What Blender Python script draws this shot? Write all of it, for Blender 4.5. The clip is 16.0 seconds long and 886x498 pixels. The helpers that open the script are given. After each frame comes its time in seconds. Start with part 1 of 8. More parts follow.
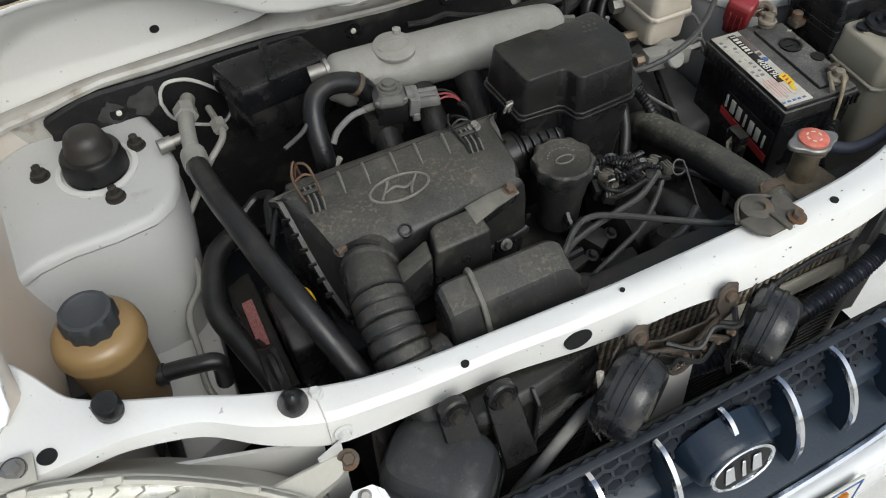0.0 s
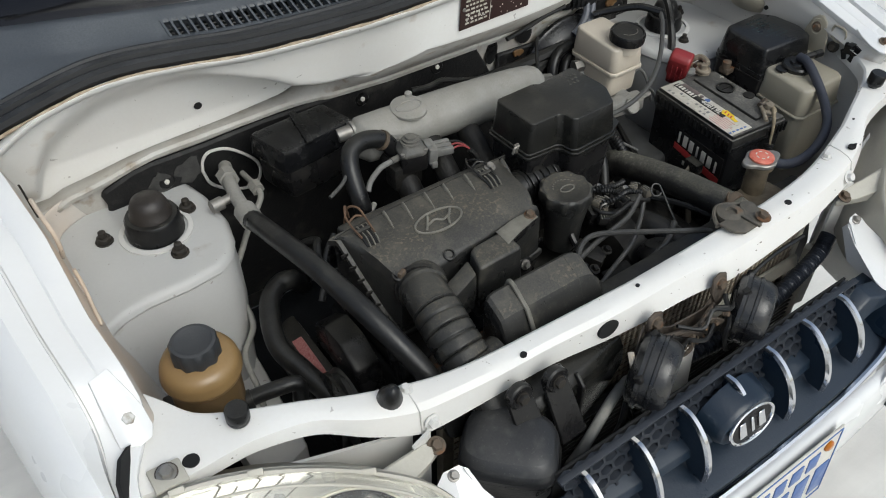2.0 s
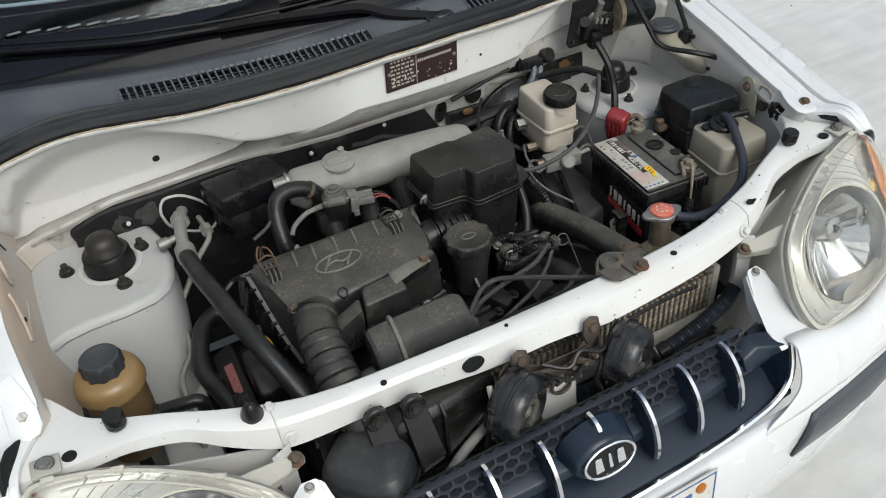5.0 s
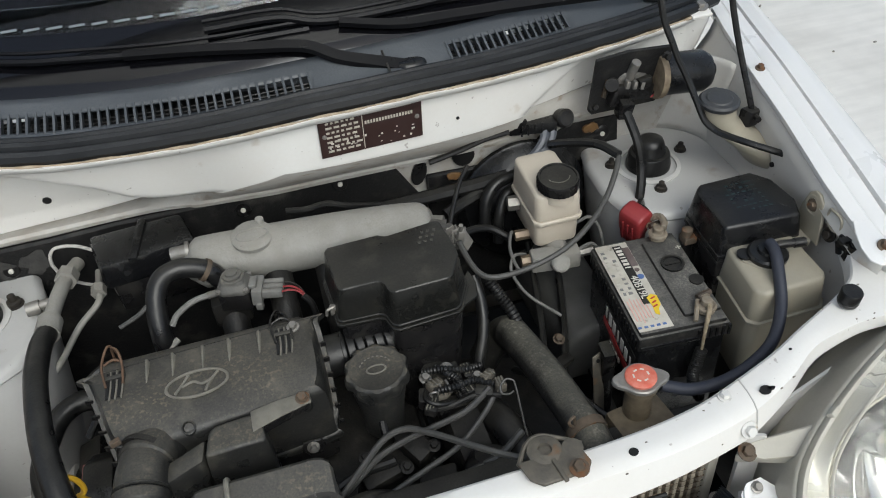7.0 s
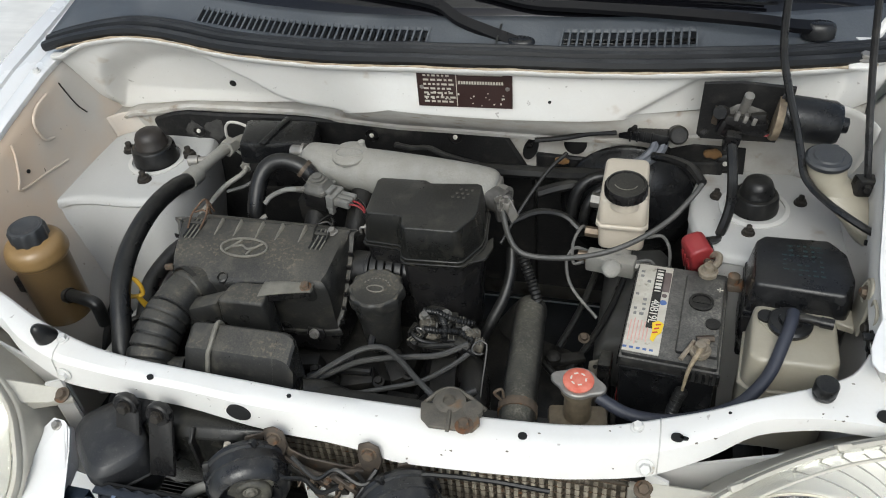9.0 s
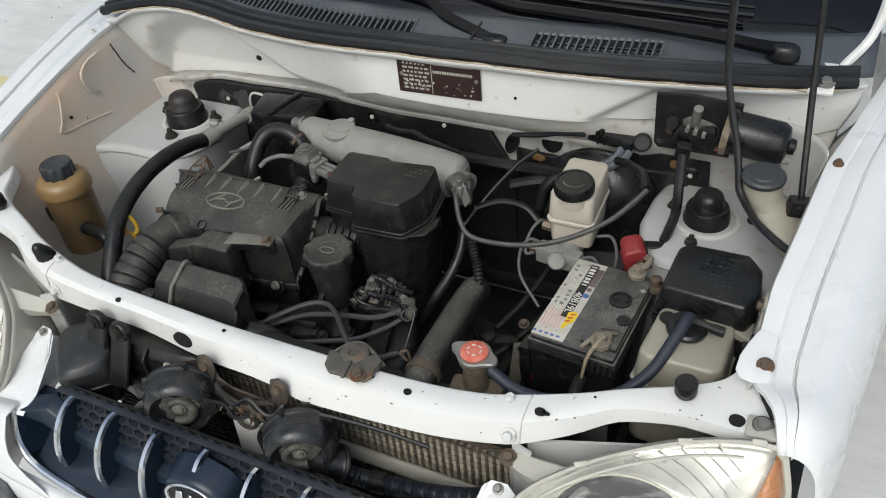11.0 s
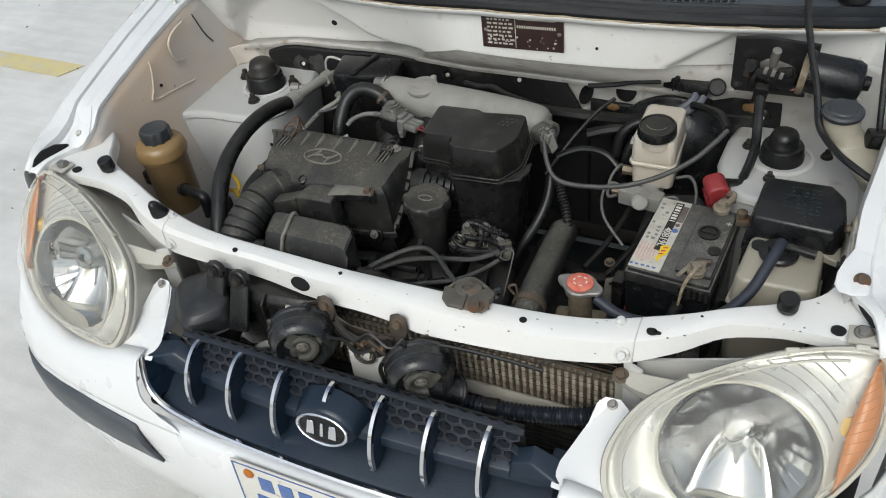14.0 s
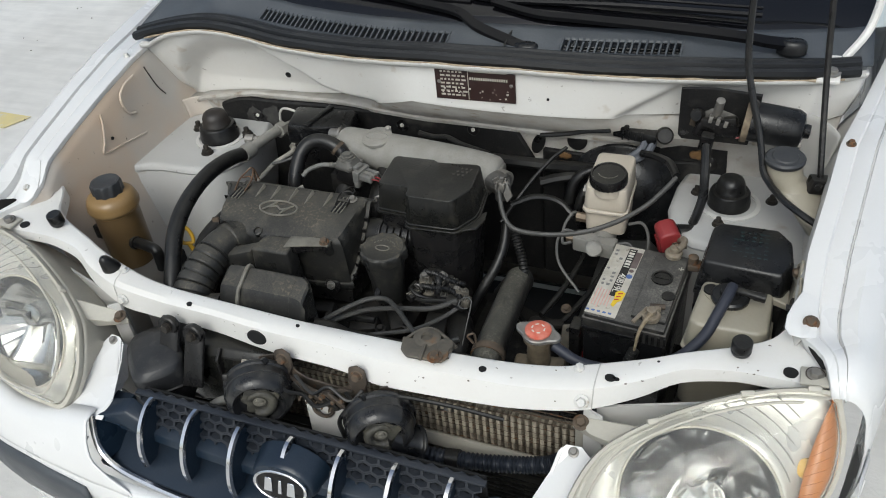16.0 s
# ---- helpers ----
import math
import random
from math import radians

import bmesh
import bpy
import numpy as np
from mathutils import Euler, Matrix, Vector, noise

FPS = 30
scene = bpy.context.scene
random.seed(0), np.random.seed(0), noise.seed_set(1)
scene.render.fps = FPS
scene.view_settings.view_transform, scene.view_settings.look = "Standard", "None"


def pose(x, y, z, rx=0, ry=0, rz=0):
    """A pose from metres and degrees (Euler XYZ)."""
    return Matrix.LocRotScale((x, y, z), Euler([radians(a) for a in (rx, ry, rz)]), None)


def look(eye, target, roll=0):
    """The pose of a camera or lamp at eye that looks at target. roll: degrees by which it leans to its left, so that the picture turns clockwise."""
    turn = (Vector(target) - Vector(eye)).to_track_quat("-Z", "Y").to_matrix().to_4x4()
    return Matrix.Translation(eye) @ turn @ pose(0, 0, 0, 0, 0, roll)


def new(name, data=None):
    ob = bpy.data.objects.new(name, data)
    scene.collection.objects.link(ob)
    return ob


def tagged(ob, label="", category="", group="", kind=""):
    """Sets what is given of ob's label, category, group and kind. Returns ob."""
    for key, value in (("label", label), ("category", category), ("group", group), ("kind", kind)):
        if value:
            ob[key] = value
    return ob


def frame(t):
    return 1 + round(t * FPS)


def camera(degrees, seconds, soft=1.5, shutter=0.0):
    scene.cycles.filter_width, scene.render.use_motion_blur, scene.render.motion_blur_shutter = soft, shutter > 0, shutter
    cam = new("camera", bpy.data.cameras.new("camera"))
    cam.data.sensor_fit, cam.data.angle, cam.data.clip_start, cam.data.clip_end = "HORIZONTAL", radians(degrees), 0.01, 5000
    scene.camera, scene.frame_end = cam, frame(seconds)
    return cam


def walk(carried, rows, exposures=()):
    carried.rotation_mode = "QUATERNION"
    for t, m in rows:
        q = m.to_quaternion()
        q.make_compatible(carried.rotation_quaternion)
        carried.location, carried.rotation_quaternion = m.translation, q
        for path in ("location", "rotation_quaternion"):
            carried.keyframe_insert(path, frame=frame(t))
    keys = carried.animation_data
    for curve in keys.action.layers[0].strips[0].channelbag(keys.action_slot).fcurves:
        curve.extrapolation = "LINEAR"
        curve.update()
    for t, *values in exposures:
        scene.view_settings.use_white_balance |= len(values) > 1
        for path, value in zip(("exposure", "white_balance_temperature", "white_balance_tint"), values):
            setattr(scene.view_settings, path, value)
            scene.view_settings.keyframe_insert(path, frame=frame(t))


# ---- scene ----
cam = camera(57.0, 16.0, 1.05)
# t, eye in metres, turn in degrees
ROWS = [
    (0.0, -0.4572, -0.4618, 1.4511, 40.98, 1.24, -27.22),
    (0.5, -0.5089, -0.4642, 1.4658, 42.37, 1.2, -30.14),
    (1.0, -0.6113, -0.4763, 1.4849, 44.08, 0.96, -33.84),
    (1.5, -0.6649, -0.4942, 1.4991, 45.47, 0.6, -35.09),
    (2.0, -0.6823, -0.5196, 1.5153, 46.82, 0.25, -35.37),
    (2.5, -0.6851, -0.5434, 1.5194, 47.88, 0.08, -35.38),
    (3.0, -0.6927, -0.5612, 1.5275, 48.75, 0.0, -35.84),
    (5.5, -0.3646, -0.7882, 1.5768, 50.7, 4.42, -26.9),
    (6.0, -0.2508, -0.7109, 1.5585, 50.15, 3.84, -25.8),
    (6.5, -0.1463, -0.6114, 1.5479, 49.76, 3.42, -23.19),
    (7.0, -0.054, -0.5251, 1.5254, 48.58, 3.74, -16.28),
    (7.5, 0.1256, -0.4597, 1.5052, 47.75, 3.35, -4.44),
    (8.0, 0.2244, -0.431, 1.4797, 47.47, 3.71, 3.56),
    (8.5, 0.2764, -0.5175, 1.4925, 49.01, 4.62, 9.15),
    (9.0, 0.3568, -0.6334, 1.5325, 49.64, 4.64, 14.05),
    (9.5, 0.4474, -0.6573, 1.5419, 50.14, 3.98, 19.38),
    (12.0, 0.6684, -0.6093, 1.528, 50.5, 5.54, 26.53),
    (12.5, 0.668, -0.5949, 1.5168, 49.22, 6.12, 27.58),
    (13.0, 0.6356, -0.6215, 1.5208, 48.16, 6.49, 27.83),
    (13.5, 0.5857, -0.717, 1.5499, 48.29, 6.57, 25.87),
    (14.0, 0.5459, -0.7849, 1.5656, 49.06, 6.37, 24.21),
    (14.5, 0.5266, -0.8066, 1.5735, 50.13, 5.97, 23.4),
    (15.0, 0.5227, -0.796, 1.5736, 51.12, 5.56, 22.59),
    (15.5, 0.5326, -0.7854, 1.5745, 51.7, 5.33, 21.79),
    (16.0, 0.542, -0.7837, 1.5733, 51.9, 5.16, 21.09),
]
walk(cam, [(t, pose(x, y, z, rx, ry, rz)) for t, x, y, z, rx, ry, rz in ROWS],
     exposures=[(0.0, 0.08), (1.0, 0.02), (1.5, 0.0), (5.5, 0.0), (7.0, 0.05), (7.5, 0.26), (8.0, 0.53), (8.5, 0.43), (9.0, 0.22), (9.5, 0.08), (12.0, 0.0), (16.0, -0.05)])

# ---- world, sun, exposure ----
SUN_EL, SUN_AZ = radians(47), radians(175)
world = bpy.data.worlds.new("sky")
scene.world = world
world.use_nodes = True
wn, wl = world.node_tree.nodes, world.node_tree.links
sky = wn.new("ShaderNodeTexSky")
sky.sky_type, sky.sun_disc = "NISHITA", False
sky.sun_elevation, sky.sun_rotation, sky.dust_density, sky.air_density = SUN_EL, SUN_AZ, 4.0, 1.0
hsv = wn.new("ShaderNodeHueSaturation")
hsv.inputs["Saturation"].default_value = 0.75
wl.new(sky.outputs[0], hsv.inputs["Color"])
balance = wn.new("ShaderNodeVectorMath")
balance.operation = "MULTIPLY"
balance.inputs[1].default_value = (0.94, 1.0, 1.015)
wl.new(hsv.outputs[0], balance.inputs[0])
wl.new(balance.outputs[0], wn["Background"].inputs["Color"])
wn["Background"].inputs["Strength"].default_value = 0.15
sun = new("sun", bpy.data.lights.new("sun", "SUN"))
sun.data.energy, sun.data.angle, sun.data.color = 1.25, radians(40), (0.93, 1.0, 1.015)
sun.matrix_basis = look((0.25, -2.4, 3.4), (0, 0.2, 0.6))
scene.view_settings.exposure = -0.02


# ---- mesh helpers ----
def v3(p):
    return Vector(p)


def curve_points(pts, n=8):
    """Points of a smooth line through pts."""
    p = [v3(q) for q in pts]
    if len(p) < 3:
        return p
    ext = [2 * p[0] - p[1]] + p + [2 * p[-1] - p[-2]]
    out = []
    for i in range(1, len(ext) - 2):
        a, b, c, d = ext[i - 1:i + 3]
        for k in range(n):
            t = k / n
            out.append(0.5 * (2 * b + (c - a) * t + (2 * a - 5 * b + 4 * c - d) * t * t + (3 * b - a - 3 * c + d) * t ** 3))
    return out + [p[-1]]


def loft(rings, closed=True, caps=True, wrap=False):
    """A skin over rings of points of one length."""
    bm = bmesh.new()
    vs = [[bm.verts.new(p) for p in r] for r in rings]
    n, m = len(rings[0]), len(rings)
    for i in range(m if wrap else m - 1):
        for j in range(n if closed else n - 1):
            a, b = vs[i], vs[(i + 1) % m]
            bm.faces.new((a[j], a[(j + 1) % n], b[(j + 1) % n], b[j]))
    if caps and closed and not wrap:
        bm.faces.new(vs[0][::-1])
        bm.faces.new(vs[-1])
    bmesh.ops.recalc_face_normals(bm, faces=bm.faces)
    return bm


def tube(pts, r, seg=10, n=8, smooth=True):
    """A round hose or wire; r is one radius or a function of the way along it, 0 to 1."""
    line = curve_points(pts, n) if smooth else [v3(q) for q in pts]
    rings, side = [], None
    for i, p in enumerate(line):
        d = (line[min(i + 1, len(line) - 1)] - line[max(i - 1, 0)]).normalized()
        if side is None:
            side = d.orthogonal().normalized()
        side = (side - d * side.dot(d)).normalized()
        up = d.cross(side)
        rr = r(i / (len(line) - 1)) if callable(r) else r
        rings.append([p + rr * (math.cos(2 * math.pi * k / seg) * side + math.sin(2 * math.pi * k / seg) * up) for k in range(seg)])
    return loft(rings)


def cyl(p0, p1, r0, r1=None, seg=20, bev=0.0):
    """A round bar from p0 to p1, its ends bevelled."""
    p0, p1 = v3(p0), v3(p1)
    r1 = r0 if r1 is None else r1
    d = p1 - p0
    L = d.length
    prof = [(r0 - bev, 0), (r0, bev), (r1, L - bev), (r1 - bev, L)] if bev else [(r0, 0), (r1, L)]
    return lathe(prof, p0, d, seg)


def lathe(profile, origin, axis=(0, 0, 1), seg=28, wave=None, caps=True):
    """Turns (radius, height) pairs round an axis. wave: (count, depth, from, to) ribs on those rows."""
    origin, z = v3(origin), v3(axis).normalized()
    x = z.orthogonal().normalized()
    y = z.cross(x)
    rings = []
    for i, (r, h) in enumerate(profile):
        ring = []
        for k in range(seg):
            a = 2 * math.pi * k / seg
            rr = r
            if wave and wave[2] <= i <= wave[3]:
                rr += wave[1] * math.cos(wave[0] * a)
            ring.append(origin + z * h + rr * (math.cos(a) * x + math.sin(a) * y))
        rings.append(ring)
    return loft(rings, caps=caps)


def bevel(bm, w, seg=2, angle=25):
    if w > 0:
        es = [e for e in bm.edges if len(e.link_faces) == 2 and e.calc_face_angle(0) > radians(angle)]
        bmesh.ops.bevel(bm, geom=es, offset=w, segments=seg, affect="EDGES", profile=0.5, clamp_overlap=True)
    return bm


def prism(outline, z0, z1, bev=0.004, inset=0.0, seg=2, tilt=(0, 0)):
    """An upright block over an outline of (x, y); inset draws its top in, tilt slopes its top by x and y."""
    cx, cy = sum(p[0] for p in outline) / len(outline), sum(p[1] for p in outline) / len(outline)
    big = max(math.hypot(p[0] - cx, p[1] - cy) for p in outline)
    k = 1 - inset / big
    low = [v3((x, y, z0)) for x, y in outline]
    top = [v3((cx + (x - cx) * k, cy + (y - cy) * k, z1 + tilt[0] * (x - cx) + tilt[1] * (y - cy))) for x, y in outline]
    return bevel(loft([low, top]), bev, seg)


def block(c, s, bev=0.003, rot=(0, 0, 0), seg=2):
    """A bevelled box of size s round c, turned by degrees."""
    bm = bmesh.new()
    bmesh.ops.create_cube(bm, size=1)
    bmesh.ops.transform(bm, matrix=pose(*c, *rot) @ Matrix.Diagonal((*s, 1)), verts=bm.verts)
    return bevel(bm, min(bev, 0.45 * min(s)), seg)


def slab(pts, push, bev=0.0):
    """A flat plate with the outline pts (3D), thick along push."""
    push = v3(push)
    return bevel(loft([[v3(p) for p in pts], [v3(p) + push for p in pts]]), bev, 1)


def ring_bar(centre, axis, rx, ry, r, seg=36, up=(0, 0, 1)):
    """A closed oval bar."""
    z = v3(axis).normalized()
    y = (v3(up) - z * v3(up).dot(z)).normalized()
    x = y.cross(z)
    rings = []
    for i in range(seg):
        a = 2 * math.pi * i / seg
        out = math.cos(a) * x * rx + math.sin(a) * y * ry
        o = out.normalized()
        rings.append([v3(centre) + out + r * (math.cos(2 * math.pi * k / 8) * o + math.sin(2 * math.pi * k / 8) * z) for k in range(8)])
    return loft(rings, wrap=True)


def oval(centre, axis, rx, ry, depth, seg=28, up=(0, 0, 1)):
    z = v3(axis).normalized()
    y = (v3(up) - z * v3(up).dot(z)).normalized()
    x = y.cross(z)
    ring = [v3(centre) + math.cos(2 * math.pi * k / seg) * x * rx + math.sin(2 * math.pi * k / seg) * y * ry for k in range(seg)]
    return loft([ring, [p + z * depth for p in ring]])


def join(*bms):
    out = bmesh.new()
    for b in bms:
        me = bpy.data.meshes.new("t")
        b.to_mesh(me)
        out.from_mesh(me)
        bpy.data.meshes.remove(me)
        b.free()
    return out


def mirrored(bm):
    bmesh.ops.transform(bm, matrix=Matrix.Diagonal((-1, 1, 1, 1)), verts=bm.verts)
    bmesh.ops.reverse_faces(bm, faces=bm.faces)
    return bm


ORIGIN = {}


def thing(name, at, label, category, group="", kind=""):
    ob = new(name)
    ob.location = at
    ob.empty_display_size = 0.05
    ORIGIN[ob] = v3(at)
    return tagged(ob, label, category, group, kind)


def part(name, bm, material, parent=None, label="", angle=40, solid=0.0, **tags):
    """Links a mesh, given in world places, under a thing or a part."""
    at = ORIGIN[parent] if parent else sum((v.co for v in bm.verts), Vector()) / len(bm.verts)
    bmesh.ops.translate(bm, verts=bm.verts, vec=-at)
    for f in bm.faces:
        f.smooth = True
    for e in bm.edges:
        e.smooth = len(e.link_faces) != 2 or e.calc_face_angle(0) < radians(angle)
    me = bpy.data.meshes.new(name)
    bm.to_mesh(me)
    bm.free()
    me.materials.append(material)
    ob = new(name, me)
    ORIGIN[ob] = at
    if parent:
        ob.parent = parent
    else:
        ob.location = at
    if solid:
        m = ob.modifiers.new("thickness", "SOLIDIFY")
        m.thickness, m.offset = solid, 0.0
    return tagged(ob, label, **tags)


# ---- materials ----
def material(name, base, rough=0.5, metal=0.0, second=None, spots=0.5, scale=18.0, fine=220.0, bump=0.15, dust=None, dust_amount=0.0, coat=0.0, spec=0.5,
             vary=0.0, grime=None, grime_at=0.62, grime_scale=9.0, specks=None, side_stain=None, flecks=None, mottle=None):
    """A surface with coarse and fine variation; dust lies on its upward faces, grime comes in patches."""
    m = bpy.data.materials.new(name)
    m.use_nodes = True
    nt = m.node_tree
    N, L = nt.nodes.new, nt.links.new
    bsdf = nt.nodes["Principled BSDF"]
    bsdf.inputs["Metallic"].default_value = metal
    bsdf.inputs["Coat Weight"].default_value = coat
    bsdf.inputs["Coat Roughness"].default_value = 0.08
    bsdf.inputs["Specular IOR Level"].default_value = spec
    co = N("ShaderNodeTexCoord").outputs["Object"]

    def noise_at(s, detail=4.0):
        t = N("ShaderNodeTexNoise")
        t.inputs["Scale"].default_value, t.inputs["Detail"].default_value = s, detail
        L(co, t.inputs["Vector"])
        return t.outputs["Fac"]

    def ramp(fac, lo, hi, a=0.0, b=1.0):
        r = N("ShaderNodeMapRange")
        L(fac, r.inputs["Value"])
        for k, x in zip(("From Min", "From Max", "To Min", "To Max"), (lo, hi, a, b)):
            r.inputs[k].default_value = x
        return r.outputs["Result"]

    def mix(fac, a, b):
        x = N("ShaderNodeMix")
        x.data_type = "RGBA"
        for sock, val in ((x.inputs[0], fac), (x.inputs[6], a), (x.inputs[7], b)):
            if hasattr(val, "is_linked"):
                L(val, sock)
            else:
                sock.default_value = val if isinstance(val, float) else (*val, 1)
        return x.outputs[2]

    second = second or tuple(c * 0.8 for c in base)
    coarse, small = noise_at(scale), noise_at(fine, 6.0)
    col = mix(ramp(coarse, 0.35, 0.7, 0, spots), base, second)
    col = mix(ramp(small, 0.3, 0.75, 0, 0.25), col, second)
    if vary:
        info = N("ShaderNodeObjectInfo").outputs["Random"]
        col = mix(ramp(info, 0, 1, 0, vary), col, second)
    if grime:
        col = mix(ramp(noise_at(grime_scale, 8.0), grime_at, grime_at + 0.1, 0, 0.85), col, grime)
    if side_stain:
        # a beige stain on one wing wall
        sx = N("ShaderNodeSeparateXYZ")
        L(co, sx.inputs[0])
        ab, mu = N("ShaderNodeMath"), N("ShaderNodeMath")
        ab.operation = mu.operation = "MULTIPLY"
        ab.inputs[1].default_value = -1.0
        L(sx.outputs["X"], ab.inputs[0])
        L(ramp(ab.outputs[0], 0.54, 0.65), mu.inputs[0])
        L(ramp(noise_at(4.5, 5.0), 0.36, 0.58, 0.15, 0.95), mu.inputs[1])
        col = mix(mu.outputs[0], col, side_stain)
    if mottle:
        # smears and spatter of grey road dust
        col = mix(ramp(noise_at(46.0, 7.0), 0.54, 0.74, 0, 0.55), col, mottle)
        col = mix(ramp(noise_at(320.0, 2.0), 0.66, 0.72, 0, 0.5), col, mottle)
    if specks:
        col = mix(ramp(noise_at(75.0, 2.0), 0.735, 0.765, 0, 0.5), col, specks)
        col = mix(ramp(noise_at(190.0, 1.0), 0.77, 0.80, 0, 0.45), col, specks)
    rg = ramp(coarse, 0.3, 0.7, max(0.02, rough - 0.08), min(1, rough + 0.1))
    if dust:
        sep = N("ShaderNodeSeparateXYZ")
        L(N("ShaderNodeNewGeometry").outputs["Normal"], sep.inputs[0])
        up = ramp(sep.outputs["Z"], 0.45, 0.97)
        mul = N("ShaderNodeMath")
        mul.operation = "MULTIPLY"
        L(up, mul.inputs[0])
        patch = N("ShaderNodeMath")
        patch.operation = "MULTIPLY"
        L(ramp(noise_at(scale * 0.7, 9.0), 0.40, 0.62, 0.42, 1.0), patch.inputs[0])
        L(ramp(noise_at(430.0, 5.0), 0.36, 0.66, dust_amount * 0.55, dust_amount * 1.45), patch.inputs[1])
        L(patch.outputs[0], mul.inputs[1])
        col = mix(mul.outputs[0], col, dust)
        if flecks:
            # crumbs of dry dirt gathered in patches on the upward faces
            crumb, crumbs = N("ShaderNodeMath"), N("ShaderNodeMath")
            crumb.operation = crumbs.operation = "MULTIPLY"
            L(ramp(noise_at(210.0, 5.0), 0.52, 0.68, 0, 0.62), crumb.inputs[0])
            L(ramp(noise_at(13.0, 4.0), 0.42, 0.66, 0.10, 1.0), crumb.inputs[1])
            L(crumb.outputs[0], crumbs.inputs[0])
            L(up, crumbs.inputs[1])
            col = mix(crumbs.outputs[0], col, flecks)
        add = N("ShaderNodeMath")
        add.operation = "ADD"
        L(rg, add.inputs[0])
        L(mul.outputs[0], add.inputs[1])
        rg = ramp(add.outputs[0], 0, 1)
    L(col, bsdf.inputs["Base Color"])
    L(rg, bsdf.inputs["Roughness"])
    if bump:
        b = N("ShaderNodeBump")
        b.inputs["Strength"].default_value, b.inputs["Distance"].default_value = bump, 0.002
        L(small, b.inputs["Height"])
        L(b.outputs[0], bsdf.inputs["Normal"])
    return m


DUST = (0.135, 0.128, 0.100)
PAINT = material("white_car_paint", (0.715, 0.715, 0.705), 0.28, coat=0.6, second=(0.665, 0.655, 0.635), bump=0.02, scale=6, spots=0.4)
BAYPAINT = material("white_bay_paint", (0.70, 0.695, 0.67), 0.42, second=(0.63, 0.605, 0.565), bump=0.05, scale=9, spots=0.6, grime=(0.45, 0.38, 0.30), grime_at=0.68, grime_scale=14, specks=(0.16, 0.13, 0.10))
# White bay paint with a darker base that stands for shade in the bay
SHADEPAINT = material("shade_toned_inner_paint", (0.54, 0.535, 0.515), 0.5, second=(0.48, 0.465, 0.435), bump=0.05, scale=8, spots=0.6, grime=(0.36, 0.31, 0.25), grime_at=0.68, grime_scale=14)
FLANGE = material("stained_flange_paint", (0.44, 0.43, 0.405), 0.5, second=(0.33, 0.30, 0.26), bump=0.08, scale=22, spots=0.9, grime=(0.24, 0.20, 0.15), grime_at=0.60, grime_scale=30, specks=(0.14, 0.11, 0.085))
# Same white paint, base lowered for the shade over the towers
TOWERPAINT = material("shade_toned_tower_paint", (0.445, 0.445, 0.433), 0.42, second=(0.38, 0.375, 0.36), bump=0.05, scale=5, spots=0.8, grime=(0.27, 0.22, 0.17), grime_at=0.66, grime_scale=12, specks=(0.14, 0.11, 0.085))
APRON = material("stained_bay_paint", (0.50, 0.49, 0.465), 0.5, second=(0.45, 0.43, 0.395), bump=0.05, scale=5, spots=0.7, grime=(0.36, 0.28, 0.21), grime_at=0.69, grime_scale=16, specks=(0.14, 0.11, 0.085), side_stain=(0.56, 0.435, 0.325))
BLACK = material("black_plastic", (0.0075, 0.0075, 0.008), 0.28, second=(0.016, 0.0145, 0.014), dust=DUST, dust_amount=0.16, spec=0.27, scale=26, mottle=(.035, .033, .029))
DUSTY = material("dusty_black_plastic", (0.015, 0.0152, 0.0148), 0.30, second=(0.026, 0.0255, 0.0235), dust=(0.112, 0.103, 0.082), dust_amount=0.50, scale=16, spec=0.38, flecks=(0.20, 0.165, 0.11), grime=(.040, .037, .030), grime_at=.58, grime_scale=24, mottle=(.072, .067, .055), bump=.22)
WEB = material("grille_mesh_plastic", (0.012, 0.0155, 0.022), 0.40, second=(0.02, 0.024, 0.031), scale=30, dust=(0.09, 0.095, 0.105), dust_amount=0.12)
# Lamp chrome toned down to carry the shade inside the bowl
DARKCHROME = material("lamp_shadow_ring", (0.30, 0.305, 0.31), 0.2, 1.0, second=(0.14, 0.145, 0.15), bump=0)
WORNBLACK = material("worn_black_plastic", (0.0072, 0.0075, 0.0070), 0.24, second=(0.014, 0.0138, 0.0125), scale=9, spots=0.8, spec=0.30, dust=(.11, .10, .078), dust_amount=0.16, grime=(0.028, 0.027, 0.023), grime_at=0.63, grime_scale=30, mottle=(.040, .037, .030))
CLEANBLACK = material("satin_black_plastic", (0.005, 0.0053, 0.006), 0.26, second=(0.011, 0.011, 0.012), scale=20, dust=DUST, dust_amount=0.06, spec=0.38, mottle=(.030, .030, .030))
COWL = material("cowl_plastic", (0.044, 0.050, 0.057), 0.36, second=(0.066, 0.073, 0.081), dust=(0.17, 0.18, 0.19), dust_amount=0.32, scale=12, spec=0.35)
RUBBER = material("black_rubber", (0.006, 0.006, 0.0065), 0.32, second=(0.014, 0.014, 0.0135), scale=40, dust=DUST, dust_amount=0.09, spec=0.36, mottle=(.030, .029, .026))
FELT = material("black_insulation", (0.0075, 0.0075, 0.008), 0.55, second=(0.016, 0.0155, 0.015), scale=10, bump=0.5, spots=0.8, spec=0.25, grime=(0.055, 0.052, 0.046), grime_at=0.60, grime_scale=12, mottle=(.040, .038, .034))
GREASE = material("greasy_dark_metal", (0.010, 0.0098, 0.0093), 0.5, second=(0.023, 0.0215, 0.019), scale=40, spots=0.9, bump=0.4, spec=0.2, mottle=(.040, .037, .031))
BLACKGLASS = material("black_printed_glass", (0.004, 0.004, 0.005), 0.06, bump=0)
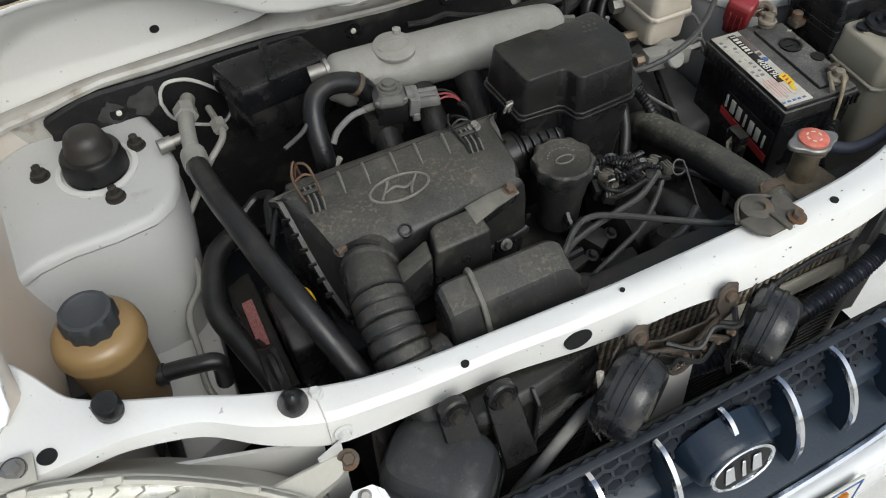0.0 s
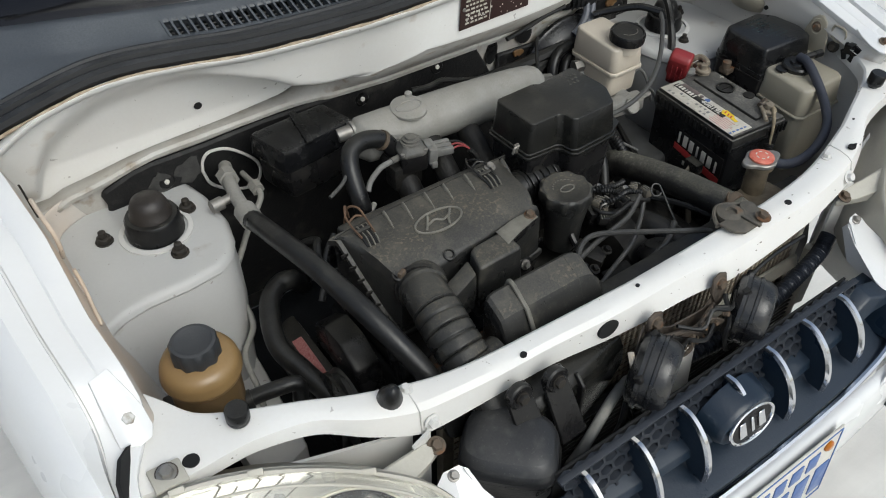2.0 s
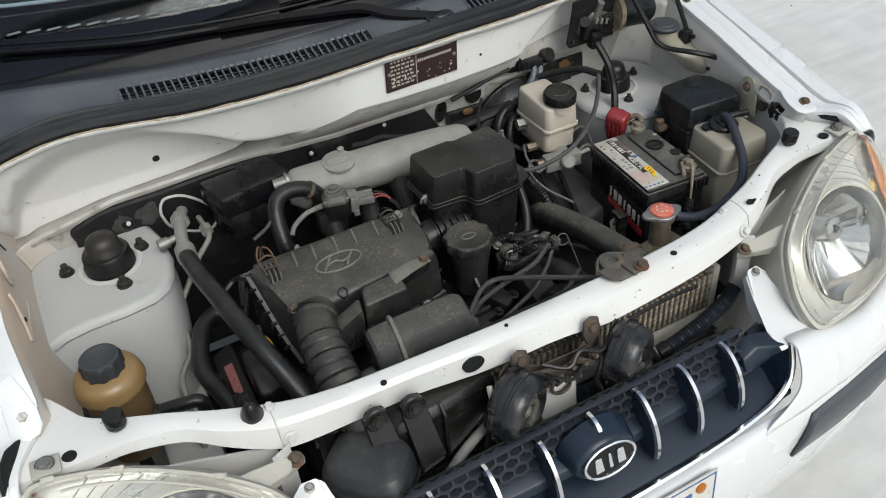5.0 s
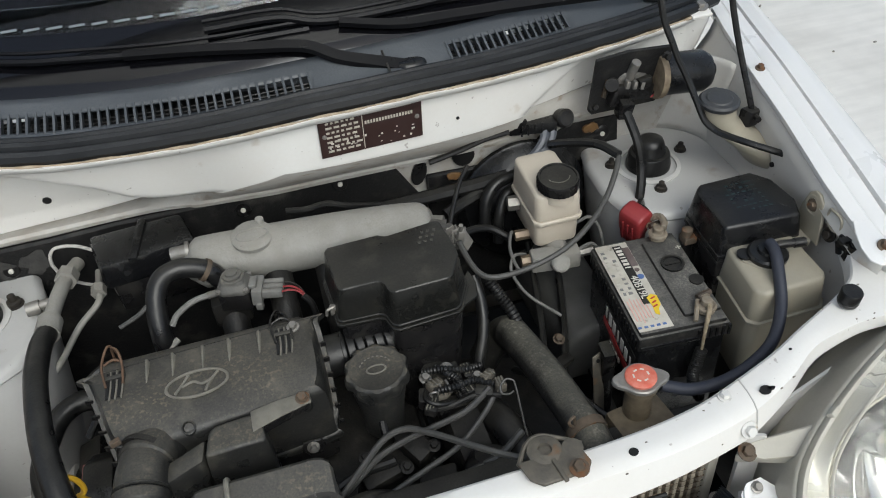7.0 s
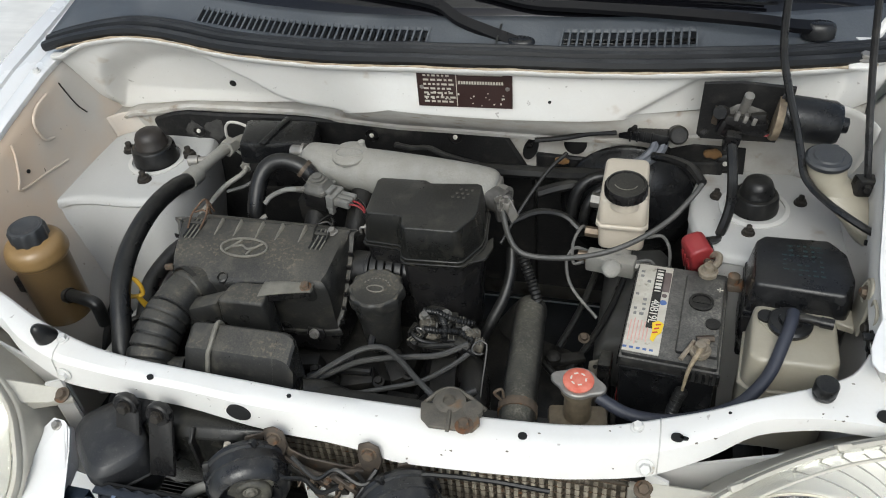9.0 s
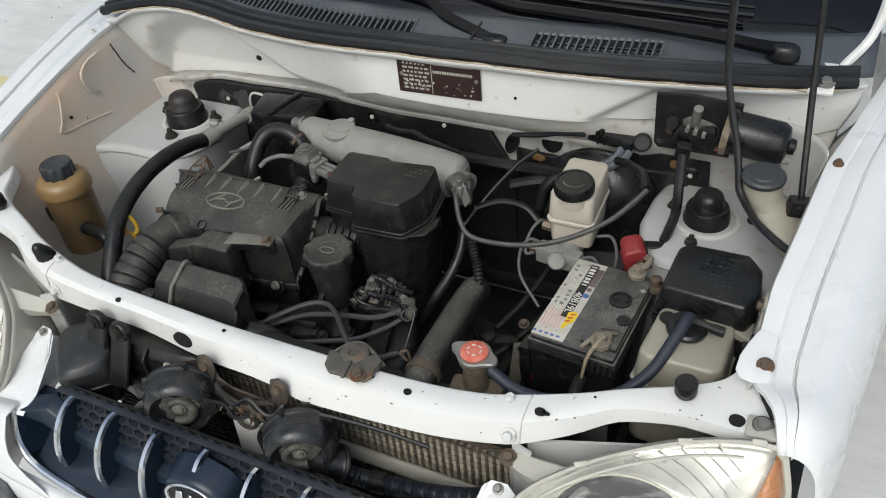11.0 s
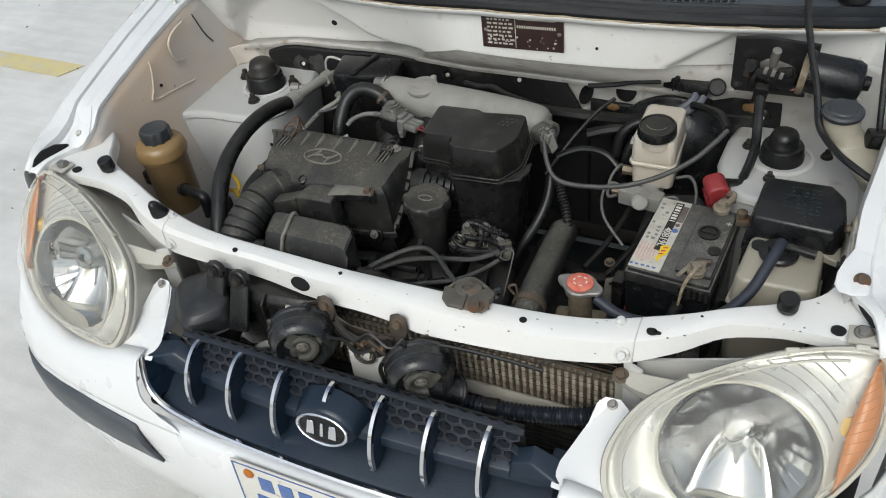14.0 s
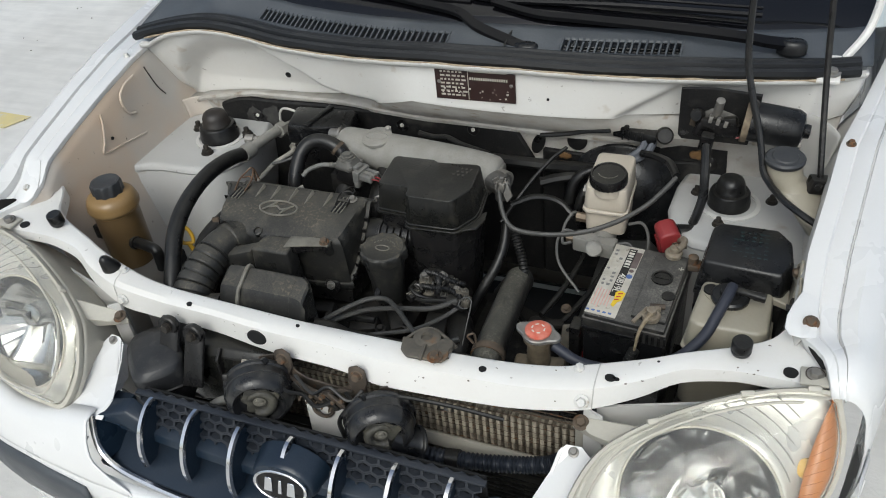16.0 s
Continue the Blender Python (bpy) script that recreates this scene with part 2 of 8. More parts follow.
WIPERBLACK = material("satin_black_steel", (0.005, 0.005, 0.006), 0.34, spec=0.22, scale=30, bump=0.05)
# Near-black base that stands for shade in holes, gaps and deep spaces
VOID = material("painted_shade_black", (0.005, 0.005, 0.005), 0.9, bump=0)
NAVY = material("navy_grille_plastic", (0.007, 0.0155, 0.028), 0.32, second=(0.014, 0.024, 0.038), scale=14, dust=(0.10, 0.105, 0.12), dust_amount=0.07, spec=0.42)
CHROME = material("chrome", (0.78, 0.78, 0.79), 0.14, 1.0, second=(0.62, 0.62, 0.62), bump=0.02)
STEEL = material("dull_steel", (0.30, 0.29, 0.27), 0.5, 0.7, second=(0.20, 0.18, 0.155), scale=60)
RUSTY = material("rusty_steel", (0.13, 0.095, 0.065), 0.7, 0.4, second=(0.085, 0.068, 0.052), scale=70, spots=1.0, grime=(0.17, 0.075, 0.03), grime_at=0.55, grime_scale=60)
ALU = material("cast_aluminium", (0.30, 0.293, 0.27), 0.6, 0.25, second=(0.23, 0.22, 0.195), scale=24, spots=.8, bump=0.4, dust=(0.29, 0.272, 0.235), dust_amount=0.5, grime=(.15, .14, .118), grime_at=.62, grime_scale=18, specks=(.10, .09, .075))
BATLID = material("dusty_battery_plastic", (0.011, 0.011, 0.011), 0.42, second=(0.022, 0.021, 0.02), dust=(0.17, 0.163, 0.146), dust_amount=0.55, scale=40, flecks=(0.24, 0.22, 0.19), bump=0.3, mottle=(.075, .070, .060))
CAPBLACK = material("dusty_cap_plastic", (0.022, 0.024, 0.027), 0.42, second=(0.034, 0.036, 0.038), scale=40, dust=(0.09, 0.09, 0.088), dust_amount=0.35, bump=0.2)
LATCHRUST = material("greasy_rusty_steel", (0.045, 0.038, 0.032), 0.6, 0.4, second=(0.085, 0.065, 0.048), scale=60, spots=1.0, grime=(0.13, 0.065, 0.032), grime_at=0.62, grime_scale=50, bump=0.3)
COREDARK = material("dirty_radiator_core", (0.07, 0.06, 0.048), 0.8, second=(0.16, 0.135, 0.10), scale=50, spots=0.9)
FINS = material("dusty_radiator_fins", (0.36, 0.32, 0.25), 0.8, 0.0, second=(0.15, 0.125, 0.095), scale=70, spots=1.0, fine=900, grime=(0.11, 0.09, 0.07), grime_at=0.58, grime_scale=40)
TANKPLASTIC = material("dull_tank_plastic", (0.31, 0.285, 0.225), 0.4, second=(0.26, 0.23, 0.175), scale=10, bump=0.06, grime=(0.22, 0.18, 0.12), grime_at=0.66, grime_scale=20)
CREAM = material("yellowed_clear_plastic", (0.50, 0.45, 0.375), 0.35, second=(0.42, 0.36, 0.285), scale=12, bump=0.06)
TAN = material("steering_fluid_plastic", (0.26, 0.165, 0.07), 0.35, second=(0.18, 0.105, 0.04), scale=10, bump=0.05)
TANDARK = material("fluid_filled_plastic", (0.15, 0.095, 0.042), 0.35, second=(0.10, 0.065, 0.03), scale=14, bump=0.05)
RED = material("red_plastic", (0.24, 0.026, 0.028), 0.4, second=(0.19, 0.018, 0.02), scale=30)
CAPRED = material("red_cap_sticker", (0.52, 0.09, 0.05), 0.45, second=(0.60, 0.22, 0.16), scale=120, spots=0.8)
YELLOW = material("yellow_plastic", (0.48, 0.28, 0.02), 0.4, scale=40)
SILVER = material("reflector_silver", (0.46, 0.47, 0.48), 0.12, 1.0, second=(0.50, 0.51, 0.52), bump=0)
LAMPBODY = material("lamp_housing_grey", (0.46, 0.44, 0.38), 0.5, second=(0.36, 0.33, 0.27), scale=14)
MIRROR = material("bright_lamp_mirror", (0.80, 0.81, 0.81), 0.14, 1.0, second=(0.72, 0.72, 0.71), scale=12, bump=0)
AMBER = material("amber_lens", (0.42, 0.130, 0.004), 0.3, second=(0.30, 0.085, 0.003), scale=16, bump=0.05)
WHITE = material("white_label", (0.60, 0.575, 0.51), 0.5, second=(0.55, 0.53, 0.48), scale=60, bump=0.02, grime=(0.25, 0.22, 0.18), grime_at=0.62, grime_scale=60)
LABELRED = material("red_label", (0.45, 0.04, 0.04), 0.45, scale=60, bump=0.02)
LABELYELLOW = material("yellow_label", (0.75, 0.52, 0.03), 0.45, scale=60, bump=0.02)
LABELBLUE = material("blue_label", (0.075, 0.14, 0.33), 0.45, scale=60, bump=0.02)
PINK = material("faded_red_print", (.55, .28, .24), .5, second=(.6, .45, .4), scale=200, bump=0)
PLATEBROWN = material("brown_data_plate", (0.028, 0.014, 0.012), 0.4, second=(0.04, 0.02, 0.018), scale=40, bump=0.02)
# Pale tone for dusty marks, and for light painted on raised edges
PALEMARK = material("pale_lit_and_dusty_plastic", (.17, .16, .132), .55, second=(.10, .094, .077), scale=60, spots=.9, fine=500)
DIRTYPLATE = material("grimy_brown_steel", (.075, .068, .057), .6, .25, second=(.13, .115, .09), scale=70, spots=1.0, bump=.35, grime=(.16, .085, .04), grime_at=.62, grime_scale=45)
TYRE = material("tyre_rubber", (0.02, 0.02, 0.02), 0.8, scale=20)
# Pale blue-grey base stands in for sky reflected by the windscreen
DASH = material("dashboard_sky_pale", (0.52, 0.58, 0.60), 0.7, scale=10)
CABIN = material("dark_cabin_cloth", (0.03, 0.03, 0.032), 0.9, scale=10)


def clear_glass(name, tint, rough=0.03, ior=1.45):
    m = bpy.data.materials.new(name)
    m.use_nodes = True
    b = m.node_tree.nodes["Principled BSDF"]
    b.inputs["Base Color"].default_value = (*tint, 1)
    b.inputs["Roughness"].default_value = rough
    b.inputs["IOR"].default_value = ior
    b.inputs["Transmission Weight"].default_value = 1.0
    return m


GLASS = clear_glass("windscreen_glass", (0.86, 0.92, 0.94), 0.01)
LENS = clear_glass("hazy_lamp_lens", (0.97, 0.955, 0.905), 0.04, 1.28)
LENS.node_tree.nodes["Principled BSDF"].inputs["Transmission Weight"].default_value = 0.965


def ground_material():
    m = bpy.data.materials.new("pale_concrete")
    m.use_nodes = True
    nt = m.node_tree
    N, L = nt.nodes.new, nt.links.new
    bsdf = nt.nodes["Principled BSDF"]
    bsdf.inputs["Roughness"].default_value = 0.85
    co = N("ShaderNodeTexCoord").outputs["Object"]
    a, b, c = N("ShaderNodeTexNoise"), N("ShaderNodeTexNoise"), N("ShaderNodeTexNoise")
    for t, s, d in ((a, 1.3, 5), (b, 9.0, 8), (c, 130.0, 6)):
        t.inputs["Scale"].default_value, t.inputs["Detail"].default_value = s, d
        L(co, t.inputs["Vector"])
    r = N("ShaderNodeValToRGB")
    r.color_ramp.elements[0].position, r.color_ramp.elements[0].color = 0.30, (0.60, 0.58, 0.535, 1)
    r.color_ramp.elements[1].position, r.color_ramp.elements[1].color = 0.66, (0.73, 0.71, 0.665, 1)
    L(a.outputs["Fac"], r.inputs[0])
    r2 = N("ShaderNodeMapRange")
    for k, x in zip(("From Min", "From Max", "To Min", "To Max"), (0.3, 0.7, 0.93, 1.04)):
        r2.inputs[k].default_value = x
    L(b.outputs["Fac"], r2.inputs["Value"])
    mul = N("ShaderNodeVectorMath")
    mul.operation = "SCALE"
    L(r.outputs[0], mul.inputs[0])
    L(r2.outputs[0], mul.inputs["Scale"])
    L(mul.outputs[0], bsdf.inputs["Base Color"])
    mp = N("ShaderNodeMapping")
    mp.inputs["Scale"].default_value, mp.inputs["Rotation"].default_value = (1.4, 11.0, 1.0), (0, 0, 0.35)
    L(co, mp.inputs["Vector"])
    streak = N("ShaderNodeTexNoise")
    streak.inputs["Scale"].default_value, streak.inputs["Detail"].default_value = 2.0, 6
    L(mp.outputs[0], streak.inputs["Vector"])
    r3 = N("ShaderNodeMapRange")
    for k, x in zip(("From Min", "From Max", "To Min", "To Max"), (0.35, 0.7, 0.93, 1.04)):
        r3.inputs[k].default_value = x
    L(streak.outputs["Fac"], r3.inputs["Value"])
    mul2 = N("ShaderNodeVectorMath")
    mul2.operation = "SCALE"
    L(mul.outputs[0], mul2.inputs[0])
    L(r3.outputs[0], mul2.inputs["Scale"])
    L(mul2.outputs[0], bsdf.inputs["Base Color"])
    add = N("ShaderNodeMath")
    L(b.outputs["Fac"], add.inputs[0])
    L(c.outputs["Fac"], add.inputs[1])
    bp = N("ShaderNodeBump")
    bp.inputs["Strength"].default_value, bp.inputs["Distance"].default_value = 0.22, 0.004
    L(add.outputs[0], bp.inputs["Height"])
    L(bp.outputs[0], bsdf.inputs["Normal"])
    return m


CONCRETE = ground_material()
LINEPAINT = material("worn_yellow_line_paint", (0.66, 0.55, 0.24), 0.8, second=(0.58, 0.50, 0.30), scale=14, spots=0.9, grime=(0.55, 0.53, 0.46), grime_at=0.55, grime_scale=20)

# ---- ground ----
g = bmesh.new()
bmesh.ops.create_grid(g, x_segments=2, y_segments=2, size=400)
part("ground", g, CONCRETE, label="pale weathered concrete yard with fine cracks", category="ground", kind="structure")
for (ax, ay), (bx, by) in (((-2.45, 1.40), (-6.5, 1.55)), ((-3.3, 3.1), (-7.0, 3.3))):
    d = (Vector((bx - ax, by - ay, 0))).normalized()
    n = Vector((-d.y, d.x, 0)) * 0.056
    a, b = Vector((ax, ay, 0.004)), Vector((bx, by, 0.004))
    part("line_marking", loft([[a + n, a - n - d * 0.05, b - n, b + n], [p + Vector((0, 0, 0.002)) for p in (a + n, a - n - d * 0.05, b - n, b + n)]]), LINEPAINT,
         label="worn yellow painted line on the concrete", category="line marking", kind="structure")


# ---- car body ----
car = thing("car_body", (0, 0.6, 0), "small white hatchback with its bonnet open, front half of the body", "car")


def glass_y(x):
    return 0.405 + 0.33 * x * x


def glass_z(x):
    return float(np.interp(x, [-.66, -.52, -.33, -.15, 0, .15, .42, .66], [.950, .953, .951, .953, .957, .956, .941, .922]))


def edge_y(x):
    """The firewall's upper edge; it runs straight out to one wing."""
    if x > -.40:
        return glass_y(x)
    return float(np.interp(x, [-.70, -.60, -.54, -.50, -.46, -.43, -.40], [.462, .463, .466, .4675, .467, .4635, .458]))


def edge_z(x):
    return float(np.interp(x, [-.70, -.66, -.63, -.60, -.57, -.54, -.51, -.48, -.43, -.33, -.15, 0, .15, .42, .66], [.922, .934, .942, .9485, .954, .958, .960, .9585, .955, .951, .956, .963, .961, .943, .922]))


# Front crossmember: x, rear edge (y, z), top fold (y, z), lower front edge (y, z)
RIGHT = [(0.0, -.045, .752, -.077, .753, -.091, .716), (.045, -.045, .752, -.079, .753, -.095, .716), (.072, -.045, .7525, -.081, .753, -.100, .716), (.10, -.045, .753, -.082, .753, -.104, .715), (.20, -.046, .754, -.082, .755, -.099, .716),
         (.287, -.041, .755, -.080, .756, -.093, .718), (.345, -.034, .759, -.074, .759, -.084, .722), (.392, -.023, .767, -.066, .765, -.077, .730),
         (.454, -.006, .777, -.044, .776, -.050, .745), (.50, .014, .783, -.014, .782, -.020, .760), (.567, .040, .787, -.004, .786, -.008, .768),
         (.605, .062, .789, -.006, .788, -.010, .770), (.625, .097, .791, -.008, .790, -.012, .772), (.640, .140, .795, -.010, .793, -.014, .774), (.668, .150, .802, -.014, .797, -.018, .776)]
LEFT = [(.03, -.045, .752, -.077, .753, -.091, .716), (.055, -.045, .752, -.077, .752, -.089, .714), (.116, -.042, .752, -.076, .752, -.080, .708), (.20, -.039, .753, -.070, .753, -.070, .712),
        (.287, -.036, .755, -.068, .754, -.068, .712), (.345, -.030, .758, -.064, .757, -.066, .711), (.392, -.022, .766, -.062, .763, -.066, .716)] + RIGHT[8:-2] + [(.648, .128, .795, -.010, .793, -.014, .774), (.690, .132, .801, -.006, .797, -.012, .776)]


def beam_ring(s, sign):
    x, yr, zr, yf, zf, yb, zb = s
    x *= sign
    ym, zm = (yr + yf) / 2, (zr + zf) / 2 + .0015
    k = 0.007
    dy, dz = yb - yf, zb - zf
    pts = [(yr + .002, zr - .026), (yr, zr - .003), (yr - .004, zr), (ym, zm), (yf + k, zf), (yf + dy * .14, zf + dz * .14), (yf + dy * .55, zf + dz * .55 + .001), (yb, zb), (yb + .004, zb - .003),
           (yb + .012, zb + .002), (yr - .006, zr - .028)]
    return [v3((x, y, z)) for y, z in pts]


def half_beam(stations, sign):
    line = []
    for i in range(len(stations) - 1):
        a, b = stations[i], stations[i + 1]
        for k in range(4):
            t = k / 4
            line.append(tuple(p + (q - p) * t for p, q in zip(a, b)))
    line.append(stations[-1])
    return [beam_ring(s, sign) for s in line]


def smooth_rows(rows, times=2):
    for _ in range(times):
        rows = [rows[0]] + [[(a + 2 * b + c) / 4 for a, b, c in zip(rows[i - 1], rows[i], rows[i + 1])] for i in range(1, len(rows) - 1)] + [rows[-1]]
    return rows


rings = smooth_rows(half_beam(LEFT, -1)[::-1] + half_beam(RIGHT, 1))
beam = part("front_crossmember", loft(rings), BAYPAINT, car, "white pressed steel crossmember, chipped paint", angle=28)


def beam_top(x, back=0.5):
    """A place on the crossmember's top, back from 0 at the fold to 1 at the rear edge."""
    st = RIGHT if x > 0 else LEFT
    v = [np.interp(abs(x), [s[0] for s in st], [s[i] for s in st]) for i in range(1, 5)]
    return v3((x, v[2] + (v[0] - v[2]) * back, v[3] + (v[1] - v[3]) * back))


def bolt_head(at, axis=(0, 0, 1), r=0.008, mat=STEEL, parent=None, washer=1.6, name="bolt"):
    a = v3(axis).normalized()
    b = join(lathe([(r * washer, 0), (r * washer, .0015), (r * 1.2, .002)], v3(at), a, 16), lathe([(r, .0015), (r, .006), (r * .85, .0075)], v3(at), a, 6))
    return part(name, b, mat, parent)


# Flat near-black discs take the place of drilled holes and their shade
for x, y, z, r in ((-.244, -.063, .7545, .0045), (.245, -.068, .7565, .0055), (-.629, .004, .7915, .009), (.628, .002, .7925, .009), (.19, -.062, .7555, .003), (-.05, -.060, .7545, .003), (.47, -.012, .7795, .002)):
    part("hole", oval((x, y, z - .002), (0, 0, 1), r, r * .9, .0028, 16, (0, 1, 0)), VOID, beam, "dark drilled hole")
part("hole", join(oval((.415, -.050, .7705), (0, 0, 1), .0070, .0055, .003, 16, (0, 1, 0)), oval((.422, -.050, .7705), (0, 0, 1), .005, .002, .003, 12, (0, 1, 0))), VOID, beam, "dark keyhole slot")
part("hole", oval((-.116, -.0765, .730), (0, -1, 0.1), .017, .0125, .004, 24), VOID, beam, "large oval opening")
for x, y, z, ax in ((-.380, -.0655, .735, (0, -1, .1)), (.384, -.076, .744, (0, -.8, .5))):
    bolt_head((x, y, z), ax, .0068, material("white_painted_bolt", (.62, .61, .58), .4, grime=(.30, .26, .2), grime_at=.6, grime_scale=60), beam, 1.5)
    s = -1 if x < 0 else 1
    st = RIGHT if s > 0 else LEFT
    xs = abs(x) + .013
    row = tuple(np.interp(xs, [q[0] for q in st], [q[k] for q in st]) for k in range(7))
    part("joint_seam", tube([p + v3((0, 0, .0002)) for p in beam_ring((xs, *row[1:]), s)[1:8]], .0009, 6, 1, False), APRON, beam, "grey sealed panel joint")
for x in (-.392, .372):
    p = beam_top(x, .75)
    bolt_head(p, (0, 0, 1), .006, bpy.data.materials["white_painted_bolt"], beam, 1.4)


def rest_buffer(x):
    """A round rubber stop for the bonnet."""
    t = thing("bonnet_buffer", (x, .021, .786), "black round rubber bonnet stop on the white crossmember", "rubber stop", "bonnet stops")
    part("stop", lathe([(.007, 0), (.0095, .005), (.0122, .007), (.0130, .010), (.0130, .012), (.0122, .0125), (.0122, .0135), (.0130, .014), (.0130, .026), (.0115, .028), (.0, .0283)], (x, .022, .786), (0, -.10, 1), 24), RUBBER, t)
    part("stud", cyl((x, .019, .778), (x, .021, .788), .004), STEEL, t)


rest_buffer(-.568), rest_buffer(.567)
cone = thing("rubber_plug", (-.415, -.030, .768), "black tapered rubber plug in the crossmember", "rubber plug")
part("plug", lathe([(.0150, 0), (.0148, .007), (.0085, .028), (.0045, .033), (.0, .034)], (-.415, -.033, .766), (0, -.35, 1), 24), RUBBER, cone)


# Chipped paint along the crossmember
CHIP = material("bare_primer_chip", (.20, .175, .145), .7, second=(.09, .075, .06), scale=200, spots=1.0)
rchip = random.Random(5)
chips = []
for k in range(28):
    x = rchip.uniform(-.62, .62)
    st = RIGHT if x > 0 else LEFT
    ring = beam_ring(tuple(float(np.interp(abs(x), [q[0] for q in st], [q[i] for q in st])) for i in range(7)), 1)
    j = rchip.choice((1, 2, 4, 5, 5, 6, 6))
    p = ring[j].lerp(ring[j + 1], rchip.random() ** 2)
    nrm = ((ring[j + 1] - ring[j]).cross(v3((1, 0, 0)))).normalized()
    nrm = nrm if nrm.z > 0 or nrm.y < -.5 else -nrm
    p = v3((x, p.y, p.z))
    r = rchip.uniform(.0004, .0014)
    pts = [p + (v3((1, 0, 0)) * math.cos(a) * r * rchip.uniform(.6, 2.2) + (ring[j + 1] - ring[j]).normalized() * math.sin(a) * r * rchip.uniform(.5, 1.2)) - nrm * .0003 for a in np.linspace(0, 2 * math.pi, 8, endpoint=False)]
    chips.append(slab(pts, nrm * .0008))
part("paint_chips", join(*chips), CHIP, beam, "dark paint chips", kind="stuff")


# Fenders, one row of stations a side: y, inner edge (x, z), crest (x, z), outer (x, z)
FENDS = {-1: [(-.035, .690, .798, .712, .800, .732, .765), (.0, .684, .806, .714, .826, .744, .775), (.025, .674, .807, .716, .834, .752, .784), (.042, .660, .808, .717, .838, .755, .788), (.066, .645, .8145, .718, .846, .758, .793), (.090, .646, .832, .718, .855, .760, .798), (.112, .648, .852, .720, .862, .763, .803), (.18, .655, .867, .727, .878, .770, .815),
              (.30, .657, .896, .737, .904, .785, .835), (.415, .667, .913, .752, .921, .800, .850), (.54, .680, .918, .775, .929, .818, .860), (.75, .74, .925, .815, .935, .840, .870)],
         1: [(-.035, .676, .800, .694, .800, .718, .765), (.0, .664, .824, .696, .826, .730, .778), (.025, .652, .824, .697, .830, .737, .784), (.045, .634, .816, .696, .830, .739, .788), (.08, .630, .822, .695, .838, .742, .792), (.18, .633, .846, .705, .857, .756, .806),
             (.30, .650, .866, .720, .872, .770, .822), (.415, .664, .882, .736, .888, .783, .832), (.54, .694, .886, .757, .896, .797, .842), (.75, .742, .900, .790, .912, .822, .862)]}


def fend(sign, y, k):
    """One value of the fender's stations at y."""
    st = FENDS[sign]
    return float(np.interp(y, [f[0] for f in st], [f[k] for f in st]))


def fender(sign):
    rows = []
    for y in sorted(set([f[0] for f in FENDS[sign]] + [round(v, 3) for v in np.linspace(-.035, .75, 40)])):
        xi, zi, xc, zc, xo, zo = [fend(sign, y, k) for k in range(1, 7)]
        w, d, e = xc - xi, xo - xc, zc - zo
        prof = [(xi + .010, zi - .030), (xi - .0005, zi - .005), (xi, zi - .001), (xi + .003, zi), (xi + .30 * w, zi + .001), (xi + .34 * w, zi - .0010), (xi + .38 * w, zi + .001), (xi + .66 * w, zi + .0015), (xi + .68 * w, zi - .0035), (xi + .72 * w, zi - .0035), (xi + .735 * w, zi + .5 * (zc - zi)), (xc, zc), (xc + .30 * d, zc - .10 * e),
                (xc + .62 * d, zc - .34 * e), (xc + .88 * d, zc - .70 * e), (xo, zo), (xo + .008, zo - .05), (xo + .010, .64)]
        low = .30 if y > .06 else .60
        prof += [(xo + .004, max(low, .30 + .33 * math.sqrt(max(0, 1 - ((y - .36) / .29) ** 2)) if abs(y - .36) < .29 else low))]
        rows.append([v3((sign * x, y, z)) for x, z in prof])
    f = part("fender", loft(smooth_rows(rows, 1), closed=False, caps=False), PAINT, car, "glossy white front fender", solid=.0016, angle=35)
    painted = bpy.data.materials["white_painted_bolt"]
    for y, dx in ((.065, .018 if sign < 0 else .012), (.415, .014)):
        bolt_head((sign * (fend(sign, y, 1) + dx), y, fend(sign, y, 2) + ((.0065 if sign < 0 else .0035) if y < .1 else .001)), (0, -.45 if y < .1 else -.16, 1), .0068 if y < .1 else .0050, RUSTY if sign > 0 else painted, f, 1.5)
    x0 = fend(sign, .066, 1) + (.018 if sign < 0 else 0)
    tab = [(x0 + .020, .108), (x0 - .002, .112), (x0 - .010, .094), (x0 - .017, .072), (x0 - .018, .052), (x0 - .012, .040), (x0 + .002, .036), (x0 + .020, .044)]
    part("flange_tab", bevel(loft([[v3((sign * x, y, fend(sign, y, 2) + .0008 + dz)) for x, y in tab] for dz in (0, .0022)]), .0008, 1), PAINT, f, "rounded bolted flange tab")
    gap = [(.004, .806), (.008, .816), (.018, .8195), (.030, .8185), (.034, .812), (.028, .806)] if sign > 0 else [(-.030, .797), (-.016, .8135), (.0, .8205), (.025, .8205), (.040, .8145), (.044, .806), (.030, .797)]
    # near-black slab painted in for the shade of the gap
    part("gap", slab([(sign * (fend(sign, y, 1) + (.012 if sign < 0 else -.0012)), y, z) for y, z in gap], (sign * .004, 0, 0)), VOID, f, "dark gap under the fender lip")
    return f


fender(1), fender(-1)


def step(u):
    u = max(0, min(1, u))
    return u * u * (3 - 2 * u)


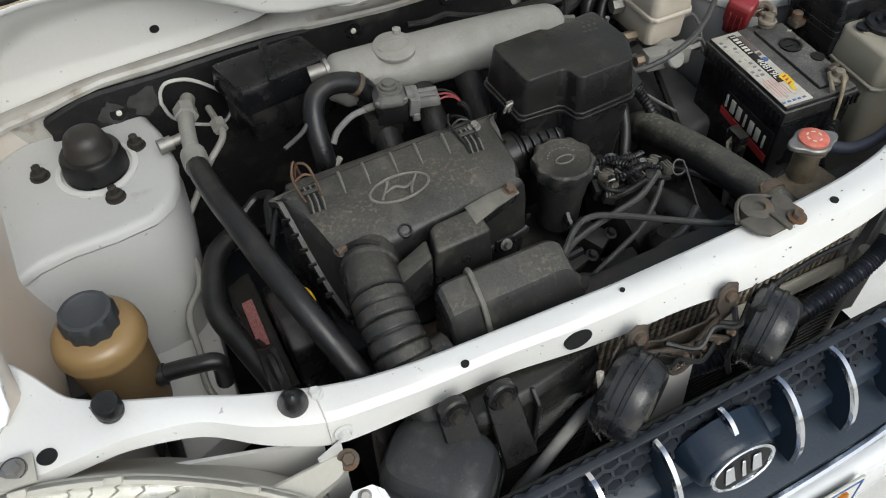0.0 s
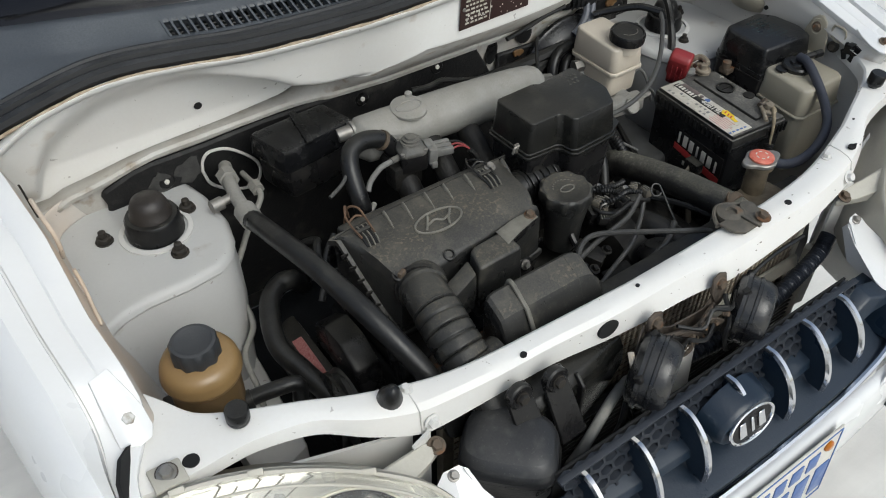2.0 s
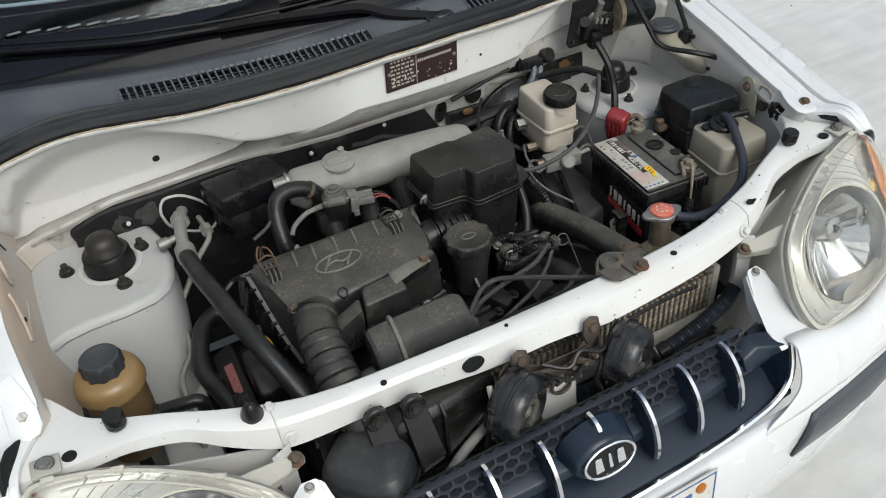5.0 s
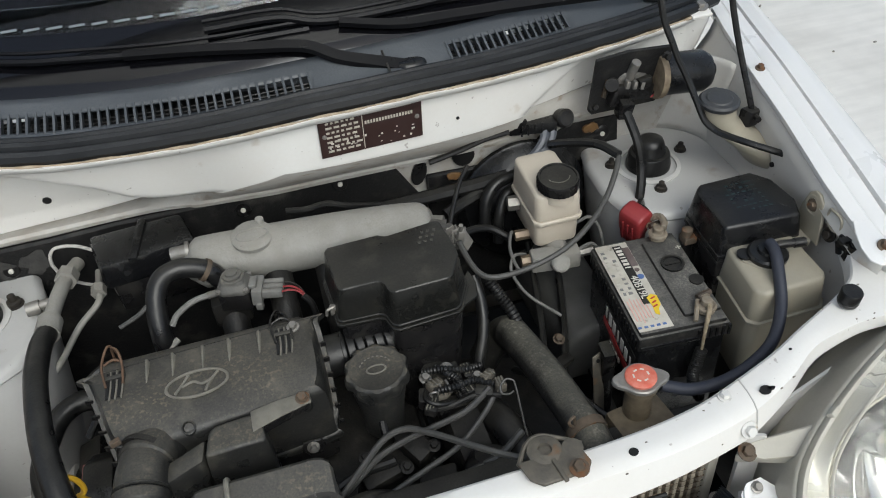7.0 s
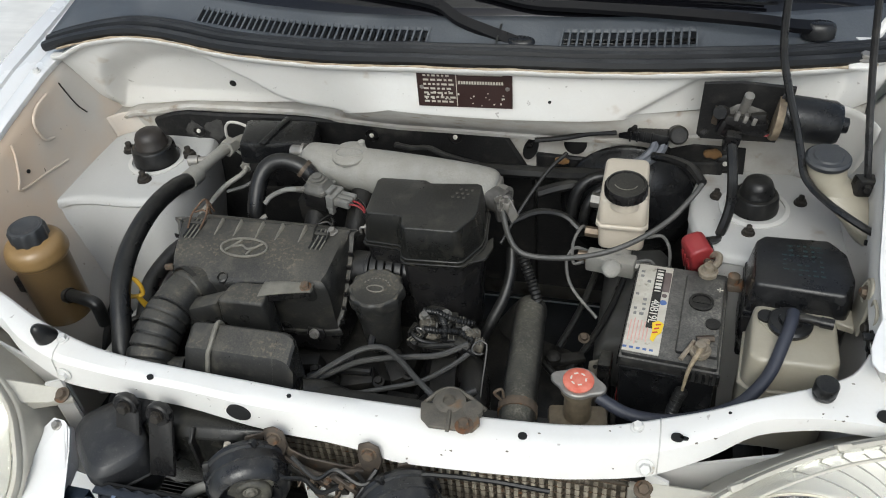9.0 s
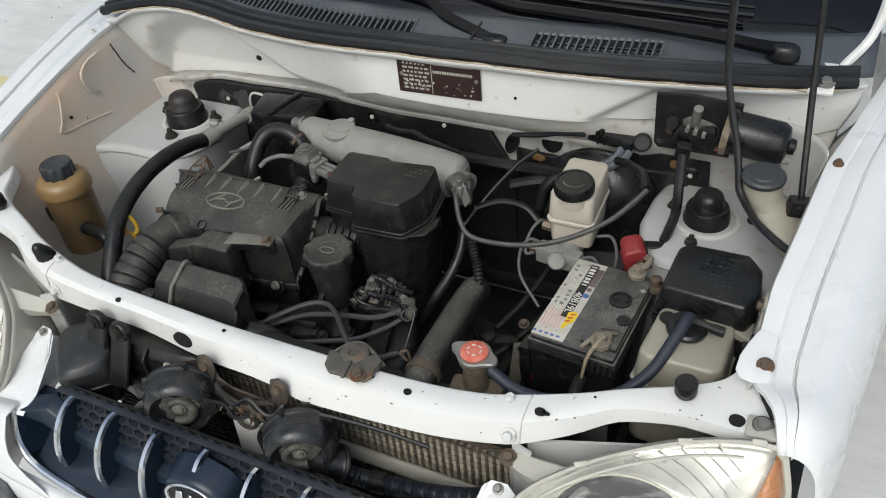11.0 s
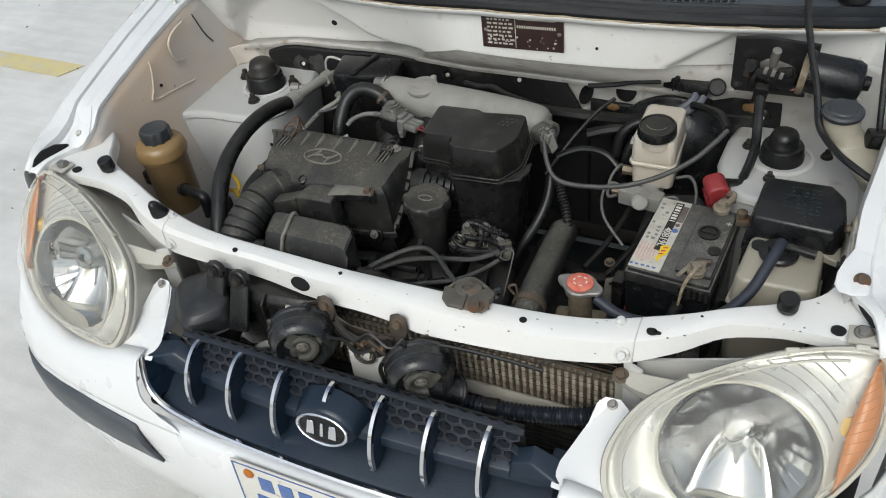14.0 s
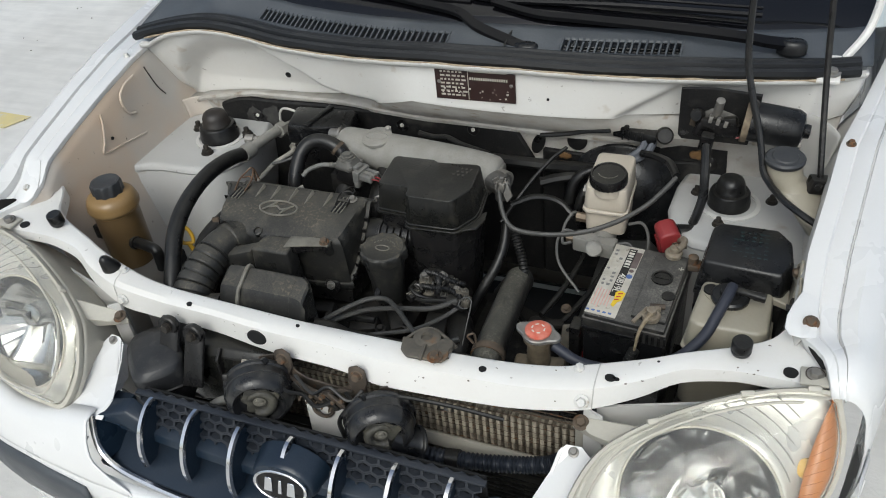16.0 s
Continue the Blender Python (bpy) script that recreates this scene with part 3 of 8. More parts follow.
# Aprons, the walls beside the bay
def apron(sign):
    rows = []
    for i in range(25):
        y = .05 + .545 * i / 24
        xi, zi = fend(sign, y, 1), fend(sign, y, 2)
        xi = min(xi, fend(sign, .05, 1)) if y < .05 else xi
        wob = .003 * math.sin(y * 21 + sign)
        prof = [(xi + .005, zi - .010), (xi + .001, zi - .013), (xi - .006, zi - .032), (.646 + wob, .78), (.640 + wob, .752), (.634, .72), (.618, .66), (.596, .55), (.575, .40)]
        rows.append([v3((sign * x, y, z)) for x, z in prof])
    a = part("apron", loft(rows, closed=False, caps=False), APRON, car, "inner wing wall, white paint stained beige", solid=.002, angle=50)
    for y, z in ((.30, .79),):
        part("hole", oval((sign * .6465, y, z), (-sign, 0, .1), .004, .004, .003, 12), VOID, a, "dark drilled hole")
    return a


apron(1), apron(-1)


# Strut towers
TOWER = [(.452, .520), (.440, .465), (.436, .405), (.444, .364), (.458, .338), (.480, .323), (.525, .3185), (.575, .3195), (.608, .312), (.632, .297), (.655, .272), (.70, .262), (.70, .40), (.70, .54), (.55, .54)]


NUTDARK = material("dark_corroded_nut", (.018, .017, .015), .55, .3, second=(.04, .032, .024), scale=120, spots=.9)


def tower(sign):
    def ring(grow, z, front=0.0):
        c = v3((.57, .44, 0))
        out = []
        for x, y in TOWER:
            d = v3((x, y, 0)) - c
            q = c + d * (1 + grow / d.length)
            if x < .66 and y < .53:
                out.append(v3((sign * (q.x), q.y - front, z)))
            else:
                out.append(v3((sign * x, y, z)))
        return out
    bm = loft([ring(.0, .736), ring(.005, .7358), ring(.010, .7345), ring(.0145, .730), ring(.0160, .724, .001), ring(.0120, .719, .001), ring(.0125, .714, .002), ring(.014, .700, .006), ring(.011, .64, .018), ring(-.002, .54, .034), ring(-.020, .35, .06)])
    t = part("strut_tower", bm, TOWERPAINT, car, "white painted suspension strut tower", angle=35)
    for k, (dx, dy) in enumerate(((-.068, .018), (.010, -.066), (.055, .018))):
        x, y = sign * (.516 - dx), .432 + dy
        k_ = 1.0 if sign < 0 else .78
        b = join(lathe([(q * k_, h * k_) for q, h in ((.0128, 0), (.0128, .002), (.0100, .0025), (.0100, .008), (.0082, .009), (.0058, .0095), (.0054, .018), (.0030, .0195))], (x, y, .736), (0, 0, 1), 14))
        part("stud_nut", b, NUTDARK, t, "dark corroded stud nut")
    part("ring", lathe([(.052, 0), (.052, .003), (.045, .004), (.045, 0)], (sign * .516, .430, .735)), SHADEPAINT, t)
    return t


tower(1), tower(-1)
for s in (-1, 1):
    c = thing("strut_cap", (s * .516, .430, .736), "black rubber dust cap on the suspension strut", "strut cap", "strut caps")
    k = 1.0 if s < 0 else .86
    part("boot", lathe([(q * k, h * k) for q, h in ((.041, 0), (.041, .010), (.039, .013), (.0385, .027), (.036, .031), (.030, .032))], (s * .516, .430, .737)), RUBBER, c)
    part("cap", lathe([(q * k, h * k) for q, h in ((.030, .030), (.030, .034), (.0275, .037), (.0265, .048), (.0225, .057), (.014, .062), (.0, .063))], (s * .516, .430, .737)), material("sun_faded_rubber", (.016, .013, .011), .5, second=(.03, .024, .02), scale=40) if s < 0 else RUBBER, c, "domed cap")

# Firewall upper panel, with a pressed hollow on one side
def wall_y(x, z):
    """The panel's face, leaning back downwards, deeper inside the hollow."""
    ye, ze = edge_y(x), edge_z(x)
    yf = max(.452, ye + .030)
    yf += (ye + .011 - yf) * step((x + .17) / .14) * step((.46 - x) / .22)
    y = ye + .006 + (yf - ye - .006) * (ze - .004 - z) / (ze - .004 - .862)
    top = np.interp(x, [-.69, -.64, -.60, -.57, -.53, -.48, -.44, -.40, -.345, -.30, -.26, -.21, -.15], [.82, .880, .912, .934, .950, .953, .951, .942, .919, .899, .873, .860, .852])
    wide = np.interp(x, [-.60, -.45, -.35, -.25], [.075, .060, .040, .028])
    deep = .537 - .22 * (z - .841)
    y += max(0, deep - y) * step((top - z) / wide) * step((-.115 - x) / .06)
    if x > .15:
        y += .016 * step((np.interp(x, [.15, .27, .33, .42, .70], [.80, .845, .880, .936, .94]) - z) / .014)
    return min(y, max(.541, ye + .006))


rows = []
for i in range(181):
    x = -.735 + 1.47 * i / 180
    ye, ze = edge_y(x), edge_z(x)
    zfold = float(np.interp(x, [-.66, -.63, -.60, -.55, -.50, -.45, -.35, -.25, -.15, -.05, .30, .65], [.777, .781, .785, .791, .797, .800, .804, .813, .844, .882, .868, .842]))
    zb = np.interp(x, [-.66, -.60, -.57, -.54, -.51, -.47, -.25, -.16, -.07, .0, .20, .32, .42, .65], [.768, .777, .781, .786, .793, .800, .802, .795, .789, .789, .787, .791, .806, .812])
    prof = [(ye - .006, ze - .006), (ye - .007, ze + .001), (ye + .004, ze + .002), (ye + .006, ze - .004)]
    for k in range(1, 37):
        z = ze - .004 - (ze - .004 - zfold) * k / 36
        prof.append((wall_y(x, z), z))
    lip = max(.509, prof[-1][0] - .026)
    prof += [(prof[-1][0] + .0005, zfold - .003), (prof[-1][0] + .007, zfold - .0045), (lip, zb + .004), (lip - .0035, zb + .001), (lip - .0025, zb - .004), (.521, zb - .006), (.526, .70), (.53, .40)]
    def fit(z):
        # ends where the wing walls stand, wider towards the top
        lim = np.interp(z, [.70, .78, .80, .84, .88, .95], [.640, .650, .653, .660, .668, .684] if x < 0 else [.640, .652, .660, .675, .690, .700])
        return x if abs(x) < .6 else math.copysign(.6 + (abs(x) - .6) * (lim - .6) / .135, x)
    rows.append([v3((fit(z), y, z)) for y, z in prof])
fw = part("firewall", loft([q[:-6] for q in rows], closed=False, caps=False), BAYPAINT, car, "white firewall panel under the cowl, dusty", solid=.002, angle=35)
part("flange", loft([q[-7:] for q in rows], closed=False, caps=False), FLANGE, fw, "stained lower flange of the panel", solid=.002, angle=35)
for x, z, r in ((-.385, .841, .0062), (-.2505, .842, .0060), (.203, .903, .0024)):
    slope = (wall_y(x, z + .006) - wall_y(x, z - .006)) / .012
    part("hole", oval((x, wall_y(x, z) - .0005, z), (0, -1, slope), r, r, .0022, 16), VOID, fw, "dark drilled hole")
for x, z, rx, ry in ((.235, .772, .016, .014), (.375, .765, .016, .012)):
    part("hole", oval((x, .5215, z), (0, -1, .1), rx, ry, .004, 20), VOID, fw, "dark grommet opening")
rnd2 = random.Random(11)
for cx, cz, w, h in ((-.475, .752, .018, .022), (-.43, .757, .022, .026)):
    ring = [(cx + w * rnd2.uniform(.6, 1.1) * math.cos(a), .5085, cz + h * rnd2.uniform(.6, 1.1) * math.sin(a)) for a in np.linspace(0, 2 * math.pi, 16, endpoint=False)]
    WORN = (ring,) if cx == -.475 else WORN + (ring,)
# Rounded corners between the firewall and the wing walls
for sgn in (-1, 1):
    rows = []
    top = fend(sgn, .47, 2)
    for z in np.linspace(.735, top - .012 if sgn > 0 else .778, 12):
        ax_ = float(np.interp(z, [.72, .752, .78, top - .03, top], [.632, .638, .645, fend(sgn, .47, 1) - .014, fend(sgn, .47, 1) - .012]))
        x1, yb = ax_ - .075, .455 if sgn > 0 else .490
        y1 = min(wall_y(sgn * x1, max(z, .82)), .528) - .001
        rows.append([v3((sgn * (ax_ - .075 * (1 - math.cos(a)) ** .8), yb + (y1 - yb) * math.sin(a), z)) for a in np.linspace(0, math.pi / 2, 10)])
    part("corner_panel", loft(rows, closed=False, caps=False), APRON, car, "rounded inner corner, paint stained beige", solid=.0015, angle=60)
# Pressed loops and a panel joint on the wing wall
ap = [o for o in car.children if o.name.startswith("apron")][-1]
part("pressed_rib", tube([(-.6515, .385, .889), (-.649, .350, .884), (-.6455, .327, .870), (-.6455, .328, .845), (-.646, .338, .828), (-.6465, .355, .822)], .0028, 8, 4), APRON, ap, "raised pressing in the wing wall")
part("pressed_rib", tube([(-.6445, .263, .866), (-.6425, .258, .845), (-.6425, .246, .812), (-.6425, .238, .794), (-.643, .296, .784), (-.6435, .360, .772)], .0022, 8, 4), APRON, ap, "raised pressing in the wing wall")
part("panel_joint", tube([(-.6555, .425, .888), (-.6545, .427, .878), (-.6515, .440, .837), (-.6495, .455, .812)], .0014, 6, 4), NUTDARK, ap, "dark joint between panels")
part("hole", oval((-.6425, .268, .811), (1, 0, 0), .0035, .0035, .002, 12), VOID, ap, "dark drilled hole")
# Black sound insulation on the lower firewall
ins = [(-.555, .745), (-.560, .766), (-.553, .772), (-.535, .778), (-.508, .787), (-.48, .790), (-.40, .790), (-.30, .794), (-.10, .790), (.05, .786), (.118, .782), (.165, .70), (.17, .45), (-.60, .45)]
pad = part("firewall_insulation", slab([(x, .521, z) for x, z in ins], (0, -.012, 0), .004), FELT, car, "black felt insulation on the firewall, worn grey")
worn = material("worn_grey_felt", (.045, .043, .040), .85, second=(.03, .03, .028), scale=60, spots=1.0, bump=.4)
for ring in WORN:
    part("worn_patch", slab(ring, (0, -.0008, 0)), worn, pad, "pale worn patch")
for x, z in ((-.466, .752), (-.122, .768), (.030, .776), (-.30, .70)):
    part("clip", join(lathe([(.013, 0), (.013, .002), (.011, .004), (0, .004)], (x, .511, z), (0, -1, .15), 20)), BLACK, pad)
    part("clip_pin", lathe([(.004, .003), (.004, .006), (.002, .007)], (x, .511, z), (0, -1, .15), 12), WHITE, pad, "white plastic pin")
# Near-black sheet put in for the shade low on the firewall
part("lower_shroud", block((0.28, .535, .60), (.75, .01, .42), .002), VOID, car, "near-black sheet for the shade low on the firewall")

dirt = material("dried_tan_dirt", (.40, .33, .24), .8, second=(.24, .18, .12), scale=90, spots=1.0, bump=.3)
part("edge_dirt", tube([(x, edge_y(x) - .0045 + .0008 * math.sin(x * 90), edge_z(x) + .0022) for x in np.linspace(-.66, .66, 60)], lambda u: .0020 + .0010 * math.sin(u * 131) * math.sin(u * 47), 6, 2), dirt, fw, "dried tan dirt along the edge")
# Cowl: rubber seal, black plastic panel with two vents, windscreen
seal_line = [(x, edge_y(x) + .004, edge_z(x) + .010) for x in np.linspace(-.69, .68, 33)]
part("cowl_seal", join(tube(seal_line, .0095, 8, 3), tube([(x, y + .016, z + .006) for x, y, z in seal_line], .008, 8, 3), tube([(x, y + .030, z + .007) for x, y, z in seal_line], .006, 6, 3)), material("bonnet_seal_rubber", (.006, .0065, .0075), .40, second=(.014, .0148, .016), scale=25, spec=.28, dust=(.12, .125, .13), dust_amount=.22), car, "black rubber bonnet seal")
VENTS = ((-.405, .012), (.212, .405))


def cowl_at(x, d):
    """The cowl's surface, d behind its front edge."""
    k = step((d - .004) / .034)
    z = edge_z(x) * (1 - k) + glass_z(x) * k + np.interp(d, [0, .02, .04, .09, .15, .19], [.014, .017, .020, .036, .046, .050])
    return v3((x, edge_y(x) * (1 - k) + glass_y(x) * k + .012 + d * (1 + .25 * abs(x)), z))


DS = [0, .012, .024, .030, .036, .062, .070, .080, .092]
XS = sorted(set([round(x, 4) for x in np.linspace(-.70, .70, 71)] + [v for p in VENTS for v in p]))
bm = bmesh.new()
grid = [[bm.verts.new(cowl_at(x, d)) for d in DS] for x in XS]
for i in range(len(XS) - 1):
    for j in range(len(DS) - 1):
        mid = (XS[i] + XS[i + 1]) / 2
        if .036 <= DS[j] < .062 and any(a < mid < b for a, b in VENTS):
            continue
        bm.faces.new((grid[i][j], grid[i][j + 1], grid[i + 1][j + 1], grid[i + 1][j]))
bmesh.ops.recalc_face_normals(bm, faces=bm.faces)
cowl = part("cowl_panel", bm, COWL, car, "weathered black plastic cowl panel", solid=.003, angle=40)
# Near-black sheets painted in as the shade below the vents
part("plenum", join(*[slab([cowl_at(x0, .02) - v3((0, 0, .03)), cowl_at(x1, .02) - v3((0, 0, .03)), cowl_at(x1, .085) - v3((0, 0, .03)), cowl_at(x0, .085) - v3((0, 0, .03))], (0, 0, -.004)) for x0, x1 in VENTS]), VOID, cowl, "near-black sheet for the shade under the vents")
for x0, x1 in VENTS:
    n = round((x1 - x0) / .0115)
    for k in range(n + 1):
        x = x0 + (x1 - x0) * k / n
        a, b = cowl_at(x, .033), cowl_at(x, .066)
        part("slat", slab([a + v3((-.0016, 0, .002)), a + v3((.0016, 0, .002)), b + v3((.0016, 0, .003)), b + v3((-.0016, 0, .003))], (0, 0, -.010)), COWL, cowl)
    for d in (.043, .050, .057):
        part("cross_slat", tube([cowl_at(x, d) - v3((0, 0, .007)) for x in np.linspace(x0, x1, 8)], .0011, 5, 1), CLEANBLACK, cowl)
part("cowl_joint", slab([cowl_at(.118, .0), cowl_at(.121, .0), cowl_at(.121, .075), cowl_at(.118, .075)], (0, 0, .0025)), BLACK, cowl)

# Windscreen, dashboard and a plain cabin behind it
SCREEN = [(d, z) for d, z in ((.0, .0), (.20, .125), (.45, .265), (.70, .385))]


def screen_at(x, d, z):
    b = cowl_at(x, .088)
    return v3((x * (1 - .12 * d), b.y + d, b.z - .004 + z))


part("windscreen", loft([[screen_at(x, d, z) for x in np.linspace(-.70, .70, 29)] for d, z in SCREEN], closed=False, caps=False), GLASS, car, "tinted windscreen glass", solid=.004).visible_shadow = False
part("screen_band", loft([[screen_at(x, d, z) + v3((0, 0, .004)) for x in np.linspace(-.70, .70, 29)] for d, z in ((-.006, -.010), (.0, .0), (.035, .0222), (.072, .0452), (.086, .0538))], closed=False, caps=False), BLACKGLASS, car, "black printed glass edge")
part("dashboard", loft([[v3((x, glass_y(x) + y, cowl_at(x, .088).z + z)) for x in np.linspace(-.74, .74, 25)] for y, z in ((.14, -.012), (.21, .020), (.29, .052), (.42, .070), (.62, .075), (.66, .03), (.68, -.16))], closed=False, caps=False), DASH, car, "dashboard top, coloured pale for sky mirrored in the glass", solid=.004)
DASHPRINT = material("grey_glass_print", (.20, .225, .24), .4, bump=0)
for k in range(40):
    x = -.62 + .031 * k
    p = screen_at(x, .092, .0575)
    part("printed_dash", slab([p + v3((-.0105, -.001, .0052)), p + v3((.0105, -.001, .0052)), p + v3((.0105, .0018, .0070)), p + v3((-.0105, .0018, .0070))], (0, 0, .0006)), DASHPRINT, car, "faint grey printed dash on the glass")
rows = []
for y, top, wid in ((.80, .97, 1.0), (1.30, 1.43, .93), (1.9, 1.47, .95), (2.6, 1.42, .94), (2.85, 1.0, .93)):
    rows.append([v3((-.80, y, .28)), v3((-.808, y, .60)), v3((-.79, y, .92)), v3((-.62 * wid, y, top)), v3((0, y, top + .02)), v3((.62 * wid, y, top)), v3((.77, y, .92)), v3((.79, y, .60)), v3((.78, y, .28))])
part("body_side", loft([q[:3] for q in rows], closed=False, caps=False), PAINT, car, "white body side", solid=.01, angle=40)
part("body_side", loft([q[-3:] for q in rows], closed=False, caps=False), PAINT, car, "white body side", solid=.01, angle=40)
part("roof", loft([q[3:6] for q in rows[1:4]], closed=False, caps=False), PAINT, car, "white roof panel", solid=.01, angle=40)
for s in (-1, 1):
    for q, p0 in ((rows[1], rows[0]), (rows[2], rows[2]), (rows[3], rows[4])):
        k0, k1 = (2, 3) if s < 0 else (6, 5)
        part("pillar", tube([p0[k0], q[k1]], .022, 8), PAINT, car, "white roof pillar")
part("tailgate", slab([tuple(p) for p in (rows[-1][0], rows[-1][1], rows[-1][2], rows[-1][6], rows[-1][7], rows[-1][8])], (0, .02, 0)), PAINT, car)
part("cabin_floor", block((0, 1.85, .35), (1.4, 2.0, .02)), CABIN, car)
part("seat_back", block((-.32, 1.75, .85), (.48, .14, .62), .04, (-12, 0, 0)), CABIN, car)
part("seat_back", block((.32, 1.75, .85), (.48, .14, .62), .04, (-12, 0, 0)), CABIN, car)
# Undertray coloured near black to carry the shade under the engine
part("underbody", block((0, .30, .26), (1.10, .70, .02)), VOID, car, "undertray, coloured near black for the shade beneath")


def wheel(x, y):
    w = part("wheel", lathe([(.19, -.08), (.262, -.075), (.278, -.05), (.278, .05), (.262, .075), (.19, .08)], (x, y, .278), (1, 0, 0), 40), TYRE, car, "black tyre on a steel rim")
    part("rim", lathe([(.185, -.06), (.19, .075), (.16, .06), (.06, .07), (0, .07)], (x, y, .278), (1 if x > 0 else -1, 0, 0), 32), STEEL, w, "silver rim")


for x in (-.655, .655):
    wheel(x, .36), wheel(x, 2.55)

# Raised bonnet with its stay
HINGE, UP = (.600, 1.175), radians(112)


def hood_at(x, d, lift=0.0):
    y, z = d, .045 * math.sin(math.pi * d / .80) + lift
    return v3((x, HINGE[0] - y * math.cos(math.pi - UP) + z * -math.sin(math.pi - UP) * -1, HINGE[1] + y * math.sin(math.pi - UP) + z * math.cos(math.pi - UP) * .2))


hood_rows = [[hood_at(x * (1 - .13 * (d / .8) ** 2), d) for x in np.linspace(-.66, .66, 17)] for d in np.linspace(0, .80, 9)]
hood = part("bonnet", loft(hood_rows, closed=False, caps=False), BAYPAINT, car, "white raised bonnet", solid=.012, angle=50)
for s in (-1, 1):
    part("hinge", join(block((s * .635, .555, .935), (.035, .07, .006), .002, (12, 0, 0)), tube([(s * .655, .590, .935), (s * .69, .640, .98), (s * .69, .640, 1.08), (s * .64, .608, 1.19)], .007, 8)), BAYPAINT, car, "white bonnet hinge")
    bolt_head((s * .640, .540, .937), (0, -.2, 1), .008, STEEL, car)
stay = thing("bonnet_stay", (.642, .372, .838), "thin dark steel rod holding the bonnet up", "stay rod")
part("rod", tube([(.640, .345, .842), (.644, .368, .840), (.641, .372, .856), (.624, .438, .996), (.604, .488, 1.20), (.585, .510, 1.36)], .0048, 8), BLACK, stay)
part("rod_clip", block((.643, .368, .835), (.034, .022, .026), .004, (0, 10, 20)), BLACK, stay, "black plastic clip")


# ---- bumper, grille, number plate ----
bumper = thing("front_bumper", (0, -.25, .22), "white plastic front bumper with dark rub strips", "bumper")


def bump_y(x, z):
    x = abs(x)
    y = np.interp(x, [0, .2, .35, .45, .55, .62, .67, .70, .72, .735], [-.298, -.295, -.287, -.277, -.262, -.245, -.222, -.195, -.15, -.08])
    return y + np.interp(z, [.20, .30, .42, .50, .56, .60, .66], [.06, .022, .002, -.002, .004, .014, .045])


def bump_ring(z, inner=0.0, lim=.735):
    xs = [lim * math.sin(math.pi / 2 * k / 24) for k in range(-24, 25)]
    return [v3((x * (1 - inner), bump_y(x, z) + inner, z)) for x in xs]


# Below the grille: full width; above: the two cheeks
lip = [v3((p.x, min(p.y + .004, -.10) if abs(p.x) > .33 else p.y + .003, .552)) for p in bump_ring(.545)]
lip2 = [v3((p.x, p.y + .016, .556)) for p in bump_ring(.545)]
bm = loft([bump_ring(z) for z in (.20, .24, .30, .36, .42, .47, .51, .545)] + [lip, lip2], closed=False, caps=False)
part("lower_skin", bm, PAINT, bumper, solid=.004, angle=60)
SIDES = [slab([(s * .735, bump_y(.735, .4), .545), (s * .735, bump_y(.735, .4), .22), (s * .742, .08, .26), (s * .742, .08, .60), (s * .735, -.03, .66), (s * .728, -.06, .60)], (s * .004, 0, 0)) for s in (-1, 1)]
for side_bm in SIDES:
    part("side_return", side_bm, PAINT, bumper)
LAMP_LOW = [(.357, .640), (.385, .636), (.41, .632), (.465, .618), (.52, .612), (.58, .620), (.632, .634), (.668, .650), (.69, .668), (.71, .69), (.72, .71)]
for s in (-1, 1):
    rows = []
    for k in range(41):
        u = (k / 40) ** 1.2
        row = []
        for j in range(12):
            w = j / 11
            x0 = np.interp(.545 + .095 * w, [.545, .557, .563, .572, .590, .615, .640], [.256, .264, .276, .304, .332, .344, .349])
            x = x0 + (.732 - x0) * u
            z = .545 + (np.interp(max(x, .352), [p[0] for p in LAMP_LOW], [p[1] for p in LAMP_LOW]) - .545) * w
            row.append(v3((s * x, bump_y(x, z) + .010 * w ** 3, z)))
        rows.append(row + [row[-1] + v3((0, .008, .002)), row[-1] + v3((0, .025 if x < .66 else .015, .003))])
    part("cheek", loft(rows, closed=False, caps=False), PAINT, bumper, solid=.003, angle=60)
    # rub strip, sunk in a groove
    strip = []
    for k in range(25):
        u = k / 24
        xt, xb = .362 + (.722 - .362) * u, .335 + (.705 - .335) * u
        zt, zb = .530 - .006 * u + .010 * math.sin(math.pi * u), .444 - .016 * u
        ring = []
        for j in range(5):
            w = j / 4
            x, z = xb + (xt - xb) * w, zb + (zt - zb) * w
            ring.append(v3((s * x, bump_y(x, z) - .004 - .004 * math.sin(math.pi * w), z)))
        strip.append(ring)
    part("rub_strip", loft(strip, closed=False, caps=False), COWL, bumper, "dark grey rub strip", solid=.006)
    # the painted bracket between lamp and grille
    br = [(.336, -.196, .640), (.345, -.172, .648), (.357, -.140, .660), (.362, -.118, .678), (.372, -.111, .686), (.392, -.108, .684), (.410, -.115, .668), (.420, -.135, .650), (.430, -.200, .640), (.408, -.222, .634), (.385, -.232, .632), (.334, -.228, .632)]
    brk = part("mounting_ear", slab([(s * x, y, z) for x, y, z in br], (0, .004, .004), .002), PAINT, bumper, "white bumper mounting ear")
    part("ear_wall", slab([(s * .349, -.19, .642), (s * .353, -.172, .650), (s * .358, -.140, .662), (s * .366, -.113, .688), (s * .366, -.105, .672), (s * .358, -.135, .628), (s * .352, -.19, .618)], (s * .003, 0, 0)), PAINT, bumper)
    bolt_head((s * .383, -.1125, .6835), (0, -.45, 1), .0052, STEEL, brk, 1.4)
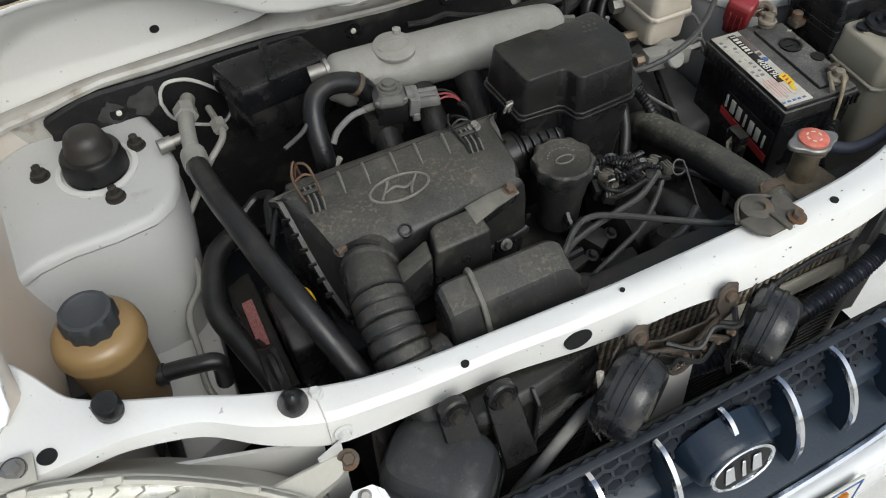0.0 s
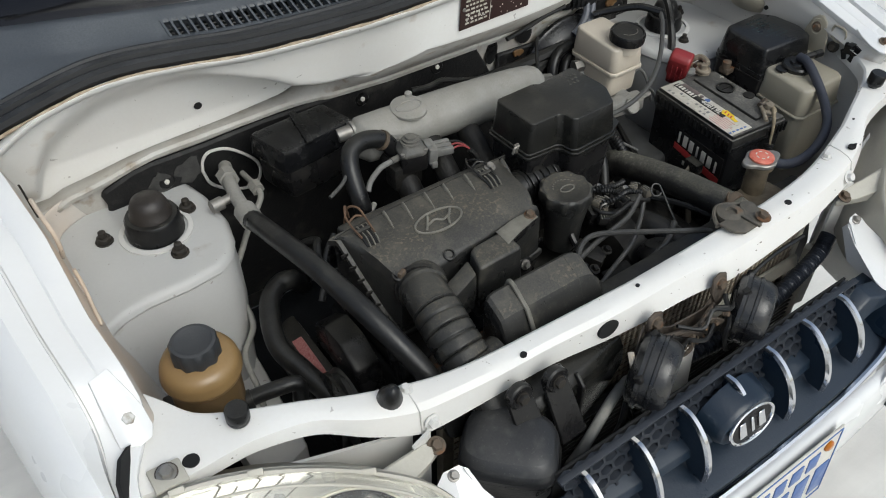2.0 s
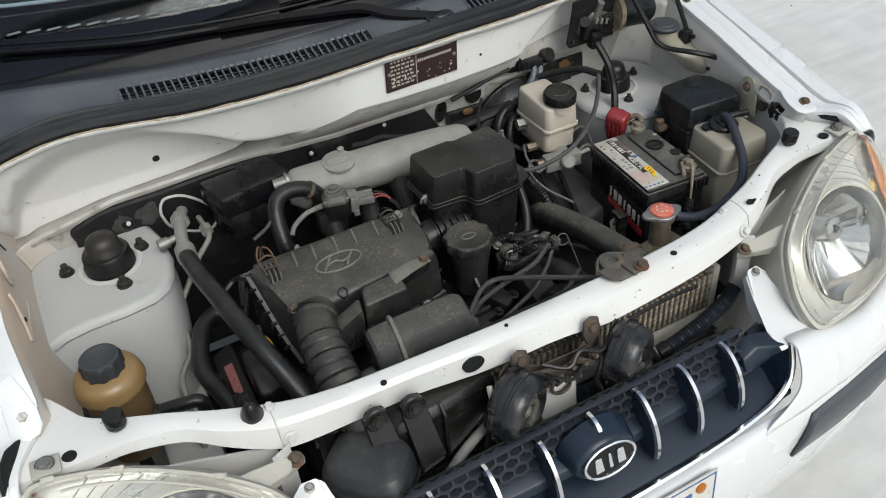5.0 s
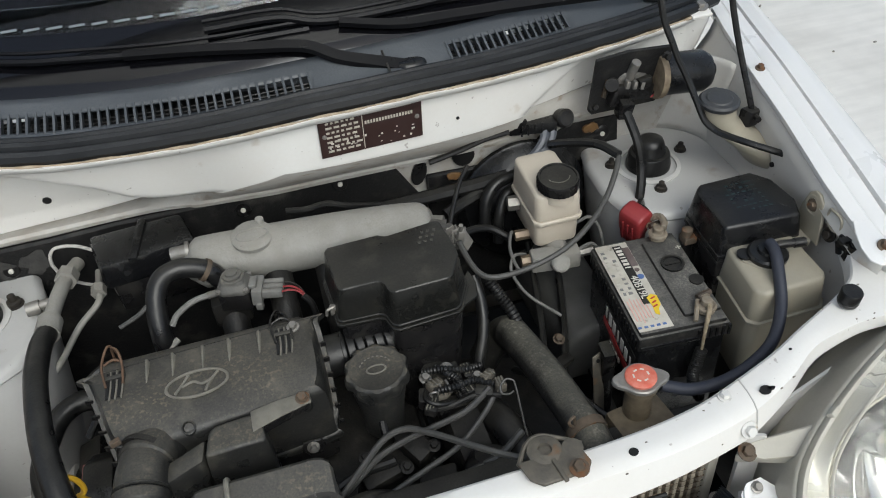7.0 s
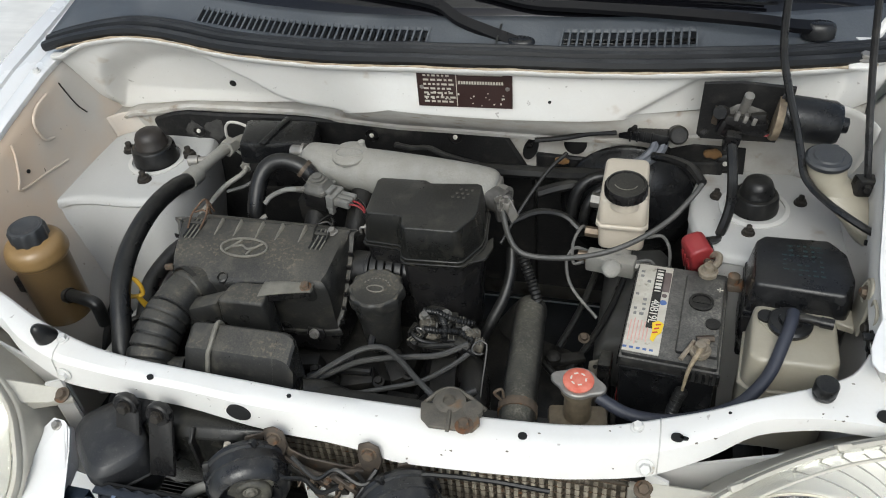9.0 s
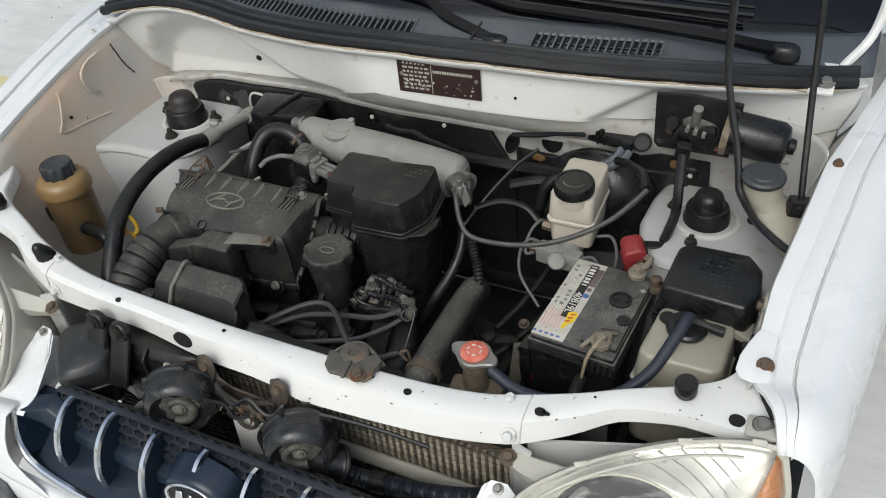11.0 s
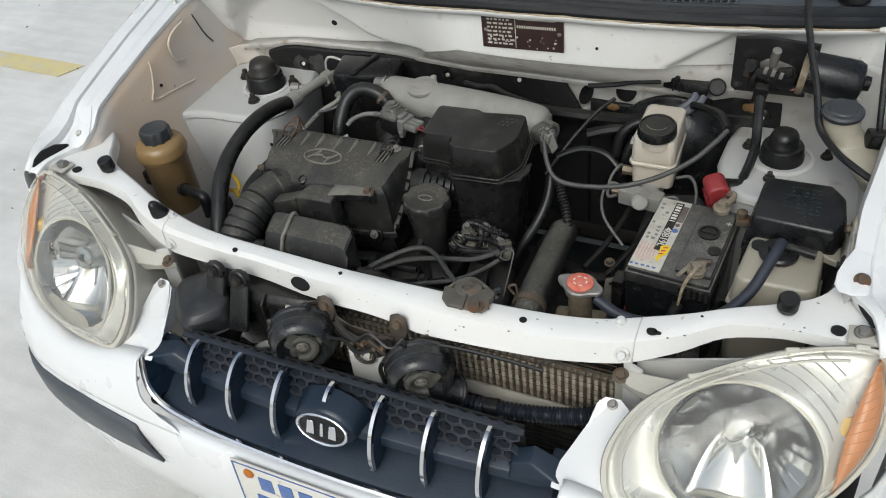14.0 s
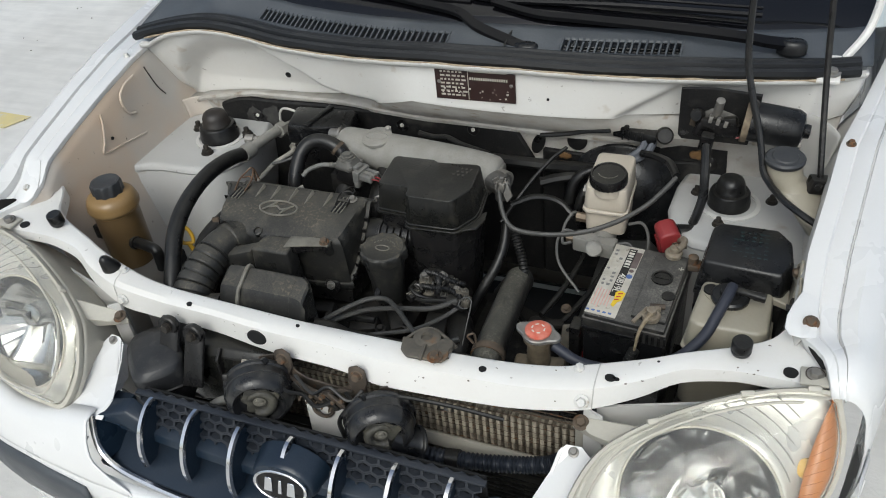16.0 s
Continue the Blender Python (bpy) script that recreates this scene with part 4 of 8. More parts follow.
# Near-black block stands for shade behind the bumper opening
part("shadow_box", block((0, -.19, .49), (.66, .02, .11), .002), VOID, bumper, "near-black block for the shade behind the bumper")
for s in (-1, 1):
    part("end_filler", block((s * .365, -.175, .545), (.09, .02, .17), .002), NAVY, bumper, "dark filler beside the grille")

plate = thing("number_plate", (0, -.31, .43), "white number plate with blue characters, one orange screw", "number plate")
pl_q = Matrix.Translation((0, -.3075, .487)) @ pose(0, 0, 0, -4, 0, 0)
part("plate", block((0, -.3075, .487), (.30, .004, .150), .0015, (-4, 0, 0)), WHITE, plate)
for k, (x, z, w, h) in enumerate([(-.09 + .036 * i, .038, .024, .030) for i in range(6)] + [(-.10 + .045 * i, -.025, .030, .062) for i in range(6)]):
    b = block((0, 0, 0), (w, .002, h), .0005)
    bmesh.ops.transform(b, matrix=pl_q @ pose(x, -.0028, z), verts=b.verts)
    part("character_bar", b, LABELBLUE, plate, "blue character bar")
b = join(*[block((x, 0, z), (sx, .0016, sz), .0004) for x, z, sx, sz in ((0, .0715, .292, .002), (0, -.0715, .292, .002), (-.1455, 0, .002, .144), (.1455, 0, .002, .144))])
bmesh.ops.transform(b, matrix=pl_q @ pose(0, -.0026, 0), verts=b.verts)
part("border", b, LABELBLUE, plate)
for x in (-.118, .118):
    part("screw_cap", lathe([(.009, 0), (.009, .003), (.006, .005), (0, .005)], pl_q @ v3((x, -.002, .055)), (0, -1, .05), 18), AMBER, plate, "orange screw cap")

# ---- headlights ----
FLUTE = material("grey_moulded_line", (.24, .235, .215), .5, second=(.2, .195, .18), scale=30, bump=0)
LAMP_N = Vector((.12, -.70, .70)).normalized()
OUTLINE = [(.681, -.028, .788), (.692, -.060, .757), (.687, -.100, .714), (.655, -.146, .672), (.602, -.186, .642), (.522, -.211, .631), (.452, -.221, .632), (.412, -.221, .638), (.397, -.190, .672),
           (.408, -.155, .703), (.432, -.122, .727), (.480, -.090, .752), (.530, -.065, .771), (.580, -.045, .785), (.630, -.031, .794), (.668, -.025, .795)]


def lamp_rings(base, specs):
    c = sum(base, Vector()) / len(base)
    return [[c + (p - c) * s + LAMP_N * h for p in base] for s, h in specs]


def headlight(sign):
    lamp = thing("headlight", (sign * .55, -.08, .60), "yellowed clear headlight with an amber turn signal corner, grey plastic housing", "headlight", "headlights")
    fl = (lambda b: mirrored(b)) if sign < 0 else (lambda b: b)
    base = curve_points([v3(p) for p in OUTLINE + OUTLINE[:1]], 4)[:-1]
    c = sum(base, Vector()) / len(base)
    part("housing", fl(loft(lamp_rings(base, [(1.035, -.004), (1.03, -.012), (.98, -.020), (.95, -.070), (.82, -.115), (.6, -.130)]), caps=False)), LAMPBODY, lamp, "grey plastic lamp housing", solid=.002)
    part("rim", fl(loft(lamp_rings(base, [(1.036, -.003), (1.028, .005), (1.0, .006), (.985, .003), (.985, -.006)]), caps=False)), LAMPBODY, lamp, "yellowed seal rim", solid=.002)
    lens = part("lens", fl(loft(lamp_rings(base, [(.988, .004), (.965, .015), (.925, .0235), (.885, .0275), (.85, .029), (.65, .0365), (.40, .042), (.15, .0445), (.01, .0448)]), caps=False)), LENS, lamp, "hazy clear lens", solid=.002)
    lens.visible_shadow = False
    ridge = lamp_rings(base, [(.885, .0280)])[0]
    part("lens_ridge", fl(tube([p for p in ridge if p.x < .65], .0020, 6, 1, False)), LAMPBODY, lamp, "moulded ridge of the lens")
    silver = bpy.data.materials.get("lamp_bezel_silver") or material("lamp_bezel_silver", (.62, .615, .585), .30, .45, second=(.54, .53, .49), scale=10, bump=0)
    bc = v3((.546, -.138, .686))
    ax = (LAMP_N * .8 + v3((-.05, -.45, 0))).normalized()
    part("reflector", fl(lathe([(.074, -.030), (.066, -.040), (.056, -.049), (.045, -.055), (.022, -.060), (.001, -.060)], bc, ax, 40, caps=False)), SILVER, lamp, "bright round reflector", angle=70)
    # Darker chrome here paints the shaded wall of the bowl
    part("shadow_wall", fl(lathe([(.097, .010), (.092, .006), (.088, -.004), (.082, -.018), (.074, -.030)], bc, ax, 40, caps=False)), DARKCHROME, lamp, "mirrored wall of the reflector bowl, shade toned into it")
    part("reflector_ring", fl(ring_bar(bc + ax * .010, ax, .0965, .0965, .0018, 40)), LAMPBODY, lamp)
    side = ax.cross(v3((0, 0, 1))).normalized()
    upv = side.cross(ax)
    opening = []
    for p in base:
        d = p - bc
        t = math.atan2(d.dot(upv), d.dot(side))
        opening.append(bc + .097 * (math.cos(t) * side + math.sin(t) * upv) + ax * .009)
    start = [c + (p - c) * .985 for p in base]
    part("bezel", fl(loft([start] + [[a.lerp(b, u) - LAMP_N * .010 * math.sin(math.pi * u) for a, b in zip(start, opening)] for u in (.15, .4, .7, .9, 1)], caps=False)), silver, lamp, "silver lamp bezel", solid=.0015)
    rng = random.Random(7)
    for k in range(30):
        # narrow mirrored strips round the bowl, each with a lean of its own
        a = 2 * math.pi * k / 30 + .05
        d, e = math.cos(a) * side + math.sin(a) * upv, math.cos(a + math.pi / 2) * side + math.sin(a + math.pi / 2) * upv
        t0, t1 = rng.uniform(-.002, .002), rng.uniform(-.003, .003)
        part("facet", fl(slab([bc + d * .042 - ax * (.054 + t0) - e * .0042, bc + d * .042 - ax * (.054 - t0) + e * .0042, bc + d * .083 + e * .0082 - ax * (.014 + t1), bc + d * .083 - e * .0082 - ax * (.014 - t1)], ax * .001)), SILVER, lamp)
    fan_rows = []
    for u in np.linspace(0, 1, 7):
        # broad mirrored fan, folded along its middle, from the bulb to the foot of the bowl
        w = .024 + .032 * u ** .8
        fan_rows.append([bc + side * w * q + upv * (.010 - .086 * u) - ax * (.050 - .030 * u ** 2 - .016 * q * q - .004 * abs(q)) for q in np.linspace(-1, 1, 9)])
    part("mirror_fan", fl(loft(fan_rows, closed=False, caps=False)), MIRROR, lamp, "broad mirrored fan below the bulb", solid=.001)
    shade = part("bulb_shield", fl(lathe([(.0, .030), (.018, .028), (.023, .020), (.024, .0), (.020, -.004)], bc + upv * .026 - ax * .034, ax, 24)), SILVER, lamp, "round bulb shield")
    part("shield_mark", fl(lathe([(.009, .0), (.009, .001), (.0, .001)], bc + upv * .026 - ax * .0035, ax, 3)), VOID, shade)
    part("shield_strut", fl(tube([bc + upv * .014 - ax * .040, bc - ax * .034 - upv * .030], lambda u: .0036 - .0016 * u, 6)), DARKCHROME, lamp)
    for k in range(7):
        # fluting lines on the bezel, towards the corner
        r, run = .109 + .0125 * k, []
        for p0, p1 in zip(start, opening):
            R = (p0 - bc).length
            u = (R - r) / max(.001, R - .097)
            q = p0.lerp(p1, u) - LAMP_N * (.010 * math.sin(math.pi * u) - .0012)
            if .03 < u < .97 and q.x < .645 and q.x > .52 and q.z > bc.z + .012:
                run.append(q)
        if len(run) > 2:
            run.sort(key=lambda q: q.x)
            part("flute_line", fl(tube(run, .0010, 5, 3)), FLUTE, lamp)
    outer = [p.x > .650 + .24 * max(0, p.z - .69) for p in base]
    k0 = max(range(len(base)), key=lambda k: (not outer[k]) * outer[(k + 1) % len(base)])
    arc = []
    k = (k0 + 1) % len(base)
    while outer[k]:
        arc.append(base[k])
        k = (k + 1) % len(base)
    a0, a1 = arc[0], arc[-1]
    chord = [a0.lerp(a1, n / (len(arc) - 1)) + v3((-.006 * math.sin(math.pi * n / (len(arc) - 1)), 0, 0)) for n in range(len(arc))]
    sheet = []
    for u in (0, .08, .3, .6, 1):
        sheet.append([c + (p - c) * .972 + (q - p) * u + LAMP_N * (.003 + .012 * math.sin(math.pi * .5 * min(1, u * 2))) for p, q in zip(arc, chord)])
    part("turn_signal", fl(loft(sheet, closed=False, caps=False)), AMBER, lamp, "amber turn signal", solid=.002)
    for k in range(len(arc)):
        # fine moulded ribs across the amber lens
        part("signal_rib", fl(tube([row[k] + LAMP_N * .0008 for row in sheet[1:]], .0007, 4, 1, False)), AMBER, lamp)
    part("signal_bulb", fl(lathe([(.0, .0), (.012, .004), (.016, .014), (.012, .026), (.0, .030)], v3((.656, -.075, .715)), LAMP_N, 16)), YELLOW, lamp)
    for k in (len(base) * 11 // 16, len(base) * 13 // 16, len(base) * 29 // 32):
        # small moulded clips on the rim
        p = c + (base[k] - c) * 1.03
        part("rim_clip", fl(block(p + LAMP_N * .003, (.016, .007, .010), .0015, (-38, 0, math.degrees(math.atan2((base[k - 1] - base[(k + 1) % len(base)]).y, (base[k - 1] - base[(k + 1) % len(base)]).x))))), LAMPBODY, lamp)
    # bracket arm to the crossmember
    arm = part("bracket_arm", fl(join(slab([(.373, -.080, .706), (.396, -.072, .712), (.470, -.088, .736), (.455, -.115, .716), (.400, -.094, .703)], (0, .004, -.006), .002),
                                 slab([(.373, -.080, .704), (.455, -.115, .714), (.452, -.112, .694), (.374, -.080, .692)], (0, .003, 0), .001))), LAMPBODY, lamp, "grey mounting arm")
    bolt_head((sign * .385, -.0815, .7085), (0, -.4, 1), .007, RUSTY, arm)
    ear = part("mounting_tab", fl(block((.655, -.004, .798), (.034, .032, .005), .002, (-4, -6, 0))), LAMPBODY, lamp, "grey plastic mounting tab")
    bolt_head((sign * .655, -.002, .800), (0, -.1, 1), .0075, STEEL, ear)
    part("washer", fl(lathe([(.0115, 0), (.0115, .0012), (.006, .0015)], (.655, -.002, .8005), (0, -.1, 1), 20)), LATCHRUST, ear, "dirty washer")
    return lamp


headlight(1), headlight(-1)
for s in (-1, 1):
    # Panels toned darker for the shade under the crossmember
    part("lamp_panel", slab([(s * .386, -.072, .728), (s * .412, -.076, .720), (s * .412, -.074, .45), (s * .386, -.070, .45)], (0, .004, 0)), SHADEPAINT, car, "white upright between lamp and radiator")
    part("lamp_panel", slab([(s * .40, -.055, .715), (s * .62, -.0, .738), (s * .64, .0, .42), (s * .40, -.055, .42)], (0, .004, 0)), SHADEPAINT, car, "white panel behind the lamp")

# ---- grille ----
grille = thing("front_grille", (0, -.22, .55), "dark navy plastic grille with upright chrome-edged ribs and an oval badge", "grille")


def along(x0, x1, n, f):
    return [[v3(p) for p in f(x0 + (x1 - x0) * k / n)] for k in range(n + 1)]


def gy(x):
    """How far the grille's face bows back towards its ends."""
    return .30 * x * x


part("tray", loft(along(-.345, .345, 24, lambda x: [(x, -.186 + gy(x) * .4, .590), (x, -.215 + gy(x) * .6, .580), (x, -.262 + gy(x) * .5, .566), (x, -.270 + gy(x) * .45, .562), (x, -.270 + gy(x) * .45, .553), (x, -.186, .553)])), NAVY, grille, angle=30)
part("centre_rail", bevel(loft(along(-.335, .335, 24, lambda x: [(x, -.188 + gy(x) * .3, .626), (x, -.226 + gy(x) * .5, .618), (x, -.230 + gy(x) * .5, .602), (x, -.188 + gy(x) * .3, .604)])), .002, 1), NAVY, grille)
for s in (-1, 1):
    part("end_cheek", bevel(loft([[v3((s * x, y, z)) for x, y, z in r] for r in (
        [(.272, -.190, .640), (.272, -.212, .632), (.272, -.222, .612), (.272, -.190, .606)], [(.300, -.184, .650), (.300, -.210, .644), (.300, -.222, .622), (.300, -.184, .614)],
        [(.345, -.190, .640), (.347, -.226, .636), (.347, -.226, .626), (.345, -.190, .622)])]), .003), NAVY, grille)
    part("end_wall", slab([(s * .345, -.190, .640), (s * .350, -.228, .634), (s * .341, -.246, .602), (s * .322, -.255, .575), (s * .322, -.19, .565), (s * .340, -.185, .60)], (s * .004, 0, 0)), NAVY, grille)
# honeycomb strip along the top, behind the ribs
bm = bmesh.new()
for row in range(4):
    for col in range(-14, 15):
        x = col * .0215 + (.01075 if row % 2 else 0)
        if abs(x) > .272:
            continue
        z, y = .622 + row * .0132, -.208 + row * .0062
        outer = [v3((x + .0128 * math.cos(a), y + .0040 * math.sin(a), z + .0084 * math.sin(a))) for a in [math.pi / 6 + math.pi / 3 * k for k in range(6)]]
        inner = [v3((x + .0102 * math.cos(a), y + .0029 * math.sin(a), z + .0062 * math.sin(a))) for a in [math.pi / 6 + math.pi / 3 * k for k in range(6)]]
        o2, i2 = [p + v3((0, .010, 0)) for p in outer], [p + v3((0, .010, 0)) for p in inner]
        vs = [[bm.verts.new(p) for p in r] for r in (o2, outer, inner, i2)]
        for a, b in zip(vs, vs[1:]):
            for k in range(6):
                bm.faces.new((a[k], a[(k + 1) % 6], b[(k + 1) % 6], b[k]))
bmesh.ops.recalc_face_normals(bm, faces=bm.faces)
part("honeycomb", bm, WEB, grille, "dark grey honeycomb mesh", kind="stuff")
part("top_strip", block((0, -.1855, .6700), (.570, .009, .005), .0012), WEB, grille)
# Near-black sheet stands for shade behind the honeycomb
part("backing", block((0, -.172, .625), (.56, .004, .085), .001), VOID, grille, "near-black sheet for the shade behind the mesh")
RIBS = (-.252, -.171, -.088, -.004, .077, .158, .239)
for i, x in enumerate(RIBS):
    o = gy(x) * .35
    if i == 3:
        face = [(-.193, .668), (-.206, .669), (-.219, .662), (-.229, .650), (-.233, .640)]
    else:
        face = [(-.192 + o, .667), (-.206 + o, .668), (-.222 + o, .660), (-.238 + o, .644), (-.249 + o, .622), (-.254 + o, .600), (-.254 + o, .577)]
    rib = part("rib", slab([(x - .0035, y, z) for y, z in face] + [(x - .0035, face[-1][0] + .02, face[-1][1]), (x - .0035, -.188, .620)], (.007, 0, 0), .001), NAVY, grille, "navy rib")
    line = curve_points([(x, y - .001, z + .001) for y, z in face], 4)
    rows = []
    for k, p in enumerate(line):
        d = (line[min(k + 1, len(line) - 1)] - line[max(k - 1, 0)]).normalized()
        nrm = d.cross(v3((1, 0, 0)))
        nrm = nrm if nrm.y < 0 or nrm.z > 0 else -nrm
        w = .0047 if k < len(line) - 2 else .0035
        rows.append([p + v3((-w, 0, 0)) - nrm * .001, p + v3((-w * .6, 0, 0)) + nrm * .0035, p + v3((w * .6, 0, 0)) + nrm * .0035, p + v3((w, 0, 0)) - nrm * .001])
    part("chrome_edge", loft(rows), CHROME, rib, "chrome edge of the rib")
TRIM = [(.352, -.227, .638), (.349, -.238, .615), (.338, -.250, .590), (.312, -.259, .572), (.262, -.266, .563), (.16, -.273, .557), (0, -.276, .555)]
line = [(-x, y, z) for x, y, z in TRIM] + [p for p in TRIM[::-1][1:]]
part("chrome_moulding", tube(line, .0055, 8, 6), CHROME, grille, "dull chrome lower moulding")
badge = part("badge_boss", bevel(loft([[v3((-.004 + .052 * w * math.cos(a), y, .624 + .038 * w * math.sin(a))) for a in np.linspace(0, 2 * math.pi, 24, endpoint=False)] for w, y in ((1.15, -.20), (1.0, -.232), (.92, -.240))]), .001, 1), NAVY, grille, "raised badge mount")
EMB = v3((-.003, -.243, .625))
EN = Vector((0, -.93, .36)).normalized()
part("badge_plate", oval(EMB, EN, .042, .0235, .004, 32), BLACK, badge, "black oval badge")
part("badge_ring", ring_bar(EMB + EN * .004, EN, .0415, .0230, .0030), CHROME, badge, "chrome oval ring")
eu = (v3((0, 0, 1)) - EN * EN.z).normalized()
for dx, w, sl in ((-.019, .014, .0), (.0, .006, .0), (.018, .014, .0)):
    q = EMB + EN * .0045
    part("badge_bar", slab([q + v3((dx - w / 2, 0, 0)) - eu * .011, q + v3((dx + w / 2, 0, 0)) - eu * .011, q + v3((dx + w / 2 * (.75), 0, 0)) + eu * .011, q + v3((dx - w / 2 * .75, 0, 0)) + eu * .011], EN * .002, .0006), CHROME, badge, "plain chrome bar")

# ---- radiator, condenser, horns, latch, air intake in front ----
rad = thing("radiator", (.02, -.01, .27), "dusty radiator with fine upright fins and pale side tanks", "radiator")
part("core", block((.02, -.022, .46), (.72, .016, .36), .002), COREDARK, rad, "dusty fin core")
fin = None
for k in range(62):
    x = -.32 + .0112 * k
    if fin is None:
        fin = part("fin", block((x, -.036, .46), (.0058, .012, .35), .0008), FINS, rad)
        fin0 = x
    else:
        f = fin.copy()
        scene.collection.objects.link(f)
        f.location = fin.location + Vector((x - fin0, 0, .0015 * math.sin(k * 2.3)))
for k in range(14):
    part("core_tube", block((.02, -.0415, .676 - .0125 * k), (.70, .0016, .0014), .0004, (0, .15 * math.sin(k * 1.7), 0)), RUSTY, rad)
for x, tilt in ((.16, 4), (.22, -3), (.30, 2)):
    part("bent_fin", block((x, -.0395, .594), (.11, .003, .0012), .0003, (0, tilt * .5, 0)), RUSTY, rad)
part("top_tank", block((.02, -.010, .668), (.74, .045, .055), .008), BLACK, rad, "black plastic top tank")
part("side_rail", block((.375, -.03, .46), (.014, .03, .38), .003), LAMPBODY, rad)
part("lower_rail", block((.19, -.052, .556), (.37, .008, .022), .002, (-18, 0, 0)), LAMPBODY, rad, "pale dusty cross rail")
BRASSY = material("tarnished_brass", (.17, .135, .09), .55, .3, second=(.09, .072, .05), scale=60, spots=.9)
neck = part("filler_neck", join(cyl((.298, .020, .66), (.298, .022, .748), .018, .0165), cyl((.298, .022, .744), (.298, .022, .750), .022)), BRASSY, rad, "tarnished brass filler neck")
part("neck_foot", block((.300, .012, .680), (.075, .050, .035), .006, (0, 0, 8)), BRASSY, rad)

cap = part("cap", cyl((.298, .022, .748), (.298, .022, .752), .018), STEEL, rad, "steel radiator cap with a worn red sticker")
a0 = radians(-10)
ears = [v3((.298 + r * math.cos(t + a0), .022 + r * math.sin(t + a0), 0)) for t, r in [(2 * math.pi * k / 48, .0235 + .0115 * max(0, math.cos(4 * math.pi * k / 48)) ** 3) for k in range(48)]]
cr = [[p + v3((0, 0, z)) for p in ears] for z in (.751, .756, .7585)]
cr.append([v3((.298, .022, .760)) + (p - v3((.298, .022, 0))) * .90 * v3((1, 1, 0)).length / v3((1, 1, 0)).length for p in ears])
part("cap_plate", bevel(loft(cr[:3]), .0015, 1), STEEL, cap, "grey steel cap with two ears")
part("sticker", lathe([(.0185, 0), (.0190, .0028), (.017, .0042), (.011, .0047), (.0, .0047)], (.298, .022, .7585), (0, 0, 1), 32), CAPRED, cap, "red warning sticker")
part("sticker_mark", join(*[block((.298 + .009 * math.cos(k), .022 + .009 * math.sin(k), .7633), (.005, .002, .0006), .0001, (0, 0, 57 * k + 90)) for k in range(6)]), WHITE, cap, "pale printed marks")

cond = thing("condenser", (.02, -.075, .27), "dark air conditioning condenser with level tubes", "condenser")
# Core coloured near black as the shade between the tubes
part("core", block((.02, -.062, .40), (.70, .008, .27), .001), VOID, cond, "condenser core, near black for the shade between tubes")
tubeob = None
for k in range(25):
    z = .285 + .0105 * k
    if tubeob is None:
        tubeob = part("tube", block((.02, -.070, z), (.70, .012, .0032), .0008), BLACK, cond)
    else:
        f = tubeob.copy()
        scene.collection.objects.link(f)
        f.location = tubeob.location + Vector((0, 0, .0105 * k))
part("end_tank", cyl((.372, -.07, .27), (.372, -.07, .60), .010), LAMPBODY, cond, "pale end tank")
pipe = thing("condenser_pipe", (-.20, -.11, .56), "bent bare aluminium refrigerant pipe", "pipe")
part("pipe", tube([(-.215, -.12, .50), (-.212, -.135, .57), (-.195, -.140, .612), (-.165, -.132, .632), (-.12, -.115, .635), (-.08, -.10, .62)], .0075, 10), ALU, pipe)

ribbed = thing("corrugated_sleeve", (.2, -.1, .58), "black corrugated cable sleeve in front of the radiator", "cable sleeve")
part("sleeve", tube([(.372, -.088, .640), (.345, -.096, .622), (.28, -.104, .607), (.20, -.112, .600), (.10, -.112, .592), (.03, -.10, .585)], lambda u: .0120 + .0014 * math.sin(u * 2 * math.pi * 60), 10, 64), material("blue_black_rubber", (.012, .015, .022), .42, second=(.022, .026, .034), scale=30), ribbed)
part("tape", tube([(.215, -.111, .601), (.195, -.1125, .599)], .015, 10), BLACK, ribbed)


